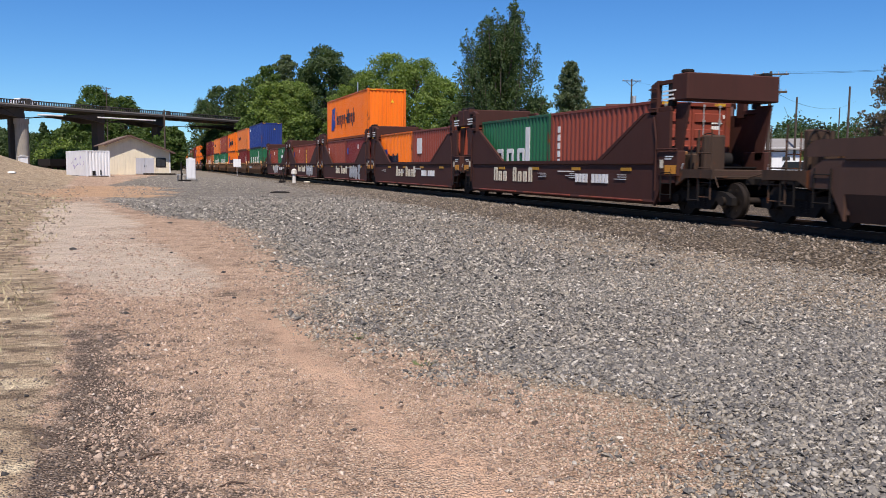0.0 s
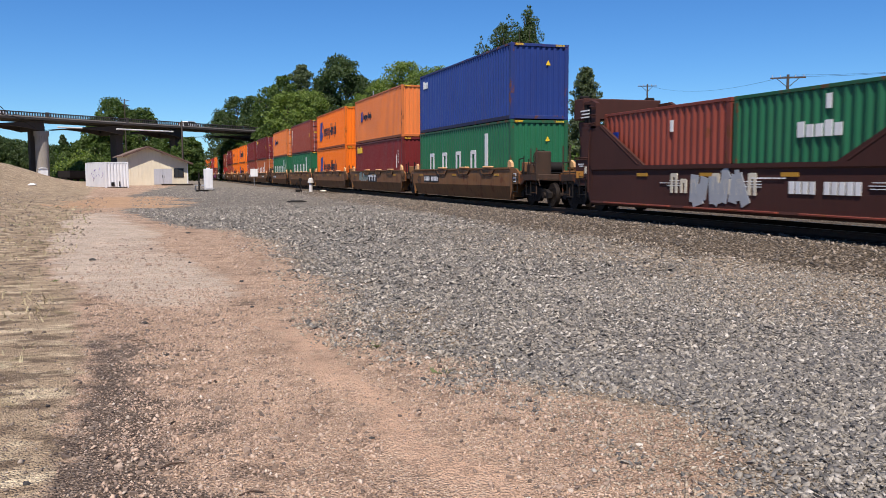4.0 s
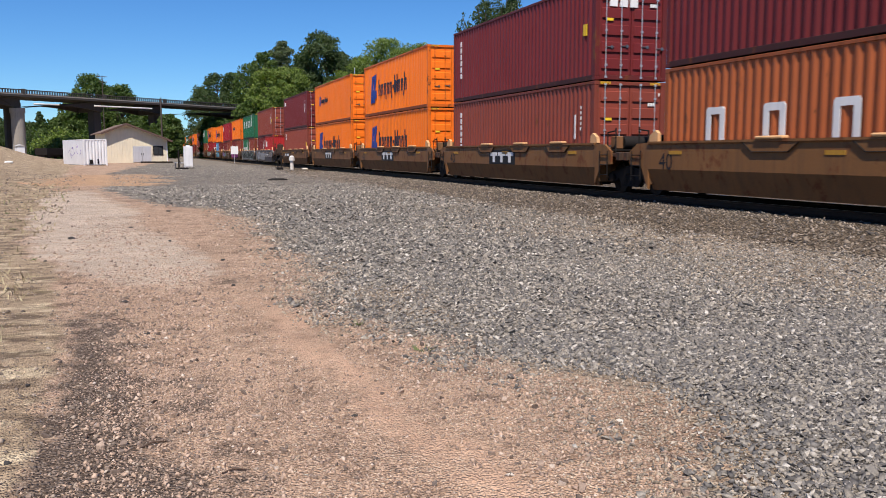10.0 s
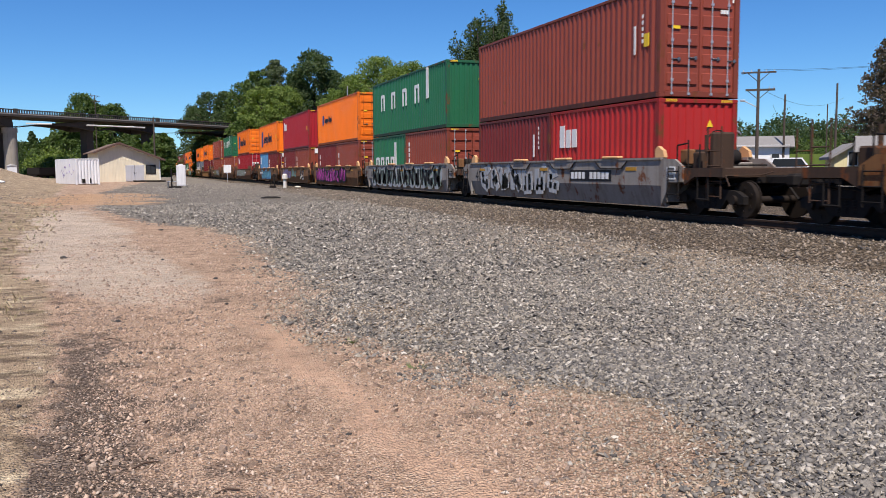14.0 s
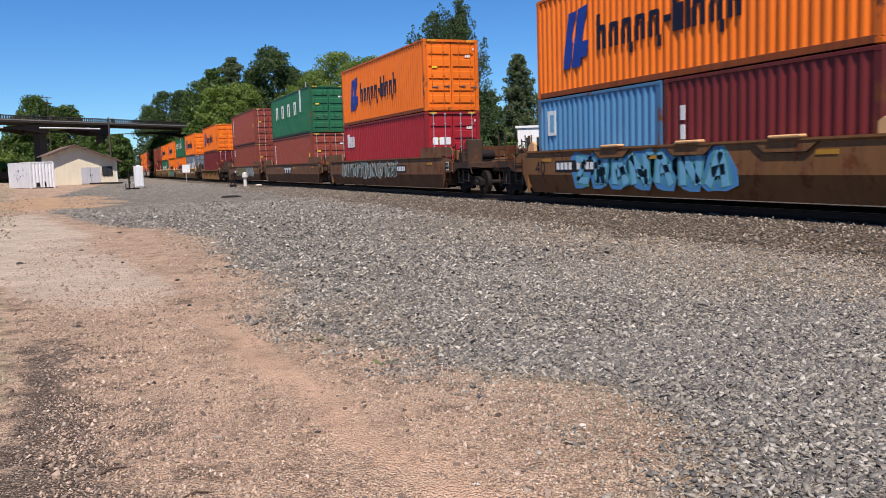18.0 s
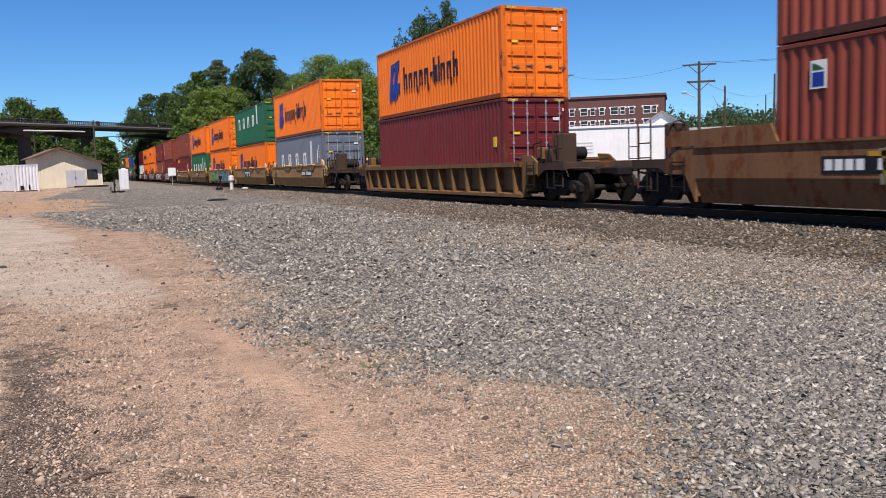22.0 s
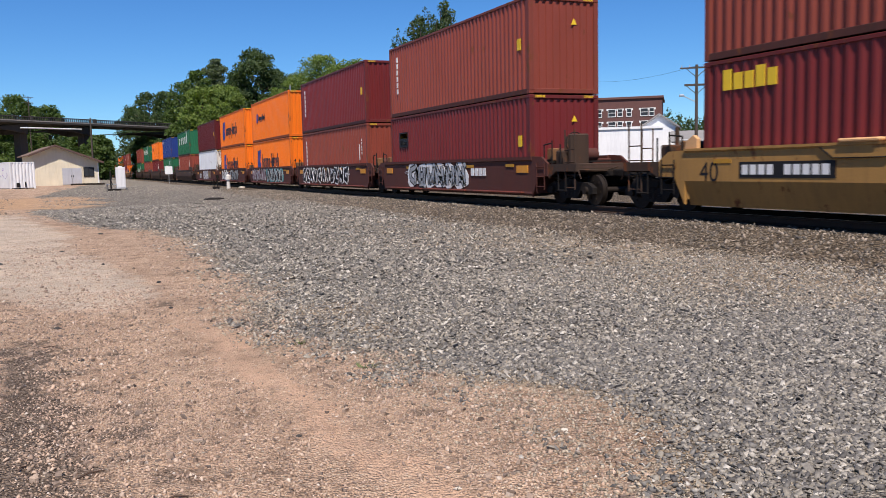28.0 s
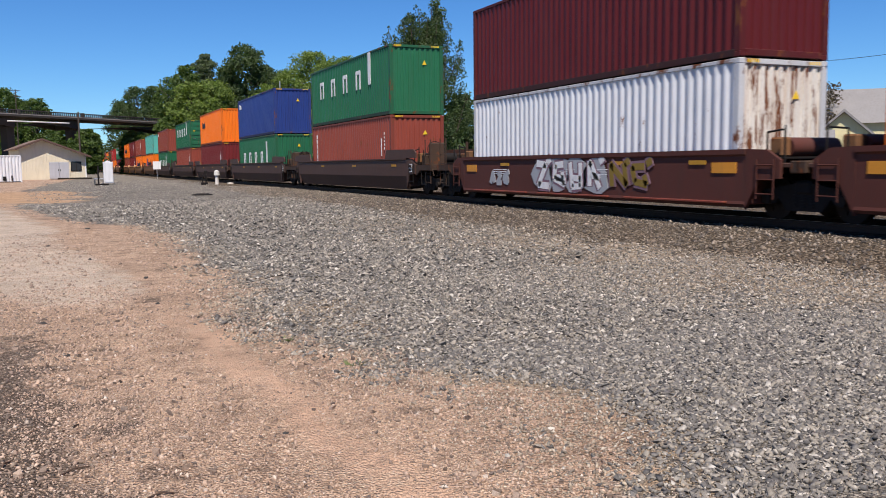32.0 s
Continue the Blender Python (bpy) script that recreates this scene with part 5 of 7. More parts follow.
def ground_material():
    m, t, b = nodes_of("yard_ground")
    # crevice shade between the stones is put into this dark tone
    shaded_soil = (0.075, 0.064, 0.052)
    grey, h1 = pebbles(t, 36.0, ((0.0, (0.061, 0.057, 0.055)), (0.3, (0.143, 0.138, 0.130)), (0.6, (0.237, 0.226, 0.207)), (0.85, (0.330, 0.288, 0.226)), (1.0, (0.550, 0.506, 0.429))), shaded_soil, 0.85)
    small, h2 = pebbles(t, 84.0, ((0.0, (0.086, 0.078, 0.067)), (0.5, (0.248, 0.227, 0.189)), (1.0, (0.497, 0.432, 0.335))), shaded_soil, 0.6)
    gravel = mixed(t, ramp(t, noise_at(t, 0.9, 4), ((0.38, 0.1), (0.65, 0.75))), grey, small)
    gravel = speckle(t, gravel, 3.0, 0.62, 1.45, 3.0)
    gravel = speckle(t, gravel, 16.0, 0.55, 1.5, 3.0)
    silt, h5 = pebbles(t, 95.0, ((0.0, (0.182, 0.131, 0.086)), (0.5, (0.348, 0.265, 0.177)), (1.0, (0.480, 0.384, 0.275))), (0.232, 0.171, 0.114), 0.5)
    silt = mixed(t, ramp(t, noise_at(t, 9.0, 4, 0.7), ((0.47, 0.0), (0.58, 0.85))), silt, gravel)
    gravel = mixed(t, broken(t, attr(t, "fines"), 2.0, 1.5), gravel, silt)
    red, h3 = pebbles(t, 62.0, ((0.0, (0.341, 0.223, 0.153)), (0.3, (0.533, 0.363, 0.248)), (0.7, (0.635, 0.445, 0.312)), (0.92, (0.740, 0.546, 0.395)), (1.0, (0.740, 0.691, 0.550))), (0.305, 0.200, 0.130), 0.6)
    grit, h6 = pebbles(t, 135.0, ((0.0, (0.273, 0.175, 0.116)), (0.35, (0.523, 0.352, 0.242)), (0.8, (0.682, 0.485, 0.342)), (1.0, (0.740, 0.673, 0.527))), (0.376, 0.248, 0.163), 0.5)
    way = mixed(t, ramp(t, noise_at(t, 1.6, 4), ((0.38, 0.15), (0.62, 0.9))), red, grit)
    way = mixed(t, ramp(t, noise_at(t, 0.55, 4), ((0.5, 0.0), (0.72, 0.5))), way, (0.295, 0.202, 0.140))
    way = mixed(t, ramp(t, noise_at(t, 2.6, 5, 0.65), ((0.50, 0.0), (0.66, 0.7))), way, (0.205, 0.133, 0.090))
    way = mixed(t, ramp(t, noise_at(t, 15.0, 3, 0.6), ((0.58, 0.0), (0.68, 0.6))), way, (0.164, 0.113, 0.078))
    way = speckle(t, way, 30.0, 0.72, 1.28, 2.0)
    tread = mixed(t, noise_at(t, 60.0, 3), (0.502, 0.317, 0.208), (0.663, 0.454, 0.318))
    tread = mixed(t, ramp(t, noise_at(t, 20.0, 3), ((0.52, 0.0), (0.66, 0.6))), tread, way)
    pale = speckle(t, mixed(t, noise_at(t, 2.0, 5, 0.65), (0.50, 0.405, 0.31), (0.67, 0.56, 0.445)), 40.0, 0.8, 1.18, 2.0)
    pale = mixed(t, ramp(t, noise_at(t, 7.0, 4, 0.6), ((0.50, 0.0), (0.66, 0.7))), pale, way)
    straw = mixed(t, noise_at(t, 16.0, 4, 0.6, (0.5, 1.0, 1.0)), (0.288, 0.204, 0.132), (0.552, 0.432, 0.288))
    straw = mixed(t, ramp(t, noise_at(t, 2.2, 4, 0.65, (0.6, 1.3, 1.0)), ((0.52, 0.0), (0.62, 0.9))), straw, (0.68, 0.56, 0.38))
    straw = mixed(t, ramp(t, noise_at(t, 2.9, 5, 0.65, (0.7, 1.2, 1.0)), ((0.50, 0.0), (0.60, 0.85))), straw, (0.16, 0.115, 0.078))
    straw = mixed(t, ramp(t, noise_at(t, 1.3, 4, 0.6), ((0.60, 0.0), (0.70, 0.35))), straw, (0.27, 0.26, 0.10))
    straw = speckle(t, straw, 26.0, 0.6, 1.35, 3.0)
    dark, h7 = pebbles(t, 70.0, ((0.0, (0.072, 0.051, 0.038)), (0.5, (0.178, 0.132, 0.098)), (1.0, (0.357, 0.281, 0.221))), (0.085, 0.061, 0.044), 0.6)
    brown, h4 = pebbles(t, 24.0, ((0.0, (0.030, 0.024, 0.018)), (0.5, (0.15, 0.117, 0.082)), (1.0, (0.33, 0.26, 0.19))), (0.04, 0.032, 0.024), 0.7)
    brown = speckle(t, brown, 11.0, 0.5, 1.5, 3.0)
    tan = speckle(t, mixed(t, noise_at(t, 3.0, 6), (0.44, 0.27, 0.155), (0.58, 0.39, 0.245)), 6.0, 0.75, 1.25)
    dull = speckle(t, mixed(t, noise_at(t, 0.6, 9, 0.75), (0.16, 0.142, 0.115), (0.30, 0.265, 0.21)), 4.0, 0.55, 1.5)
    on_path = broken(t, attr(t, "path"), 2.2, 1.7)
    col = mixed(t, broken(t, attr(t, "yard"), 0.6, 1.6), gravel, dull)
    col = mixed(t, on_path, col, way)
    col = mixed(t, broken(t, attr(t, "trod"), 3.5, 1.0), col, tread)
    col = mixed(t, broken(t, attr(t, "dust"), 1.4, 1.2), col, pale)
    col = mixed(t, broken(t, attr(t, "grass"), 3.0, 1.1), col, straw)
    col = mixed(t, broken(t, attr(t, "dark_strip"), 2.6, 1.7), col, dark)
    col = mixed(t, broken(t, attr(t, "tan_patch"), 0.7, 1.3), col, tan)
    col = mixed(t, broken(t, attr(t, "stone_bed"), 1.4, 1.2), col, brown)
    col = speckle(t, col, 0.9, 0.74, 1.2, 5.0)
    t.links.new(col, b.inputs["Base Color"])
    b.inputs["Roughness"].default_value = 0.95
    b.inputs["Specular IOR Level"].default_value = 0.15
    stony = mixed(t, 0.35, h1, h2)
    earthy = mixed(t, 0.35, mixed(t, 0.15, h3, h6), noise_at(t, 9.0, 3, 0.55))
    bumped(t, b, mixed(t, on_path, stony, earthy), 1.0, 0.032)
    return m


solo("ground", ground_mesh, ground_material(), kind="structure")

# loose stones, told apart near the camera
CHIP = np.array([(-1, 0, 0.3), (1, 0, -0.2), (-0.2, -1, -0.1), (0.2, 1, 0.2), (0.1, -0.1, -1), (-0.15, 0.1, 1)]) * 1.12
CHIP_F = np.array([(0, 2, 5), (2, 1, 5), (1, 3, 5), (3, 0, 5), (2, 0, 4), (1, 2, 4), (3, 1, 4), (0, 3, 4)])


BLOCK = np.array([(x, y, z) for x in (-1, 1) for y in (-1, 1) for z in (-1, 1)], float) * 0.74
BLOCK_F = np.array([(0, 1, 3), (0, 3, 2), (4, 6, 7), (4, 7, 5), (0, 4, 5), (0, 5, 1), (2, 3, 7), (2, 7, 6), (0, 2, 6), (0, 6, 4), (1, 5, 7), (1, 7, 3)])


def stones(name, pts, radii, rng, flat=0.68, shape=CHIP, faces=CHIP_F, ragged=0.45, tip=0.28, soft=True):
    """Broken chips: skewed lumps with uneven corners."""
    n = len(pts)
    k = len(shape)
    v = shape[None] * (1 + rng.uniform(-ragged, ragged * 0.9, (n, k, 3)))
    s = np.stack([rng.uniform(0.8, 1.5, n), rng.uniform(0.65, 1.1, n), rng.uniform(flat * 0.65, flat * 1.35, n)], 1)
    v = v * s[:, None] * radii[:, None, None]
    a = rng.uniform(0, 6.28, n)
    c, q = np.cos(a)[:, None], np.sin(a)[:, None]
    x = v[..., 0] * c - v[..., 1] * q
    y = v[..., 0] * q + v[..., 1] * c
    z = v[..., 2] + x * rng.normal(0, tip, n)[:, None] + y * rng.normal(0, tip, n)[:, None]
    v = np.stack([x, y, z], -1) + pts[:, None]
    f = (faces[None] + k * np.arange(n)[:, None, None]).reshape(-1, 3)
    return mesh_np(name, v.reshape(-1, 3), f, soft)


def stone_material(name, stops):
    m, t, b = nodes_of(name)
    g_ = t.nodes.new("ShaderNodeNewGeometry")
    col = ramp(t, g_.outputs["Random Per Island"], stops)
    col = mixed(t, noise_at(t, 90.0, 4), col, (0.3, 0.28, 0.26))
    col = mixed(t, 0.7, col, ramp(t, g_.outputs["Random Per Island"], stops))
    t.links.new(speckle(t, col, 60.0, 0.55, 1.32, 6.0), b.inputs["Base Color"])
    b.inputs["Roughness"].default_value = 0.85
    bumped(t, b, noise_at(t, 120.0, 4), 0.3, 0.004)
    return m


rng = np.random.default_rng(3)
GREY_STONE = stone_material("crushed_grey_stone", ((0.0, (0.050, 0.047, 0.043)), (0.22, (0.115, 0.109, 0.099)), (0.5, (0.205, 0.19, 0.165)), (0.72, (0.285, 0.252, 0.195)), (0.9, (0.39, 0.35, 0.285)), (1.0, (0.60, 0.56, 0.49))))
SILT_STONE = stone_material("tan_fine_gravel", ((0.0, (0.12, 0.095, 0.068)), (0.3, (0.26, 0.205, 0.145)), (0.6, (0.36, 0.29, 0.205)), (0.9, (0.47, 0.39, 0.285)), (1.0, (0.58, 0.52, 0.43))))
CLOD = stone_material("brown_path_clods", ((0.0, (0.09, 0.062, 0.045)), (0.45, (0.20, 0.138, 0.098)), (0.9, (0.36, 0.255, 0.18)), (1.0, (0.50, 0.41, 0.33))))
NEAR_STONE = stone_material("dark_crushed_stone", ((0.0, (0.040, 0.038, 0.036)), (0.22, (0.095, 0.091, 0.085)), (0.5, (0.17, 0.160, 0.142)), (0.72, (0.245, 0.22, 0.175)), (0.9, (0.33, 0.30, 0.25)), (1.0, (0.54, 0.51, 0.45))))
RED_STONE = stone_material("pinkish_path_pebbles", ((0.0, (0.13, 0.088, 0.062)), (0.22, (0.31, 0.21, 0.15)), (0.5, (0.43, 0.295, 0.205)), (0.8, (0.53, 0.37, 0.262)), (0.97, (0.62, 0.465, 0.35)), (1.0, (0.70, 0.61, 0.52))))
DARK_GRIT = stone_material("dark_brown_grit", ((0.0, (0.07, 0.05, 0.037)), (0.4, (0.16, 0.117, 0.084)), (0.8, (0.28, 0.21, 0.153)), (1.0, (0.52, 0.43, 0.34))))


def scatter(per_square, x0, x1, y0, y1, keep):
    """Random places at an even density, in the part of the yard that is looked over."""
    n = int(per_square * (x1 - x0) * (y1 - y0))
    y = y0 + (y1 - y0) * rng.random(n)
    x = x0 + (x1 - x0) * rng.random(n)
    ok = (x > -0.30 * y - 0.3) & (x < 1.28 * y + 0.3)
    x, y = x[ok], y[ok]
    ok = keep(x, y)
    x, y = x[ok], y[ok]
    return np.stack([x, y, ground_at(x, y)], 1)


edge_of = lambda y: np.interp(y, EDGE_Y, EDGE_X) + 0.15 * np.sin(y * 1.3) + 0.10 * np.sin(3.1 * y)
left_of = lambda y: np.interp(y, (2.5, 4.1, 6.0, 8.6, 9.6, 11.4, 14.0), (-0.6, -0.63, -0.65, -0.70, -0.9, -1.1, -1.6))
# how much sandy silt covers the stones
silted = lambda x, y: 0.62 * smooth(4.8, 8.0, x + 0.5 * np.sin(y * 0.9 + x)) * (1 - smooth(16, 28, y)) + 0.72 * np.exp(-((x - 2.7) / 0.55) ** 2 - ((y - 4.4) / 1.2) ** 2) + 0.6 * np.exp(-((x - 2.45) / 0.55) ** 2 - ((y - 8.7) / 0.9) ** 2)
ragged = lambda x, y: 0.28 * np.sin(2.9 * x + 4.1 * y) * np.sin(5.3 * x - 2.2 * y + 1)
among = lambda x, y: (x + ragged(x, y) + rng.normal(0, 0.2, len(x)) > edge_of(y)) & (rng.random(len(x)) > silted(x, y) + 0.55 * np.exp(-((x - edge_of(y)) / 0.35) ** 2))
for dense, y0, y1, mean, shape, faces, soft in ((2000, 2.7, 6.3, 0.0102, BLOCK, BLOCK_F, True), (1200, 2.7, 6.3, 0.0108, CHIP, CHIP_F, False), (600, 6.3, 11.0, 0.0125, CHIP, CHIP_F, True), (600, 6.3, 11.0, 0.0125, CHIP, CHIP_F, False), (400, 11.0, 18.0, 0.0155, CHIP, CHIP_F, False), (140, 18.0, 40.0, 0.02, CHIP, CHIP_F, False)):
    p = scatter(dense, 0.4 if y0 < 18 else -4.0, 9.7, y0, y1, among)
    r = rng.lognormal(math.log(mean), 0.38, len(p)).clip(mean * 0.4, mean * 2.2)
    p[:, 2] += r * 0.3
    solo("gravel", stones("gravel", p, r, rng, 0.6, shape, faces, 0.38, 0.38, soft), NEAR_STONE if y0 < 6 else GREY_STONE, "loose crushed grey stone spread over the yard", "gravel", kind="stuff")
p = scatter(26, -2.0, 11.0, 40.0, 90.0, lambda x, y: x + rng.normal(0, 1.6, len(x)) > edge_of(y) + 0.5)
r = (rng.lognormal(math.log(0.018), 0.4, len(p)) * (0.5 + 0.012 * p[:, 1])).clip(0.01, 0.04)
p[:, 2] += r * 0.1
solo("gravel", stones("far_gravel", p, r, rng), GREY_STONE, "loose crushed grey stone farther along the yard", "gravel", kind="stuff")
# fine tan gravel where silt lies between path and stones, and towards the rails
sandy = lambda x, y: rng.random(len(x)) < silted(x, y) * 0.9 + 0.8 * np.exp(-((x - edge_of(y)) / 0.42) ** 2)
for dense, y0, y1, mean in ((1700, 2.8, 6.3, 0.0072), (700, 6.3, 12.0, 0.0105), (140, 12.0, 26.0, 0.016)):
    p = scatter(dense, 1.2, 9.9, y0, y1, sandy)
    r = rng.lognormal(math.log(mean), 0.4, len(p)).clip(mean * 0.4, mean * 2.2)
    p[:, 2] += r * 0.25
    solo("fine_gravel", stones("fine_gravel", p, r, rng, 0.65, CHIP, CHIP_F, 0.3, 0.3), SILT_STONE, "fine tan gravel and silt beside the path", "gravel", kind="stuff")
bare = lambda x, y: rng.random(len(x)) > 0.75 * np.exp(-((x - np.interp(y, (3.0, 5.3, 7.4, 9.8), (1.46, 1.34, 1.18, 0.91))) / 0.25) ** 2) + 0.4 * (0.5 + 0.5 * np.sin(1.9 * x + 0.8 * y) * np.sin(1.3 * y - x))
for dense, y0, y1, mean in ((2700, 3.0, 6.5, 0.0056), (800, 6.5, 12.0, 0.0082), (120, 12.0, 22.0, 0.011)):
    p = scatter(dense, -3.2, 3.2, y0, y1, lambda x, y: (x + ragged(x, y) + rng.normal(0, 0.2, len(x)) < edge_of(y)) & (x + rng.normal(0, 0.15, len(x)) > left_of(y) + 0.25) & bare(x, y))
    r = rng.lognormal(math.log(mean), 0.45, len(p)).clip(mean * 0.4, mean * 2.8)
    p[:, 2] += r * 0.2
    solo("path_pebbles", stones("path_pebbles", p, r, rng, 0.75, CHIP, CHIP_F, 0.25, 0.25), RED_STONE, "small pinkish pebbles on the dirt path", "gravel", kind="stuff")
p = scatter(480, -1.2, 0.6, 3.2, 10.5, lambda x, y: np.abs(x - left_of(y) - 0.30 + rng.normal(0, 0.22, len(x))) < 0.2 + 0.1 * np.sin(3 * y + 5 * x))
r = rng.lognormal(math.log(0.0062), 0.45, len(p)).clip(0.003, 0.018)
p[:, 2] += r * 0.2
solo("path_grit", stones("path_grit", p, r, rng, 0.75, CHIP, CHIP_F, 0.25, 0.25), DARK_GRIT, "dark brown grit along the edge of the path", "gravel", kind="stuff")
# coarser clods and chips lying about the path
p = scatter(60, -1.6, 2.8, 3.0, 11.0, lambda x, y: (x < edge_of(y) + 0.3) & (x > left_of(y)) & bare(x, y))
r = rng.lognormal(math.log(0.0115), 0.32, len(p)).clip(0.006, 0.024)
p[:, 2] += r * 0.3
solo("path_clods", stones("path_clods", p, r, rng, 0.8, BLOCK, BLOCK_F, 0.4, 0.35, False), CLOD, "coarse brown clods and chips on the dirt path", "gravel", kind="stuff")
# stony rough ground of the bank
for dense, y0, y1, mean in ((420, 4.0, 9.0, 0.0062), (90, 9.0, 20.0, 0.010), (12, 20.0, 60.0, 0.022)):
    p = scatter(dense, -20.0, 0.0, y0, y1, lambda x, y: (x < left_of(y) - 0.045 * np.clip(y - 14, 0, 60) + rng.normal(0, 0.2, len(x))) & (np.sin(2.3 * x + y) * np.sin(1.7 * y - 0.6 * x) + rng.normal(0, 0.5, len(x)) > -0.2))
    r = rng.lognormal(math.log(mean), 0.45, len(p)).clip(mean * 0.4, mean * 2.6)
    p[:, 2] += r * 0.2
    solo("bank_stones", stones("bank_stones", p, r, rng, 0.7, CHIP, CHIP_F, 0.3, 0.3), DARK_GRIT, "brown stones strewn over the rough bank", "gravel", kind="stuff")
p = scatter(100, 8.4, 12.9, 5.5, 60.0, lambda x, y: x + rng.normal(0, 0.3, len(x)) > 9.2)
r = rng.lognormal(math.log(0.021), 0.4, len(p)).clip(0.01, 0.05)
p[:, 2] += r * 0.2
BROWN_STONE = stone_material("brown_ballast_stone", ((0.0, (0.03, 0.024, 0.018)), (0.4, (0.12, 0.094, 0.066)), (0.75, (0.20, 0.157, 0.11)), (0.96, (0.36, 0.29, 0.22))))
solo("ballast_stones", stones("ballast_stones", p, r, rng), BROWN_STONE, "brown dusty ballast stones beside the rails", "ballast", kind="stuff")

# dry grass blades at the left of the path
n = 5200
y = 3.5 + 40 * rng.random(n) ** 2.2
x = -0.7 - 0.06 * y - rng.random(n) ** 1.3 * (2.2 + 0.16 * y)
clump = np.sin(x * 2.1 + y) + np.sin(y * 1.7 - x) + rng.normal(0, 0.5, n)
x, y = x[clump > 0.1], y[clump > 0.1]
n = len(x)
z = ground_at(x, y)
h = rng.uniform(0.03, 0.12, n)
a = rng.uniform(0, 6.28, n)
w = 0.004 + 0.0006 * y
lx, ly = rng.normal(0, 0.06, n), rng.normal(0, 0.06, n)
v = np.stack([np.stack([x - w * np.cos(a), y - w * np.sin(a), z], 1), np.stack([x + w * np.cos(a), y + w * np.sin(a), z], 1), np.stack([x + lx, y + ly, z + h], 1)], 1)
STRAW = stone_material("dry_straw_grass", ((0.0, (0.22, 0.16, 0.08)), (0.5, (0.42, 0.34, 0.18)), (0.85, (0.52, 0.45, 0.27)), (0.97, (0.20, 0.24, 0.08))))
solo("dry_grass", mesh_np("dry_grass", v.reshape(-1, 3), np.arange(3 * n).reshape(-1, 3)), STRAW, "sparse dry straw-coloured grass beside the path", "grass", kind="stuff")

# single stones and twigs that stand out
DARK_STONE = plain("dark_basalt", (0.05, 0.048, 0.046), 0.8, 0, 0.3, 30)
PALE_STONE = plain("pale_stone", (0.52, 0.47, 0.40), 0.85, 0, 0.2, 30)
for k, (x, y, rad, dark) in enumerate([(1.12, 4.81, 0.03, 1), (1.92, 6.55, 0.04, 1), (3.36, 9.2, 0.045, 1), (3.74, 4.65, 0.05, 1), (7.0, 11.4, 0.05, 1), (-0.25, 9.3, 0.05, 1), (-0.05, 7.6, 0.04, 1), (-0.8, 6.1, 0.04, 1), (-0.72, 4.6, 0.035, 1),
                                       (2.5, 4.1, 0.035, 0), (2.2, 7.9, 0.04, 0), (1.0, 12.6, 0.06, 1), (0.35, 15.5, 0.07, 1), (-0.35, 19.0, 0.08, 1), (0.5, 23.0, 0.09, 1), (-1.3, 16.5, 0.08, 1), (0.9, 9.9, 0.05, 1), (1.6, 3.6, 0.03, 0)]):
    solo("stone", Geo().ball((0, 0, rad * 0.14), rad * 0.62, k, (1.25, 0.85, 0.55), 0.9), DARK_STONE if dark else PALE_STONE, "dark loose stone on the dirt" if dark else "pale loose stone on the dirt", "stone", "single stones", at=pose(x, y, float(ground_at(x, y)), 0, 0, 37 * k))
TWIG = plain("dry_twig", (0.09, 0.06, 0.045), 0.9)
for x, y, turn, n in ((-0.02, 4.65, 30, 0.16), (0.35, 4.1, 8, 0.12), (-0.3, 8.3, -20, 0.12), (-0.35, 4.9, 70, 0.1)):
    g = Geo().tube((-n / 2, 0, 0.006), (0, 0.012, 0.014), 0.004, 0.006, 5).tube((0, 0.012, 0.014), (n / 2, -0.004, 0.006), 0.006, 0.003, 5)
    solo("twig", g, TWIG, "short dry twig lying on the path", "twig", "twigs on the path", at=pose(x, y, float(ground_at(x, y)), 0, 0, turn))
WEED = plain("green_weed", (0.14, 0.17, 0.07), 0.8)
for k, (x, y) in enumerate([(1.75, 7.35), (-1.6, 13.5), (2.0, 6.2), (-3.4, 24), (-2.6, 19)]):
    g = Geo()
    q = random.Random(k)
    for _ in range(26):
        a_, d_, h_ = q.random() * 6.28, q.random() * 0.07, 0.015 + q.random() * 0.03
        c_ = Vector((math.cos(a_) * d_, math.sin(a_) * d_, 0))
        e_ = Vector((math.cos(a_ + 1.3), math.sin(a_ + 1.3), 0)) * 0.008
        g.add([c_ - e_, c_ + e_, c_ * 1.6 + Vector((0, 0, h_))], [(0, 1, 2)])
    solo("weed", g, WEED, "small green weed growing in the gravel", "weed", "weeds", at=pose(x, y, float(ground_at(x, y))))

# ---- railway track ----
# rail and tie colours are lowered too, carrying the shade under the train
RAIL_STEEL = paint("rail_side_rust", (0.045, 0.028, 0.02), 0.6, 0.3, metal=0.3)
TIE_WOOD = plain("creosoted_tie", (0.03, 0.023, 0.018), 0.85, 0, 0.35, 5)
track = tagged(new("railway_track"), kind="structure")
for s in (-1, 1):
    x = TRACK_X + s * 0.755
    prof = [(-0.07, -0.17), (0.07, -0.17), (0.07, -0.158), (0.012, -0.14), (0.012, -0.05), (0.036, -0.04), (0.036, -0.006), (0.026, 0.0), (-0.026, 0.0), (-0.036, -0.006), (-0.036, -0.04), (-0.012, -0.05), (-0.012, -0.14), (-0.07, -0.158)]
    g = Geo().slab([(x + a_, RAIL_Z + b_) for a_, b_ in prof], 1, -700, 900)
    part("rail", g, RAIL_STEEL, track)
    part("rail_head", Geo().box(x - 0.024, x + 0.024, -700, 900, RAIL_Z - 0.004, RAIL_Z + 0.002), STEEL, track, "bright worn rail head")
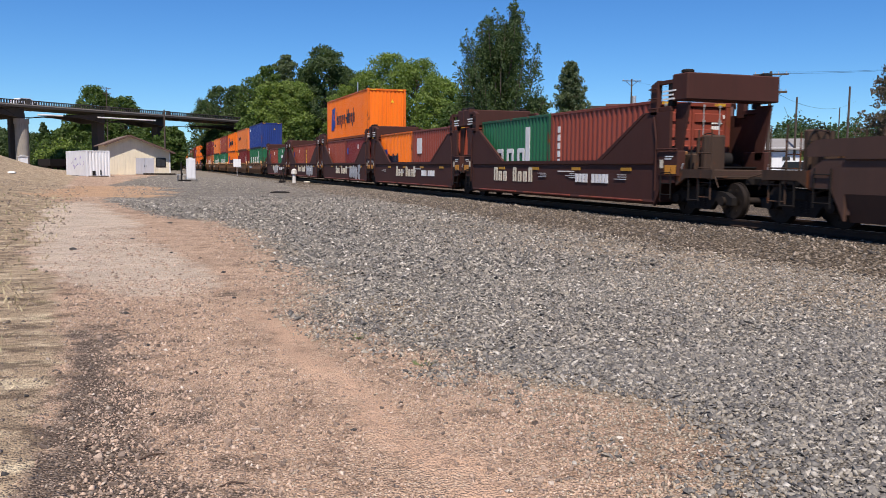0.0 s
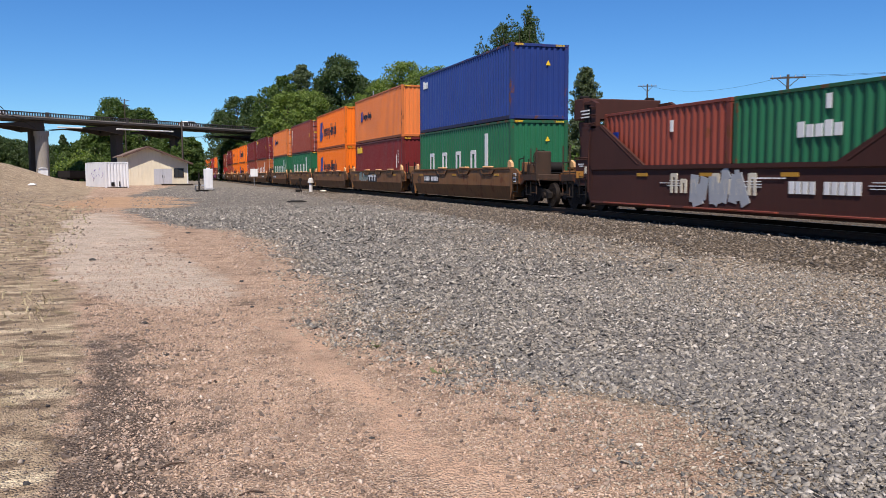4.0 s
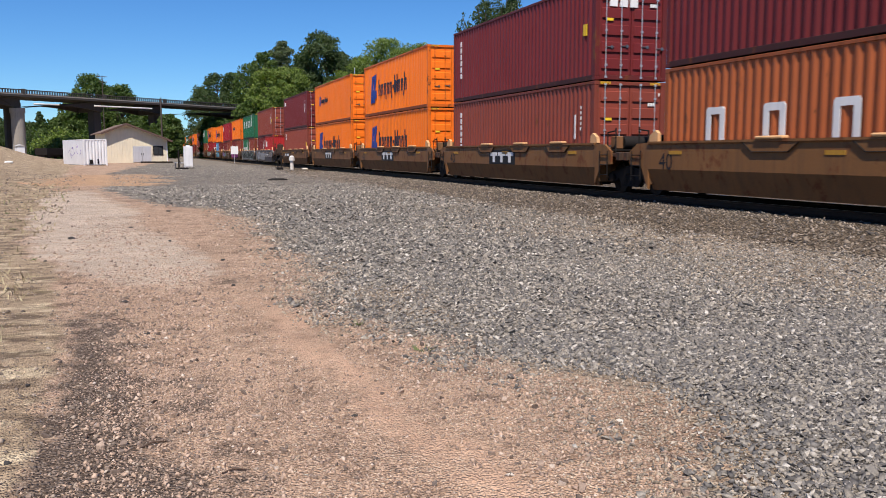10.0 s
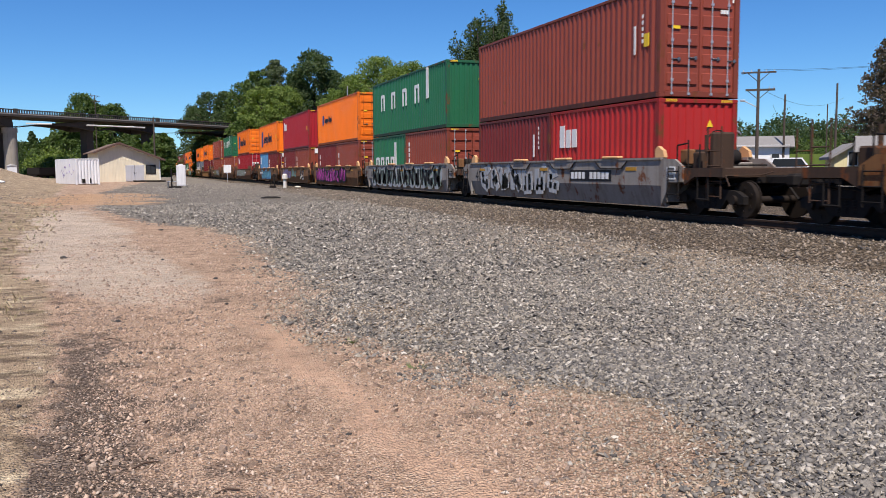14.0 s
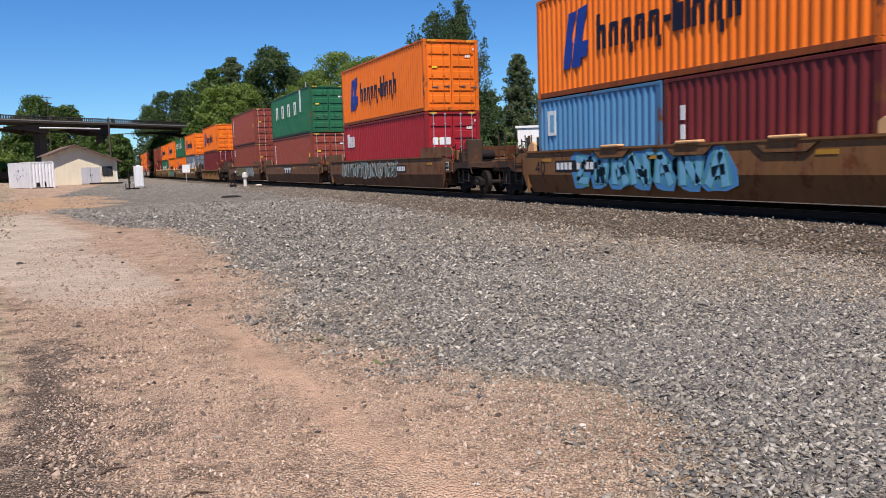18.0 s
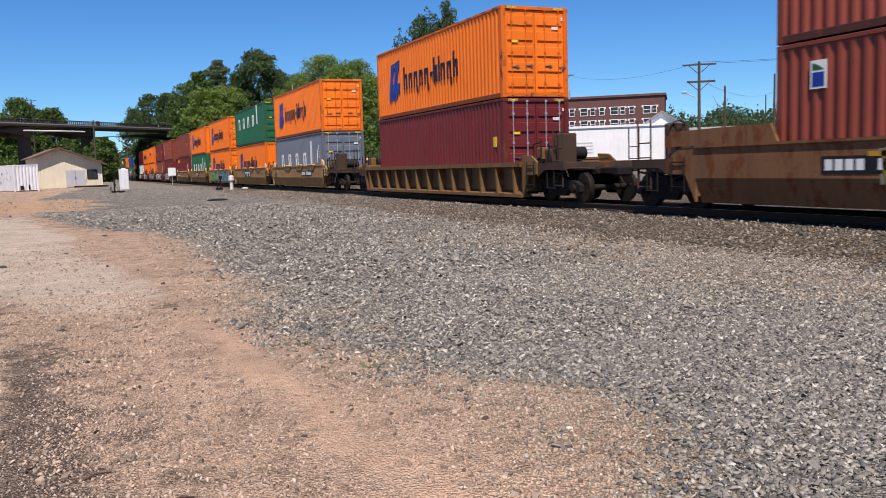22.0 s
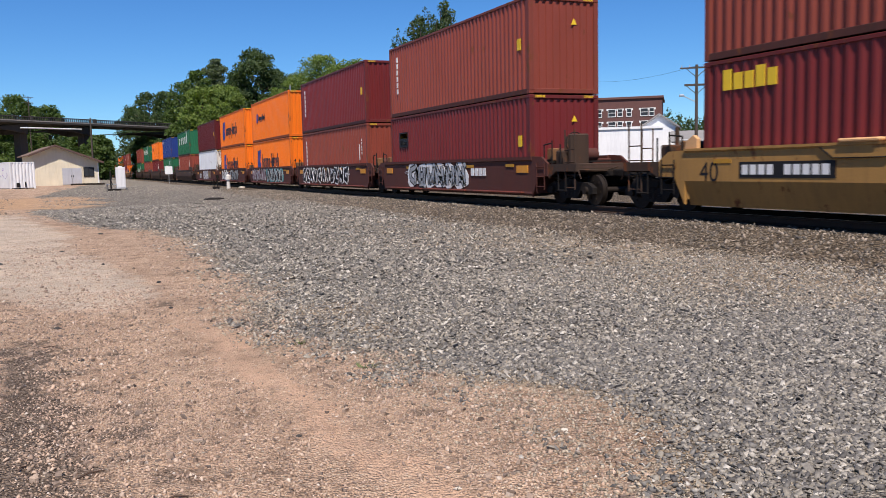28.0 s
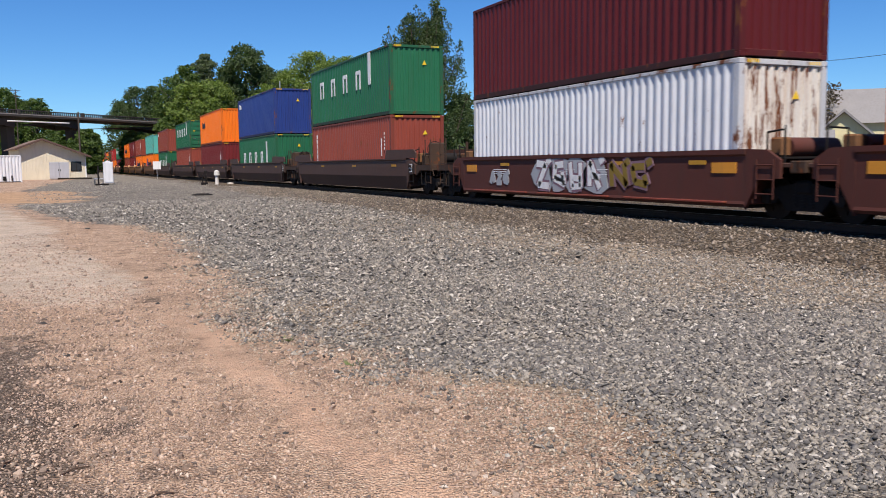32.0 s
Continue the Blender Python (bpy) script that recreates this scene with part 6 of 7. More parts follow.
tie_mesh = Geo().cbox(-1.3, 1.3, -0.115, 0.115, -0.17, -0.0, 0.012).mesh("tie")
for k in range(90):
    ob = part("tie", tie_mesh, TIE_WOOD, track)
    ob.matrix_basis = pose(TRACK_X + rr.uniform(-0.03, 0.03), 4 + 0.53 * k, RAIL_Z - 0.172, 0, 0, rr.uniform(-0.6, 0.6))
g = Geo()
for k in range(-300, 700):
    if not 0 <= k < 90:
        yy = 4 + 0.53 * k
        g.box(TRACK_X - 1.3, TRACK_X + 1.3, yy - 0.11, yy + 0.11, RAIL_Z - 0.33, RAIL_Z - 0.172)
tagged(part("ties", g, TIE_WOOD, track), kind="stuff")

# ---- plants ----
def leaf_material(name, dark, light):
    m, t, b = nodes_of(name)
    g_ = t.nodes.new("ShaderNodeNewGeometry")
    tone = ramp(t, g_.outputs["Random Per Island"], ((0.0, tuple((2 * a_ + c_) / 3 for a_, c_ in zip(dark, light))), (1.0, light)))
    col = mixed(t, ramp(t, noise_at(t, 0.45, 3), ((0.42, 0.0), (0.68, 0.7))), tone, dark)
    t.links.new(col, b.inputs["Base Color"])
    b.inputs["Roughness"].default_value = 0.6
    b.inputs["Specular IOR Level"].default_value = 0.3
    tr = t.nodes.new("ShaderNodeBsdfTranslucent")
    t.links.new(mixed(t, 1.0, col, (1.3, 1.5, 0.5), "MULTIPLY"), tr.inputs[0])
    mx = t.nodes.new("ShaderNodeMixShader")
    mx.inputs[0].default_value = 0.38
    t.links.new(b.outputs[0], mx.inputs[1])
    t.links.new(tr.outputs[0], mx.inputs[2])
    t.links.new(mx.outputs[0], t.nodes["Material Output"].inputs[0])
    return m


LEAF = {
    "dark": leaf_material("dark_leaves", (0.032, 0.058, 0.022), (0.085, 0.128, 0.05)),
    "mid": leaf_material("mid_green_leaves", (0.032, 0.066, 0.016), (0.11, 0.165, 0.042)),
    "light": leaf_material("light_green_leaves", (0.075, 0.125, 0.026), (0.20, 0.265, 0.066)),
    "grey": leaf_material("grey_green_leaves", (0.05, 0.075, 0.04), (0.14, 0.175, 0.095)),
    "plum": leaf_material("plum_brown_leaves", (0.06, 0.046, 0.038), (0.16, 0.125, 0.098)),
    "far": leaf_material("far_forest", (0.025, 0.05, 0.035), (0.06, 0.10, 0.06)),
}
BARK = plain("grey_brown_bark", (0.10, 0.08, 0.062), 0.9, 0, 0.35, 4.0)


def leaf_cloud(rng_, centres, radii, count, size, up=0.0):
    """Leaf quads on and inside a set of lumps, most on the larger ones; up: how far they crowd on the upper side."""
    weight = radii[:, 0] ** 1.6
    pick = rng_.choice(len(centres), count, p=weight / weight.sum())
    d = rng_.normal(size=(count, 3))
    d /= np.linalg.norm(d, axis=1)[:, None]
    d[:, 2] += up
    d /= np.linalg.norm(d, axis=1)[:, None]
    rad = radii[pick] * (0.3 + 0.66 * rng_.random(count) ** 0.7)[:, None]
    c = centres[pick] + d * rad
    u = rng_.normal(size=(count, 3)) + d * 0.2
    u /= np.linalg.norm(u, axis=1)[:, None]
    w = np.cross(u, d + rng_.normal(0, 0.5, (count, 3)))
    w /= np.linalg.norm(w, axis=1)[:, None] + 1e-9
    s = size * rng_.uniform(0.5, 1.4, (count, 1))
    v = np.stack([c - u * s, c - w * s * 0.55, c + u * s, c + w * s * 0.55], 1)
    return v.reshape(-1, 3), np.arange(4 * count).reshape(-1, 4)


def tree(x, y, height, width, leaf, seed, style="round", label="", base=None, count=6000, size=0.28, low=0.18):
    """A tapered trunk, limbs to every clump and a crown of leaves. round: domed clumps; plume: rising leaders with pointed tips; spire and cone: tiers of drooping boughs."""
    q = np.random.default_rng(seed)
    z0 = float(ground_at(x, y)) if base is None else base
    root = thing("tree", label or f"tall leafy tree with {leaf} green crown", "tree", "trees", pose(x, y, z0))
    r0 = max(0.18, height * 0.018)
    lean = q.normal(0, 0.015, 2) * height
    centres, radii, limbs, up = [], [], [], 0.5

    def trunk_at(z):
        return Vector((lean[0] * z / height, lean[1] * z / height, z))

    if style == "plume":
        up = 0.25
        for k in range(60):
            top = height * (0.30 + 0.68 * q.random() ** 0.8) if k > 3 else height * (0.9 + 0.033 * k)
            env = np.interp(top / height, (0.0, 0.3, 0.55, 0.8, 1.0), (0.95, 1.12, 1.08, 0.86, 0.34))
            a_, out = q.random() * 6.283, env * width / 2 * (0.45 + 0.55 * q.random() ** 0.5)
            tip = Vector((math.cos(a_) * out, math.sin(a_) * out, top))
            foot = trunk_at(max(0.1 * height, top - (0.30 + 0.1 * q.random()) * height - out * 0.3))
            mid = foot.lerp(tip, 0.55) + Vector((math.cos(a_), math.sin(a_), -0.5)) * out * 0.22
            limbs += [(foot, mid, r0 * 0.34, r0 * 0.2), (mid, tip, r0 * 0.2, r0 * 0.05)]
            for s_ in np.linspace(0.3, 1.0, 9):
                c_ = foot.lerp(mid, s_ / 0.55) if s_ < 0.55 else mid.lerp(tip, (s_ - 0.55) / 0.45)
                big = width * (0.13 * (1 - s_) + 0.03) * q.uniform(0.75, 1.25)
                centres.append(c_ + Vector(q.normal(0, big * 0.45, 3)))
                radii.append((big, big, big * 1.5))
    elif style in ("spire", "cone"):
        up = 0.1
        tiers = 26
        for k in range(tiers):
            f_ = low + (1 - low) * (k + q.random() * 0.7) / tiers
            env = (1 - f_) ** (0.75 if style == "cone" else 0.55) * (0.98 if style == "cone" else 0.9) + 0.05
            boughs = 5 + int(9 * env)
            for i_ in range(boughs):
                a_, out = q.random() * 6.283, env * width / 2 * q.uniform(0.45, 1.15)
                tip = trunk_at(f_ * height) + Vector((math.cos(a_) * out, math.sin(a_) * out, q.uniform(-0.3, 0.35) * out))
                limbs.append((trunk_at(f_ * height), tip, r0 * 0.22, r0 * 0.05))
                for s_ in (0.4, 0.75, 1.0):
                    big = width * (0.085 - 0.03 * s_) * q.uniform(0.7, 1.2) * (0.45 + 0.55 * env)
                    centres.append(trunk_at(f_ * height).lerp(tip, s_) + Vector(q.normal(0, big * 0.3, 3)))
                    radii.append((big * 1.4, big * 1.4, big * 1.25))
        centres.append(trunk_at(height * 0.985))
        radii.append((width * 0.03, width * 0.03, height * 0.03))
    else:
        n = 190
        for k in range(n):
            f_ = low + (1 - low) * q.random()
            env = math.sqrt(max(0.05, 1 - ((f_ - (low + 0.40 * (1 - low))) / (0.62 * (1 - low))) ** 2))
            a_, out = q.random() * 6.283, env * width / 2 * (0.35 + 0.65 * q.random() ** 0.45)
            out *= 0.94 + 0.12 * math.sin(3 * a_ + seed) + 0.10 * math.sin(5 * a_ + 7 * f_ + seed)
            big = width * (0.085 + 0.085 * q.random() ** 1.5)
            c_ = Vector((math.cos(a_) * out, math.sin(a_) * out, f_ * height - big * 0.8))
            centres.append(c_)
            radii.append((big * 1.15, big * 1.15, big * 0.9))
            if k % 3 == 0:
                h_ = max(height * low * 0.7, c_.z - out * 0.8)
                limbs.append((trunk_at(min(h_, height * 0.78)), c_, r0 * 0.32, r0 * 0.08))
    v, f = leaf_cloud(q, np.array([tuple(c) for c in centres]), np.array(radii), count, size, up)
    part("crown", mesh_np("crown", v, f), LEAF[leaf], root)
    g = Geo()
    g.tube((0, 0, -0.3), tuple(trunk_at(height * 0.4)), r0 * 1.2, r0 * 0.75, 9)
    g.tube(tuple(trunk_at(height * 0.4)), tuple(trunk_at(height * (0.96 if style in ("spire", "cone") else 0.8))), r0 * 0.75, r0 * 0.15, 7)
    part("trunk", g, BARK, root)
    g = Geo()
    for p0, p1, ra, rb in limbs:
        g.tube(p0, p1, ra, rb, 5)
    part("branchwork", g, BARK, root)
    return root


def bush(x, y, height, width, leaf, seed, count=1800, size=0.3, depth=None):
    q = np.random.default_rng(seed)
    root = thing("shrub", f"dense {leaf} green shrub on rough ground", "shrub", "shrubs", pose(x, y, float(ground_at(x, y))))
    n = 16
    a_ = q.random(n) * 6.283
    d_ = q.random(n) ** 0.5
    lump = height * (0.2 + 0.12 * q.random(n))
    cz = np.clip(height * (1 - 0.55 * d_ ** 2) * (0.35 + 0.65 * q.random(n)) - lump, lump * 0.5, None)
    centres = np.stack([np.cos(a_) * d_ * width / 2, np.sin(a_) * d_ * (depth or width) / 2, cz], 1)
    v, f = leaf_cloud(q, centres, np.stack([lump * 1.3, lump * 1.3, lump], 1), count, size)
    part("foliage", mesh_np("foliage", v, f), LEAF[leaf], root)
    g = Geo()
    for k in range(8):
        g.tube((0.2 * math.cos(k), 0.2 * math.sin(k), -0.2), tuple(centres[k]), 0.07, 0.02, 5)
    part("stems", g, BARK, root)
    return root


def polar(az, d):
    return d * math.sin(radians(az)), d * math.cos(radians(az))


TREES = [  # bearing, distance, crown top as an angle, width, leaf, style
    (3.7, 262, 4.2, 11, "dark", "round"), (4.6, 250, 5.1, 14, "dark", "round"), (5.8, 240, 5.2, 13, "dark", "round"), (6.8, 230, 5.75, 13, "mid", "round"),
    (7.5, 222, 6.5, 9, "mid", "round"), (8.6, 232, 7.25, 9, "grey", "round"), (7.7, 196, 5.5, 11, "light", "round"), (9.2, 188, 5.6, 11, "light", "round"),
    (11.35, 192, 7.95, 13.5, "dark", "round"), (10.1, 200, 6.4, 10, "dark", "round"), (12.5, 196, 6.6, 10, "dark", "round"), (12.9, 150, 5.4, 9, "light", "round"), (14.2, 148, 6.4, 10, "light", "round"),
    (15.7, 142, 7.5, 12, "light", "round"), (17.4, 138, 7.3, 11, "light", "round"), (18.9, 130, 6.0, 9, "light", "round"), (20.3, 126, 4.4, 8, "mid", "round"),
    (22.95, 84, 10.7, 9.6, "dark", "plume"), (25.3, 89, 4.7, 3.6, "dark", "round"), (27.7, 122, 6.9, 9.0, "grey", "spire"),
    (47.2, 92, 7.3, 8.6, "plum", "spire"), (6.6, 196, 3.4, 10, "mid", "round"), (4.3, 205, 2.4, 7, "mid", "round"),
    (-3.1, 252, 4.9, 12, "mid", "round"), (-1.3, 250, 4.3, 10, "mid", "round"), (-2.2, 262, 4.2, 10, "dark", "round"),
    (-8.6, 240, 2.2, 13, "dark", "round"), (-7.2, 236, 2.1, 11, "dark", "round"), (-6.0, 238, 2.45, 7, "dark", "cone"), (-4.9, 232, 2.2, 9, "mid", "round"), (-9.8, 236, 2.4, 13, "dark", "round"),
    (1.45, 186, 2.45, 6.4, "mid", "round"), (0.2, 215, 2.6, 9, "mid", "round"), (-3.9, 215, 3.6, 9, "mid", "round"),
]
for k, (az, d, el, wide, leaf, style) in enumerate(TREES):
    x, y = polar(az, d)
    z0 = float(ground_at(x, y))
    h = 1.55 + d * math.tan(radians(el)) - z0
    label = {"plum": "tree with sparse plum-brown foliage behind the houses", "grey": "airy tree with grey-green leaves"}.get(leaf, "")
    if style == "plume":
        label = "tall dark green upright tree beyond the tracks"
    near_ = d < 160
    tree(x, y, h, wide, leaf, 100 + k, style, label, count=84000 if style == "plume" else 26000 if 8 < az < 13.5 and d > 180 else 16000 if d < 100 else 22000 if near_ else 12500, size=0.105 if style == "plume" else 0.26 if 8 < az < 13.5 and d > 180 else 0.14 if d < 100 else 0.18 if near_ else 0.3, low=0.2 if leaf == "grey" else 0.12)
BUSHES = [(-5.6, 205, 2.3, 11, "mid"), (-4.8, 196, 2.2, 10, "light"), (-4.2, 190, 1.7, 9, "light"), (-3.4, 200, 2.3, 10, "mid"), (-2.5, 205, 2.2, 9, "light"), (-1.5, 204, 2.1, 9, "mid"), (-0.5, 200, 2.0, 9, "light"), (0.6, 200, 2.1, 8, "mid"),
          (-4.0, 182, 0.9, 8, "light"), (-3.3, 184, 0.7, 7, "light"), (-6.4, 215, 1.6, 8, "dark"), (-5.2, 184, 1.1, 7, "mid")]
for k, (az, d, el, wide, leaf) in enumerate(BUSHES):
    x, y = polar(az, d)
    bush(x, y, 1.55 + d * math.tan(radians(el)) - float(ground_at(x, y)), wide, leaf, 300 + k, size=0.34)
# brush behind the train, under the trees
for k, (az, d, top, wide, leaf) in enumerate([(10, 165, 2.5, 14, "mid"), (12.5, 140, 2.6, 13, "mid"), (15.5, 122, 2.8, 12, "light"), (18.5, 110, 3.0, 11, "mid"), (21.0, 92, 3.2, 8, "mid"), (23.5, 82, 2.6, 7, "dark"), (25.6, 92, 2.7, 7, "mid"), (7.5, 185, 2.2, 12, "mid")]):
    x, y = polar(az, d)
    bush(x, y, 1.55 + d * math.tan(radians(top)) - float(ground_at(x, y)), wide, leaf, 400 + k, 2200, 0.26)


def wood(name, label, az0, az1, d, el0, el1, seed, count, size, leaf, depth=60):
    """A far wooded slope: one sheet of crowns, too many to count."""
    q = np.random.default_rng(seed)
    n = 150 if az1 - az0 < 15 else 300
    az = q.uniform(az0, az1, n)
    dd = d + q.random(n) * depth
    f_ = (az - az0) / (az1 - az0)
    top = dd * np.tan(np.radians((el0 + (el1 - el0) * f_) * (1 + 0.08 * np.sin(az * 1.7) + 0.05 * q.normal(size=n)))) * (0.55 + 0.45 * q.random(n) ** 0.4)
    r_ = d * 0.012 * (0.7 + 0.6 * q.random(n))
    cs, rs = [], []
    for k in range(n):
        m = 5
        for i_ in range(m):
            cs.append((dd[k] * math.sin(radians(az[k])) + q.normal() * r_[k] * 0.4, dd[k] * math.cos(radians(az[k])), 1.0 + top[k] * (i_ + 0.7) / m))
            rs.append((r_[k] * (1.15 - 0.17 * i_),) * 2 + (top[k] / m * 0.9,))
    v, f = leaf_cloud(q, np.array(cs), np.array(rs), count, size)
    solo(name, mesh_np(name, v, f), LEAF[leaf], label, "woodland", kind="stuff")


wood("far_woods", "distant dark wooded slope", -16, 5, 420, 1.2, 1.5, 1, 26000, 0.8, "far")
wood("far_woods", "distant dark wooded slope behind the town", 26, 62, 330, 2.9, 3.2, 2, 50000, 0.8, "far")
wood("hillside_trees", "green wooded hillside behind the houses", 30.0, 50.5, 235, 3.0, 3.0, 3, 80000, 0.36, "dark", 40)
wood("hillside_trees", "light green trees on the hillside", 42.6, 45.0, 190, 2.1, 1.9, 4, 8000, 0.28, "mid", 20)
wood("far_woods", "distant wooded horizon behind the camera", 100, 330, 420, 1.8, 2.2, 5, 20000, 1.6, "far")

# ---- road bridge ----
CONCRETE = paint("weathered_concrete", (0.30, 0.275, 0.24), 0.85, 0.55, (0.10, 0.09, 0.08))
# weathered concrete, its colour darkened further for shade under the deck overhang
DARK_CONCRETE = paint("dark_shaded_concrete", (0.055, 0.05, 0.046), 0.85, 0.5, (0.03, 0.028, 0.026))
WHITE_PIPE = paint("white_pipe", (0.72, 0.72, 0.70), 0.5, 0.2)
B0, BU = Vector((-22.1, 167.5, 0)), Vector((0.745, 0.667, 0)).normalized()
BN = Vector((-BU.y, BU.x, 0))
bridge = thing("road_bridge", "long dark concrete road bridge with baluster railing on columns", "bridge")
bridge.matrix_basis = Matrix(((BU.x, BN.x, 0, B0.x), (BU.y, BN.y, 0, B0.y), (0, 0, 1, 0), (0, 0, 0, 1)))
K0, K1, WIDE = -110, 135, 9.6
PIERS = [-97, -80, -63.5, -47, -30.5, -14, 2.8, 20.3, 35.6, 66, 82, 98, 114, 130]
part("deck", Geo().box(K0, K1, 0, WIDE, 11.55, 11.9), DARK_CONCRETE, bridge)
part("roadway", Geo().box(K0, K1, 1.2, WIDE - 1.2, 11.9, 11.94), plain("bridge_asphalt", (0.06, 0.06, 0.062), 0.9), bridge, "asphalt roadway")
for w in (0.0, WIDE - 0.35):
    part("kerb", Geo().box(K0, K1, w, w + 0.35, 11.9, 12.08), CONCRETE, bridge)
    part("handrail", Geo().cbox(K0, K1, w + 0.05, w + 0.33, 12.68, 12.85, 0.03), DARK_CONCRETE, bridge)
    g = Geo()
    k = K0
    while k < K1:
        g.box(k, k + 0.2, w + 0.11, w + 0.27, 12.08, 12.68)
        k += 0.52
    tagged(part("balustrade", g, DARK_CONCRETE, bridge, "row of stubby concrete balusters"), kind="stuff")
    for k in PIERS:
        part("railing_post", Geo().cbox(k - 0.35, k + 0.35, w, w + 0.38, 11.9, 12.95, 0.04), DARK_CONCRETE, bridge)
for w in (1.3, WIDE - 1.9):
    for a_, b_ in zip(PIERS, PIERS[1:]):
        pts = [(a_, 11.55), (a_, 9.55)]
        for s in range(9):
            u = s / 8
            pts.append((a_ + (b_ - a_) * u, 9.55 + 0.85 * (1 - (2 * u - 1) ** 2)))
        pts += [(b_, 11.55)]
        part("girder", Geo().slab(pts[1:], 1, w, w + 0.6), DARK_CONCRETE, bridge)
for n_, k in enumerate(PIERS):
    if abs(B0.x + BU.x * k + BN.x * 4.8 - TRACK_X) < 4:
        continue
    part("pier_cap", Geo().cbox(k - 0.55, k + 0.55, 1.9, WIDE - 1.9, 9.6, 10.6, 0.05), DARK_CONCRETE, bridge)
    if n_ == 6:
        g = Geo().tube((k, 2.2, -0.5), (k, 2.2, 8.7), 1.15, 1.15, 24).tube((k, 2.2, 8.7), (k, 2.2, 9.6), 1.3, 1.3, 24)
        part("round_column", g, CONCRETE, bridge, "thick round concrete column")
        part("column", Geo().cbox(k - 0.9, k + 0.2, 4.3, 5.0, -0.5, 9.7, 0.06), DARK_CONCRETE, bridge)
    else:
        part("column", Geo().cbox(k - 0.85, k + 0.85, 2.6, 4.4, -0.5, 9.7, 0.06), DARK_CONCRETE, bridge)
        part("footing", Geo().cbox(k - 0.9, k + 0.9, 2.5, 4.5, -0.5, 5.0 if n_ == 8 else 1.0, 0.06), CONCRETE, bridge)
for a_, b_, z in ((4.5, 9.7, 10.35), (17.5, 31.8, 10.6)):
    part("pipe", Geo().tube((a_, -0.12, z), (b_, -0.12, z + 0.1), 0.14, n=8), WHITE_PIPE, bridge, "white pipe under the deck")

# ---- cars on the bridge ----
GLASS_DARK = plain("dark_car_glass", (0.02, 0.024, 0.028), 0.08)
TYRE = plain("black_tyre", (0.02, 0.02, 0.02), 0.8)


def road_car(label, body_paint, tall):
    root = thing("car", label, "car", "cars on the bridge")
    h = 1.75 if tall else 1.42
    prof = [(-2.25, 0.35), (2.25, 0.35), (2.3, 0.75), (1.25, 0.95), (0.65, h), (-1.75 if tall else -1.2, h), (-2.2, 0.95)]
    part("body", Geo().slab(prof, 1, -0.88, 0.88), body_paint, root)
    for s in (-1, 1):
        win = [(-1.9 if tall else -1.6, 0.98), (1.05, 0.98), (0.58, h - 0.1), (-1.6 if tall else -1.15, h - 0.1)]
        part("side_window", Geo().slab(win, 1, s * 0.885 - 0.01, s * 0.885 + 0.01), GLASS_DARK, root)
        for x in (-1.4, 1.4):
            part("wheel", Geo().tube((x, s * 0.7, 0.33), (x, s * 0.92, 0.33), 0.33, n=16), TYRE, root)
        part("headlight", Geo().cbox(2.2, 2.31, s * 0.7 - 0.15, s * 0.7 + 0.15, 0.6, 0.74, 0.02), INK_WHITE, root)
        part("tail_light", Geo().cbox(-2.28, -2.2, s * 0.7 - 0.12, s * 0.7 + 0.12, 0.75, 0.92, 0.02), INK_RED, root)
    return root


WHITE_CAR, DARK_CAR = paint("white_car_paint", (0.75, 0.76, 0.77), 0.25, 0.05), paint("dark_blue_car_paint", (0.02, 0.03, 0.05), 0.25, 0.05)
CARS = []   # car, place at t0, t0, speed, where it stops
for label, pt, tall, k, t0, v, stop in (("white sedan crossing the bridge", WHITE_CAR, False, 13.5, 0.5, 18.5, 126), ("white sedan crossing the bridge", WHITE_CAR, False, 30.6, 3.5, 18.0, 119),
                                        ("white sedan crossing the bridge", WHITE_CAR, False, 17.9, 5.5, 15.9, 112), ("dark blue sport utility car crossing the bridge", DARK_CAR, True, 2.1, 5.5, 16.6, 105)):
    CARS.append((road_car(label, pt, tall), k, t0, v, stop))

# ---- shed ----
CREAM = paint("cream_metal_cladding", (0.66, 0.60, 0.46), 0.6, 0.15)
SHED_TRIM = paint("brown_roof_edge", (0.10, 0.06, 0.048), 0.6, 0.3)
ROOF_TAN = paint("faded_brown_roof", (0.17, 0.115, 0.085), 0.75, 0.3)
DOOR_GREY = paint("grey_painted_door", (0.42, 0.43, 0.46), 0.6, 0.2)
PANE = plain("dark_window_glass", (0.035, 0.04, 0.045), 0.08)
shed = thing("shed", "cream metal-clad shed with brown low-pitched roof and grey doors", "shed", at=pose(-4.35, 106.6, 0.33, 0, 0, 9))
W_, D_ = 6.95, 10.0
ridge_x, ridge_z, left_z, right_z = 2.35, 4.55, 3.62, 2.75
front = [(0, 0), (W_, 0), (W_, right_z - 0.02), (ridge_x, ridge_z - 0.05), (0, left_z - 0.02)]
part("front_wall", Geo().slab(front[::-1], 1, 0.0, 0.12), CREAM, shed)
part("back_wall", Geo().slab(front[::-1], 1, D_ - 0.12, D_), CREAM, shed)
g = Geo()
k = 0.0
while k < W_ - 0.05:
    top = left_z + (ridge_z - left_z) * k / ridge_x if k < ridge_x else ridge_z + (right_z - ridge_z) * (k - ridge_x) / (W_ - ridge_x)
    g.box(k, k + 0.05, -0.03, 0.0, 0.1, top - 0.15)
    k += 0.3
tagged(part("cladding_ribs", g, CREAM, shed, "upright cladding ribs"), kind="stuff")
part("side_wall", Geo().box(0, 0.12, 0.12, D_ - 0.12, 0, left_z - 0.02), CREAM, shed)
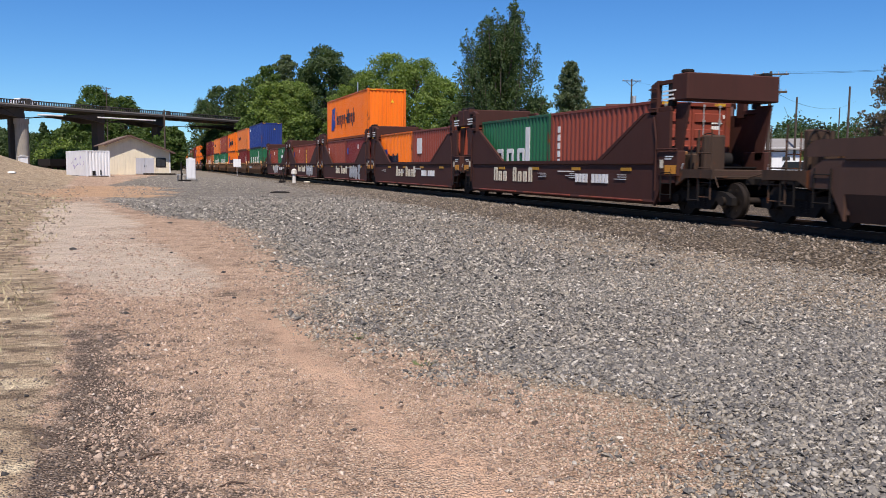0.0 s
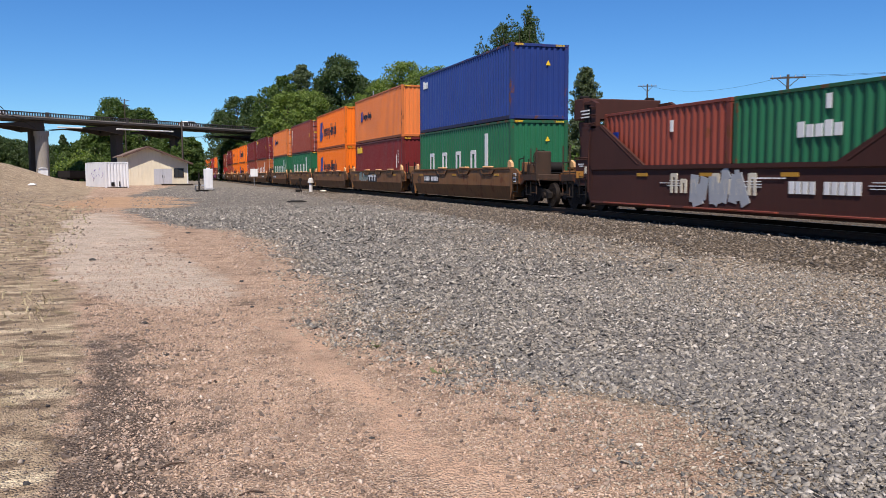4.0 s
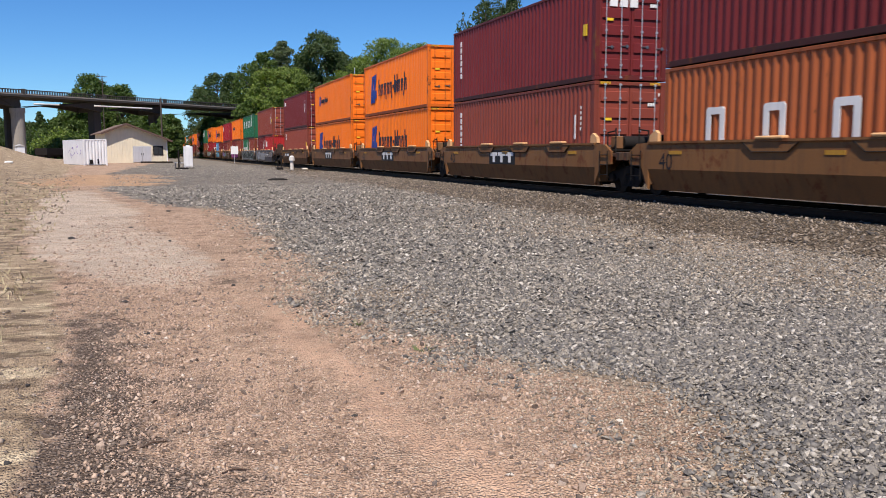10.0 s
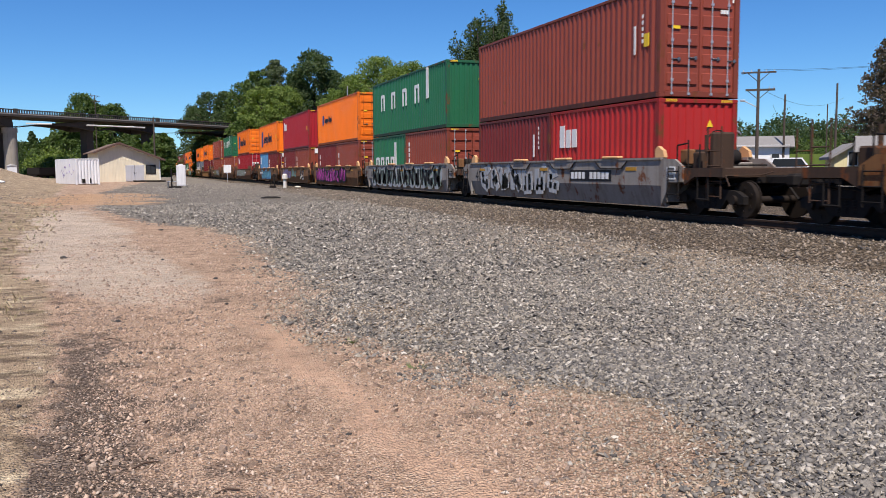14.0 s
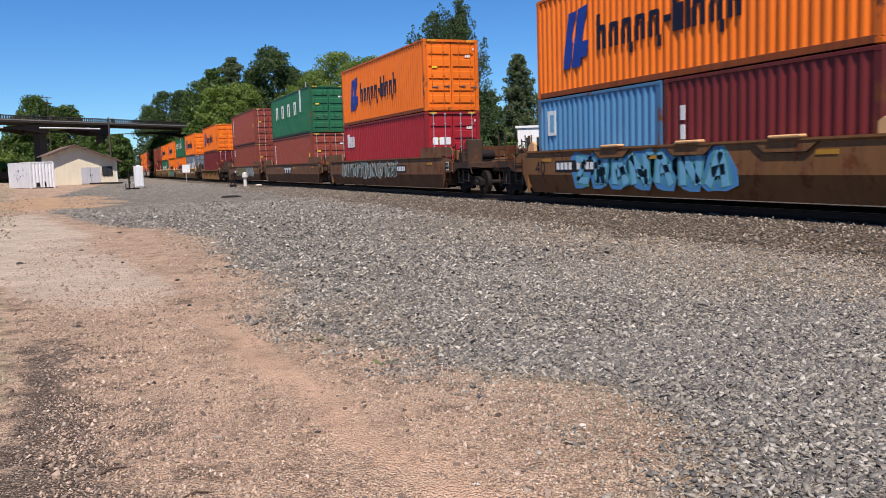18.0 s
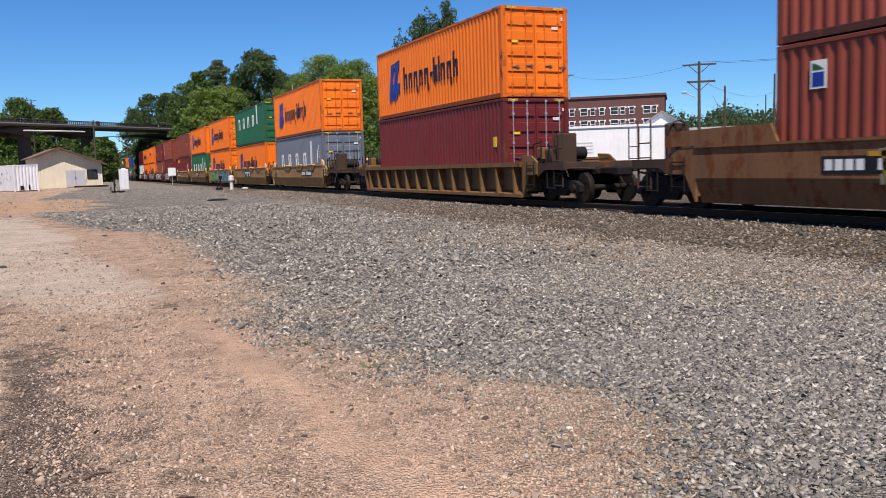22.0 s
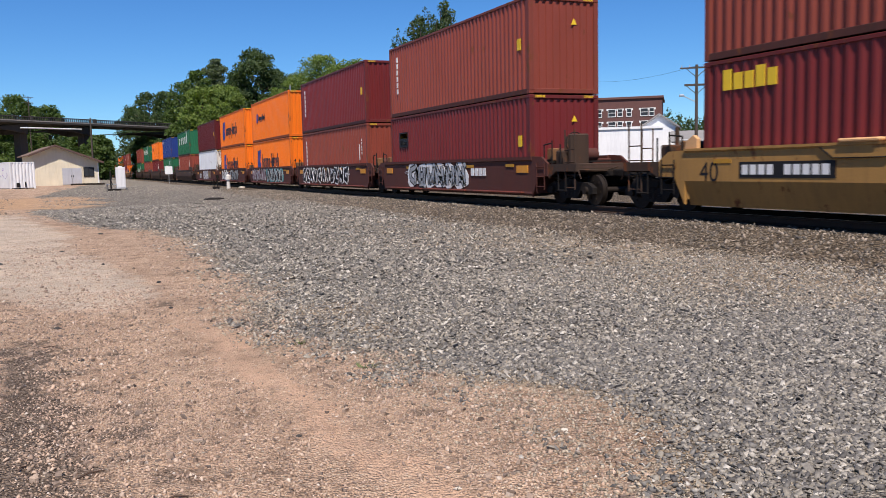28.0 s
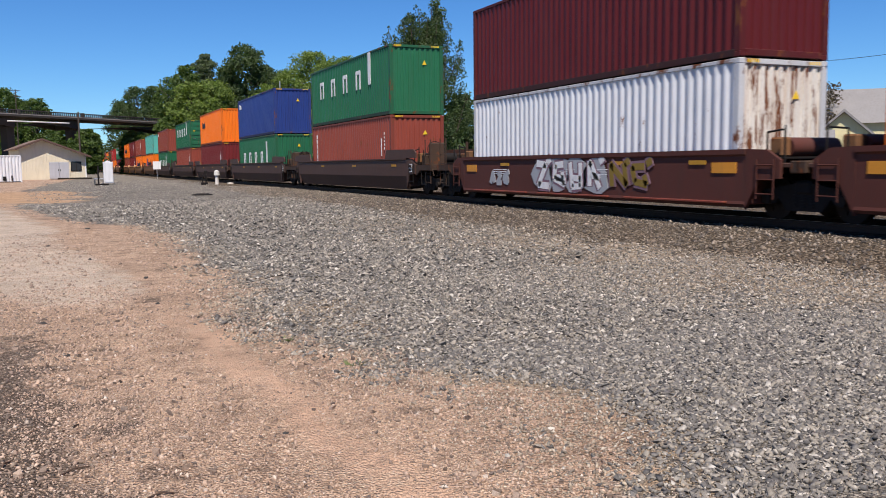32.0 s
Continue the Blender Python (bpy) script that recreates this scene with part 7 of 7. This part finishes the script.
part("side_wall", Geo().box(W_ - 0.12, W_, 0.12, D_ - 0.12, 0, right_z - 0.02), CREAM, shed)
for (xa, za), (xb, zb) in (((-0.5, left_z - 0.2), (ridge_x, ridge_z)), ((ridge_x, ridge_z), (W_ + 0.5, right_z - 0.2))):
    part("roof", Geo().slab([(xa, za), (xb, zb), (xb, zb + 0.12), (xa, za + 0.12)][::-1], 1, -0.75, D_ + 0.4), ROOF_TAN, shed)
    part("fascia", Geo().slab([(xa, za - 0.08), (xb, zb - 0.08), (xb, zb + 0.14), (xa, za + 0.14)][::-1], 1, -0.80, -0.75), SHED_TRIM, shed)
for s in (0, 1):
    d = part("door", Geo().cbox(3.0 + s * 1.05, 4.03 + s * 1.05, -0.09, -0.03, 0.1, 1.98, 0.02), DOOR_GREY, shed)
    part("door_handle", Geo().cbox(3.93 + s * 0.2, 3.98 + s * 0.2, -0.13, -0.09, 0.95, 1.2, 0.01), BLACK_IRON, d, "dark door handle")
part("door_frame", Geo().box(2.9, 3.0, -0.08, -0.03, 0.05, 2.08).box(5.08, 5.18, -0.08, -0.03, 0.05, 2.08).box(2.9, 5.18, -0.08, -0.03, 1.99, 2.1), CREAM, shed)
win = part("window_frame", Geo().box(5.3, 6.45, -0.07, -0.03, 0.95, 1.02).box(5.3, 6.45, -0.07, -0.03, 1.98, 2.05).box(5.3, 5.37, -0.07, -0.03, 1.02, 1.98).box(5.84, 5.91, -0.07, -0.03, 1.02, 1.98).box(6.38, 6.45, -0.07, -0.03, 1.02, 1.98), BLACK_IRON, shed, "dark window frame")
part("pane", Geo().box(5.37, 5.84, -0.055, -0.04, 1.02, 1.98), PANE, win)
part("pane", Geo().box(5.91, 6.38, -0.055, -0.04, 1.02, 1.98), PANE, win)
part("corner_trim", Geo().box(W_ - 0.1, W_ + 0.02, -0.06, -0.03, 0, right_z - 0.2), INK_WHITE, shed, "white corner trim")
part("drainpipe", Geo().tube((-0.12, -0.1, 0.5), (-0.12, -0.1, 2.6), 0.07, n=8), paint("dark_red_pipe", (0.12, 0.03, 0.025)), shed, "dark red pipe")
for k, (x, y, n) in enumerate(((1.2, 105.6, 2.6), (0.3, 105.2, 1.7), (2.3, 105.9, 1.5))):
    solo("timber", Geo().cbox(-n / 2, n / 2, -0.12, 0.12, 0, 0.2, 0.02), TIE_WOOD, "old dark railway timber lying on the dirt", "timber", "timbers by the shed", at=pose(x, y, float(ground_at(x, y)), 0, 0, 4 + 3 * k))
# white box beside it
box = thing("storage_container", "small white storage container with blue graffiti on its side", "container", at=pose(-6.0, 96.5, 0.26, 0, 0, 19) @ Matrix.Diagonal((1.16, 1.25, 0.98, 1)))
WHITE_BOX = paint("white_box_paint", (0.70, 0.71, 0.72), 0.5, 0.25)
g = Geo()
corrugated_end(g, -0.92, 0.92, 0.12, 2.6, -3.0, 1, 0.26, 0.05)
part("end_wall", g, WHITE_BOX, box)
for s in (-1, 1):
    g = Geo().box(min(s * 0.95, s * 0.99), max(s * 0.95, s * 0.99), -2.9, 2.9, 0.1, 2.6)
    part("side_wall", g, WHITE_BOX, box)
    for e in (-1, 1):
        part("corner_post", Geo().cbox(*sorted((s * 0.88, s * 1.0)), *sorted((e * 2.9, e * 3.03)), 0, 2.7, 0.01), WHITE_BOX, box)
part("roof", Geo().cbox(-1.0, 1.0, -3.0, 3.0, 2.6, 2.7, 0.02), WHITE_BOX, box)
part("floor", Geo().box(-0.98, 0.98, -2.98, 2.98, 0.02, 0.12), BLACK_IRON, box)
part("back_wall", Geo().box(-0.92, 0.92, 2.9, 2.96, 0.12, 2.6), WHITE_BOX, box)
part("vent", Geo().cbox(-0.5, -0.25, -3.06, -2.98, 0.2, 0.62, 0.01), BLACK_IRON, box, "dark vent")
part("vent", Geo().cbox(0.15, 0.25, -3.06, -2.98, 0.2, 0.7, 0.01), BLACK_IRON, box, "dark vent")
g = Geo()
q = random.Random(5)
for _ in range(16):
    y, z = q.uniform(-2.2, 1.2), q.uniform(1.0, 1.9)
    g.tube((-0.992, y, z), (-0.992, y + q.uniform(-0.5, 0.5), z + q.uniform(-0.35, 0.35)), 0.02, n=4)
part("graffiti", g, SPRAY["violet"], box, "blue scrawl")
# white cabinet with a low rack, and a dark post
cab = thing("equipment_cabinet", "tall narrow white metal equipment cabinet on a rack", "cabinet", at=pose(3.36, 73.9, float(ground_at(3.36, 73.9)), 0, 0, 4))
part("cabinet_body", Geo().cbox(-0.35, 0.35, -0.3, 0.3, 0.12, 1.85, 0.02), WHITE_BOX, cab)
part("cabinet_door", Geo().cbox(-0.31, 0.31, -0.33, -0.3, 0.2, 1.78, 0.01), WHITE_BOX, cab)
part("cabinet_cap", Geo().cbox(-0.16, 0.16, -0.16, 0.16, 1.85, 1.93, 0.03), WHITE_BOX, cab)
for x in (-1.05, -0.45, 0.45):
    part("leg", Geo().box(x - 0.03, x + 0.03, -0.3, -0.24, 0, 0.5 if x < -1 else 0.14).box(x - 0.03, x + 0.03, 0.24, 0.3, 0, 0.5 if x < -1 else 0.14), STEEL, cab)
part("rack", Geo().cbox(-1.1, -0.4, -0.3, 0.3, 0.45, 0.52, 0.01), GALV, cab, "low metal rack")
post = thing("switch_post", "black iron post with a low foot", "post", at=pose(2.55, 72.5, float(ground_at(2.55, 72.5))))
part("upright", Geo().tube((0, 0, 0), (0, 0, 1.55), 0.06, n=8), BLACK_IRON, post)
part("foot", Geo().cbox(-0.25, 0.75, -0.12, 0.12, 0, 0.14, 0.02), BLACK_IRON, post)
part("lever", Geo().tube((0, -0.05, 0.9), (0.1, -0.4, 0.5), 0.03, n=6), BLACK_IRON, post)
# marker bollard by the rails
x, y = 10.9, 67.3
bol = thing("track_bollard", "pale grey bollard with cap beside the rails", "bollard", at=pose(x, y, float(ground_at(x, y))))
part("shaft", Geo().tube((0, 0, 0), (0, 0, 0.85), 0.15, 0.13, 14), paint("pale_bollard", (0.62, 0.60, 0.56), 0.6), bol)
part("cap", Geo().tube((0, 0, 0.72), (0, 0, 1.02), 0.24, 0.2, 14).tube((0, 0, 1.02), (0, 0, 1.12), 0.2, 0.08, 14), paint("pale_bollard_cap", (0.55, 0.54, 0.5), 0.6), bol)
tools = thing("switch_stand", "dark iron switch stand beside the rails", "switch", at=pose(x - 0.95, y, float(ground_at(x - 0.95, y))))
part("frame", Geo().cbox(-0.25, 0.25, -0.2, 0.2, 0, 0.2, 0.02).tube((0.12, 0, 0.2), (0.12, 0, 1.0), 0.05, n=8).tube((-0.15, 0, 0.2), (-0.15, 0, 0.75), 0.04, n=8), BLACK_IRON, tools)
part("target", Geo().cbox(0.0, 0.24, -0.03, 0.03, 0.85, 1.1, 0.02), BLACK_IRON, tools)
solo("rock", Geo().ball((0, 0, 0.06), 0.22, 9, (1.4, 0.8, 0.5), 0.5), PALE_STONE, "pale rock lying beside the bollard", "rock", at=pose(x + 0.95, y - 0.2, float(ground_at(x + 0.95, y - 0.2))))
# trackside sign
x, y = 9.75, 101.0
sign = thing("track_sign", "blank white square sign on a thin post", "sign", at=pose(x, y, float(ground_at(x, y))))
part("post", Geo().tube((0, 0, 0), (0, 0, 1.9), 0.035, n=8), GALV, sign)
part("panel", Geo().cbox(-0.42, 0.42, -0.06, -0.04, 1.05, 1.95, 0.01), INK_WHITE, sign)
solo("manhole_cover", Geo().tube((0, 0, 0), (0, 0, 0.06), 0.55, 0.5, 24).tube((0, 0, 0.06), (0, 0, 0.09), 0.36, 0.33, 20), BLACK_IRON, "dark round iron cover lying in the gravel", "cover", at=pose(6.62, 45.6, float(ground_at(6.62, 45.6))))
solo("debris", Geo().ball((0, 0, 0.1), 0.3, 3, (1.3, 0.8, 0.5), 0.4), INK_WHITE, "white lump of debris on the bank", "debris", at=pose(-10.9, 80, float(ground_at(-10.9, 80))))
ROOF_SHACK = paint("grey_shack_roof", (0.4, 0.4, 0.39), 0.7, 0.3)
# small white shack and dark wagon under the bridge
x, y = polar(-7.15, 158)
shack = thing("site_shack", "small whitewashed block shack under the bridge", "shack", at=pose(x, y, float(ground_at(x, y)), 0, 0, 20))
part("wall", Geo().cbox(-0.6, 0.6, -0.8, 0.8, 0, 1.9, 0.03), WHITE_BOX, shack)
part("roof", Geo().slab([(-0.72, 1.86), (0.72, 1.86), (0, 2.2)], 1, -0.9, 0.9), ROOF_SHACK, shack)
x, y = polar(-5.4, 165)
wag = thing("flat_wagon", "dark low freight wagon standing under the bridge", "wagon", at=pose(x, y, float(ground_at(x, y)), 0, 0, 60))
part("body", Geo().cbox(-3.0, 3.0, -1.2, 1.2, 0.7, 1.9, 0.04), BLACK_IRON, wag)
part("underframe", Geo().box(-2.9, 2.9, -0.6, 0.6, 0.4, 0.7), BLACK_IRON, wag)
for a_ in (-2, 2):
    for s in (-1, 1):
        part("wheel", Geo().tube((a_, s * 0.7, 0.4), (a_, s * 0.82, 0.4), 0.4, n=16), BLACK_IRON, wag)

# ---- town beyond the train ----
BRICK = paint("dark_red_brick", (0.13, 0.062, 0.055), 0.85, 0.35, (0.06, 0.045, 0.04))
WHITE_WALL = paint("white_wall", (0.74, 0.75, 0.76), 0.6, 0.15)
ROOF_GREY = paint("grey_shingle_roof", (0.23, 0.225, 0.22), 0.85, 0.25)


def facing(az, d, turn=0.0):
    """Pose whose -y looks at the camera from that bearing and distance."""
    x, y = polar(az, d)
    return pose(x, y, float(ground_at(x, y)), 0, 0, -az + turn)


def town_window(parent, x, y, z, w, h):
    f_ = part("window", Geo().box(x, x + w, y - 0.1, y, z + h - 0.12, z + h).box(x, x + w, y - 0.12, y, z, z + 0.12).box(x, x + 0.1, y - 0.08, y, z, z + h).box(x + w - 0.1, x + w, y - 0.08, y, z, z + h).box(x, x + w, y - 0.08, y, z + h * 0.5 - 0.05, z + h * 0.5 + 0.05).box(x - 0.25, x, y - 0.1, y, z + h - 0.35, z + h).box(x + w, x + w + 0.25, y - 0.1, y, z + h - 0.35, z + h), INK_WHITE, parent, "white window frame with corner blocks")
    part("pane", Geo().box(x + 0.1, x + w - 0.1, y - 0.04, y - 0.01, z + 0.12, z + h - 0.12), PANE, f_)


d = 168
bld = thing("brick_building", "dark red brick building with rows of white-framed windows", "building", at=facing(33.9, d, -5))
hw, top = 11.6, 13.3 - 1.0
part("wall", Geo().box(-hw, hw, 0, 14, -1, top), BRICK, bld)
part("parapet", Geo().cbox(-hw - 0.3, hw + 0.3, -0.3, 14.3, top, top + 0.45, 0.05), BRICK, bld)
part("tower", Geo().box(-hw - 3.8, -hw + 0.0, -0.6, 6, -1, top + 0.1), DARK_CONCRETE, bld, "dark stair tower")
groups = (-9.9, -8.0, -6.4, -4.3, -2.4, -0.6, 1.5, 3.3, 5.0, 7.6, 9.2)
for z in (9.0, 6.6, 4.0):
    for n_, x in enumerate(groups):
        town_window(bld, x, 0, z, 1.5 if n_ % 3 == 0 else 1.0, 1.55)
d = 96
hall = thing("white_hall", "long white flat-roofed hall with a gabled end", "building", at=facing(33.6, d, -3))
part("wall", Geo().box(-10.5, 7.2, 0, 9, -0.8, 4.6), WHITE_WALL, hall)
part("roof_edge", Geo().box(-10.7, 7.3, -0.15, 9.1, 4.6, 4.85), WHITE_WALL, hall)
for x in (-9.6, -8.4, -7.2, -6.0, -4.4):
    w_ = part("window", Geo().cbox(x, x + 0.6, -0.06, 0, 1.2, 3.6, 0.02), CREAM, hall, "pale window frame")
    part("pane", Geo().box(x + 0.08, x + 0.52, -0.075, -0.06, 1.3, 3.5), PANE, w_)
g = Geo()
for r_ in range(4):
    g.box(-3.2, -0.6, -0.03, 0, 2.9 - 0.35 * r_, 3.05 - 0.35 * r_)
part("sign_bars", g, plain("pale_grey_lettering", (0.45, 0.47, 0.5), 0.6), hall, "faint grey bars of wall lettering")
gab = thing("gabled_house", "white gabled house with grey roof", "house", at=facing(37.7, 101, -3))
part("wall", Geo().slab([(-1.8, -0.8), (1.8, -0.8), (1.8, 4.9), (0, 6.1), (-1.8, 4.9)][::-1], 1, 0, 7), WHITE_WALL, gab)
for s in (-1, 1):
    part("roof", Geo().slab([(0, 6.1), (0, 6.32), (s * 2.2, 4.86), (s * 2.2, 4.62)] if s < 0 else [(0, 6.1), (2.2, 4.62), (2.2, 4.86), (0, 6.32)], 1, -0.4, 7.3), ROOF_GREY, gab)
f_ = part("window", Geo().cbox(-0.7, 0.7, -0.05, 0.0, 1.2, 2.7, 0.02), INK_WHITE, gab, "white window frame")
part("pane", Geo().box(-0.6, 0.6, -0.065, -0.05, 1.3, 2.6), PANE, f_)
YELLOW_WALL = paint("pale_yellow_siding", (0.62, 0.56, 0.33), 0.65, 0.15)


def house(az, d, turn, w, depth, wall_h, roof_h, wall_paint, label, along=False, windows=2):
    root = thing("house", label, "house", "houses in the town", facing(az, d, turn))
    part("wall", Geo().box(-w / 2, w / 2, 0, depth, -1.2, wall_h), wall_paint, root)
    o = 0.5
    if along:
        part("roof", Geo().slab([(-o, wall_h - 0.2), (depth + o, wall_h - 0.2), (depth / 2, wall_h + roof_h)], 0, -w / 2 - o, w / 2 + o), ROOF_GREY, root)
    else:
        part("gable", Geo().slab([(-w / 2, wall_h), (w / 2, wall_h), (0, wall_h + roof_h - 0.3)][::-1], 1, 0.05, depth), wall_paint, root)
        for s in (-1, 1):
            a_ = [(0, wall_h + roof_h - 0.25), (0, wall_h + roof_h), (s * (w / 2 + o), wall_h - 0.15), (s * (w / 2 + o), wall_h - 0.4)]
            part("roof", Geo().slab(a_ if s < 0 else a_[::-1], 1, -o, depth + o), ROOF_GREY, root)
    for k_ in range(windows):
        x = -w / 2 + w * (k_ + 0.5) / windows - 0.45
        f_ = part("window", Geo().cbox(x, x + 0.9, -0.06, 0.0, 0.9, 2.3, 0.02), INK_WHITE, root, "white window frame")
        part("pane", Geo().box(x + 0.1, x + 0.8, -0.075, -0.06, 1.0, 2.2), PANE, f_)
    return root


house(50.3, 92, 6, 7.5, 9, 4.4, 3.4, YELLOW_WALL, "tall pale yellow house with steep grey roof", True, 3)
house(49.3, 84, 0, 4.0, 5, 3.2, 2.1, YELLOW_WALL, "pale yellow house with grey gable", False, 2)
house(47.2, 78, 0, 3.6, 6, 2.3, 1.2, YELLOW_WALL, "low pale yellow house with hipped grey roof", True, 2)
house(45.5, 84, 10, 3.0, 5, 1.9, 1.1, YELLOW_WALL, "small yellow outbuilding with grey gable", False, 1)
house(40.3, 92, 0, 5.2, 6, 3.1, 1.0, WHITE_WALL, "low white house with grey roof", True, 2)
house(53.5, 96, 0, 9, 8, 4.0, 3.0, WHITE_WALL, "white house with grey roof at the edge of town", True, 3)
van = road_car("white van parked by the houses", WHITE_CAR, True)
van.matrix_basis = facing(42.2, 80, 0)
# bank of lawn under the hillside
solo("lawn", Geo().box(-9, 9, -6, 6, -1.0, 2.2), leaf_material("lawn_grass", (0.10, 0.16, 0.03), (0.19, 0.26, 0.06)), "sloping green lawn behind the houses", "lawn", at=facing(43.6, 150))

POLE_WOOD = plain("weathered_pole", (0.075, 0.06, 0.05), 0.9, 0, 0.3, 3.0)


def utility_pole(az, d, el, arms=2, turn=0, r_=0.15, material=None, lamp=False, can=False):
    x, y = polar(az, d)
    z0 = float(ground_at(x, y))
    h = 1.55 + d * math.tan(radians(el)) - z0
    root = thing("utility_pole", "weathered wooden utility pole" + (" with crossarms" if arms else ""), "pole", "poles", pose(x, y, z0, 0, 0, turn))
    part("shaft", Geo().tube((0, 0, -0.5), (0, 0, h), r_, r_ * 0.7, 10), material or POLE_WOOD, root)
    for k_ in range(arms):
        z = h - 0.25 - 1.35 * k_
        part("crossarm", Geo().cbox(-1.3, 1.3, -0.06, 0.06, z - 0.055, z + 0.055, 0.01) if k_ == 0 else Geo().cbox(-0.95, 1.25, -0.08, 0.08, z - 0.08, z + 0.08, 0.01), POLE_WOOD, root)
        part("brace", Geo().tube((-0.8, 0, z - 0.05), (0, 0, z - 0.75), 0.03, n=5).tube((0.8, 0, z - 0.05), (0, 0, z - 0.75), 0.03, n=5), POLE_WOOD, root)
        for x_ in (-1.15, -0.55, 0.55, 1.15) if k_ == 0 else (0.8, 1.15):
            part("insulator", Geo().tube((x_, 0, z + 0.07), (x_, 0, z + 0.22), 0.045, 0.03, 8), GALV, root)
    if can:
        part("transformer", Geo().tube((0.4, 0, h - 3.6), (0.4, 0, h - 2.3), 0.3, n=12), GALV, root, "grey transformer can")
    if lamp:
        part("lamp_arm", Geo().tube((0, 0, h * 0.66), (-1.0, 0, h * 0.72), 0.035, n=6), GALV, root)
        part("lamp_head", Geo().cbox(-1.35, -0.95, -0.09, 0.09, h * 0.715, h * 0.735, 0.03), GALV, root)
    return Vector((x, y, z0 + h))


A1 = utility_pole(40.0, 72, 6.1, 2, -35, lamp=True)
A2 = utility_pole(41.57, 92, 4.5, 0, 0, 0.13)
A3 = utility_pole(44.5, 118, 5.05, 0, 0, 0.17)
A4 = utility_pole(31.5, 122, 5.8, 1, -20, can=True)
A5 = utility_pole(62, 78, 7.6, 2, -50)
utility_pole(1.05, 122, 3.48, 0, 0, 0.14)
utility_pole(13.42, 76, 5.55, 0, 0, 0.06, GALV)
utility_pole(-2.35, 235, 4.75, 2, 30)
utility_pole(44.0, 175, 3.8, 0)
for p0, p1, off in ((A1, A5, 0.9), (A1, A5, -0.9), (A4, A1, 0.5), (A2, A1, -2.8), (A1, A3, -1.8)):
    g = Geo()
    last = None
    for s in range(13):
        u = s / 12
        pnt = p0.lerp(p1, u) + Vector((0, off * 0.6, (off if abs(off) > 1 else 0) - 0.1 - 4 * 1.0 * u * (1 - u)))
        if last is not None:
            g.tube(last, pnt, 0.011, n=4)
        last = pnt
    solo("overhead_wire", g, BLACK_IRON, "thin black overhead wire between poles", "wire", "overhead wires")
for p0, p1 in ((Vector((*polar(-10.5, 150), 15.4)), Vector((*polar(-7.5, 160), 9.6))), (Vector((*polar(-12, 150), 14)), Vector((*polar(-6.6, 160), 10.3)))):
    solo("overhead_wire", Geo().tube(p0, p0.lerp(p1, 0.5) - Vector((0, 0, 0.8)), 0.05, n=4).tube(p0.lerp(p1, 0.5) - Vector((0, 0, 0.8)), p1, 0.05, n=4), BLACK_IRON, "thick sagging cable near the bridge", "wire", "overhead wires")


def motions():
    """The train rolls towards -y at one speed; the cars cross the bridge and wait beyond it."""
    for ob, p in MOVING:
        walk(ob, [(t, Matrix.Translation((p.x, p.y - SPEED * (t - 16.0), p.z))) for t in (0.0, 16.0, 32.0)])
    for ob, k, t0, v, stop in CARS:
        rows = []
        for n in range(65):
            t = n * 0.5
            s = min(k + v * (t - t0), stop)
            rows.append((t, bridge.matrix_basis @ Matrix.Translation((s, 3.2, 11.94))))
        walk(ob, rows)
    # the wheelsets of one axle place all turn alike, so they share one action
    rate = SPEED / 0.42
    leads = {}
    for ob in SPINNERS:
        place = round(ob.location.y, 1)
        if place not in leads:
            home = Matrix.Translation(ob.location)
            walk(ob, [(n / 30, home @ Matrix.Rotation(rate * n / 30, 4, "X")) for n in range(961)])
            leads[place] = ob
        else:
            ob.rotation_mode = "QUATERNION"
            keys = ob.animation_data_create()
            keys.action = leads[place].animation_data.action
            keys.action_slot = leads[place].animation_data.action_slot


motions()
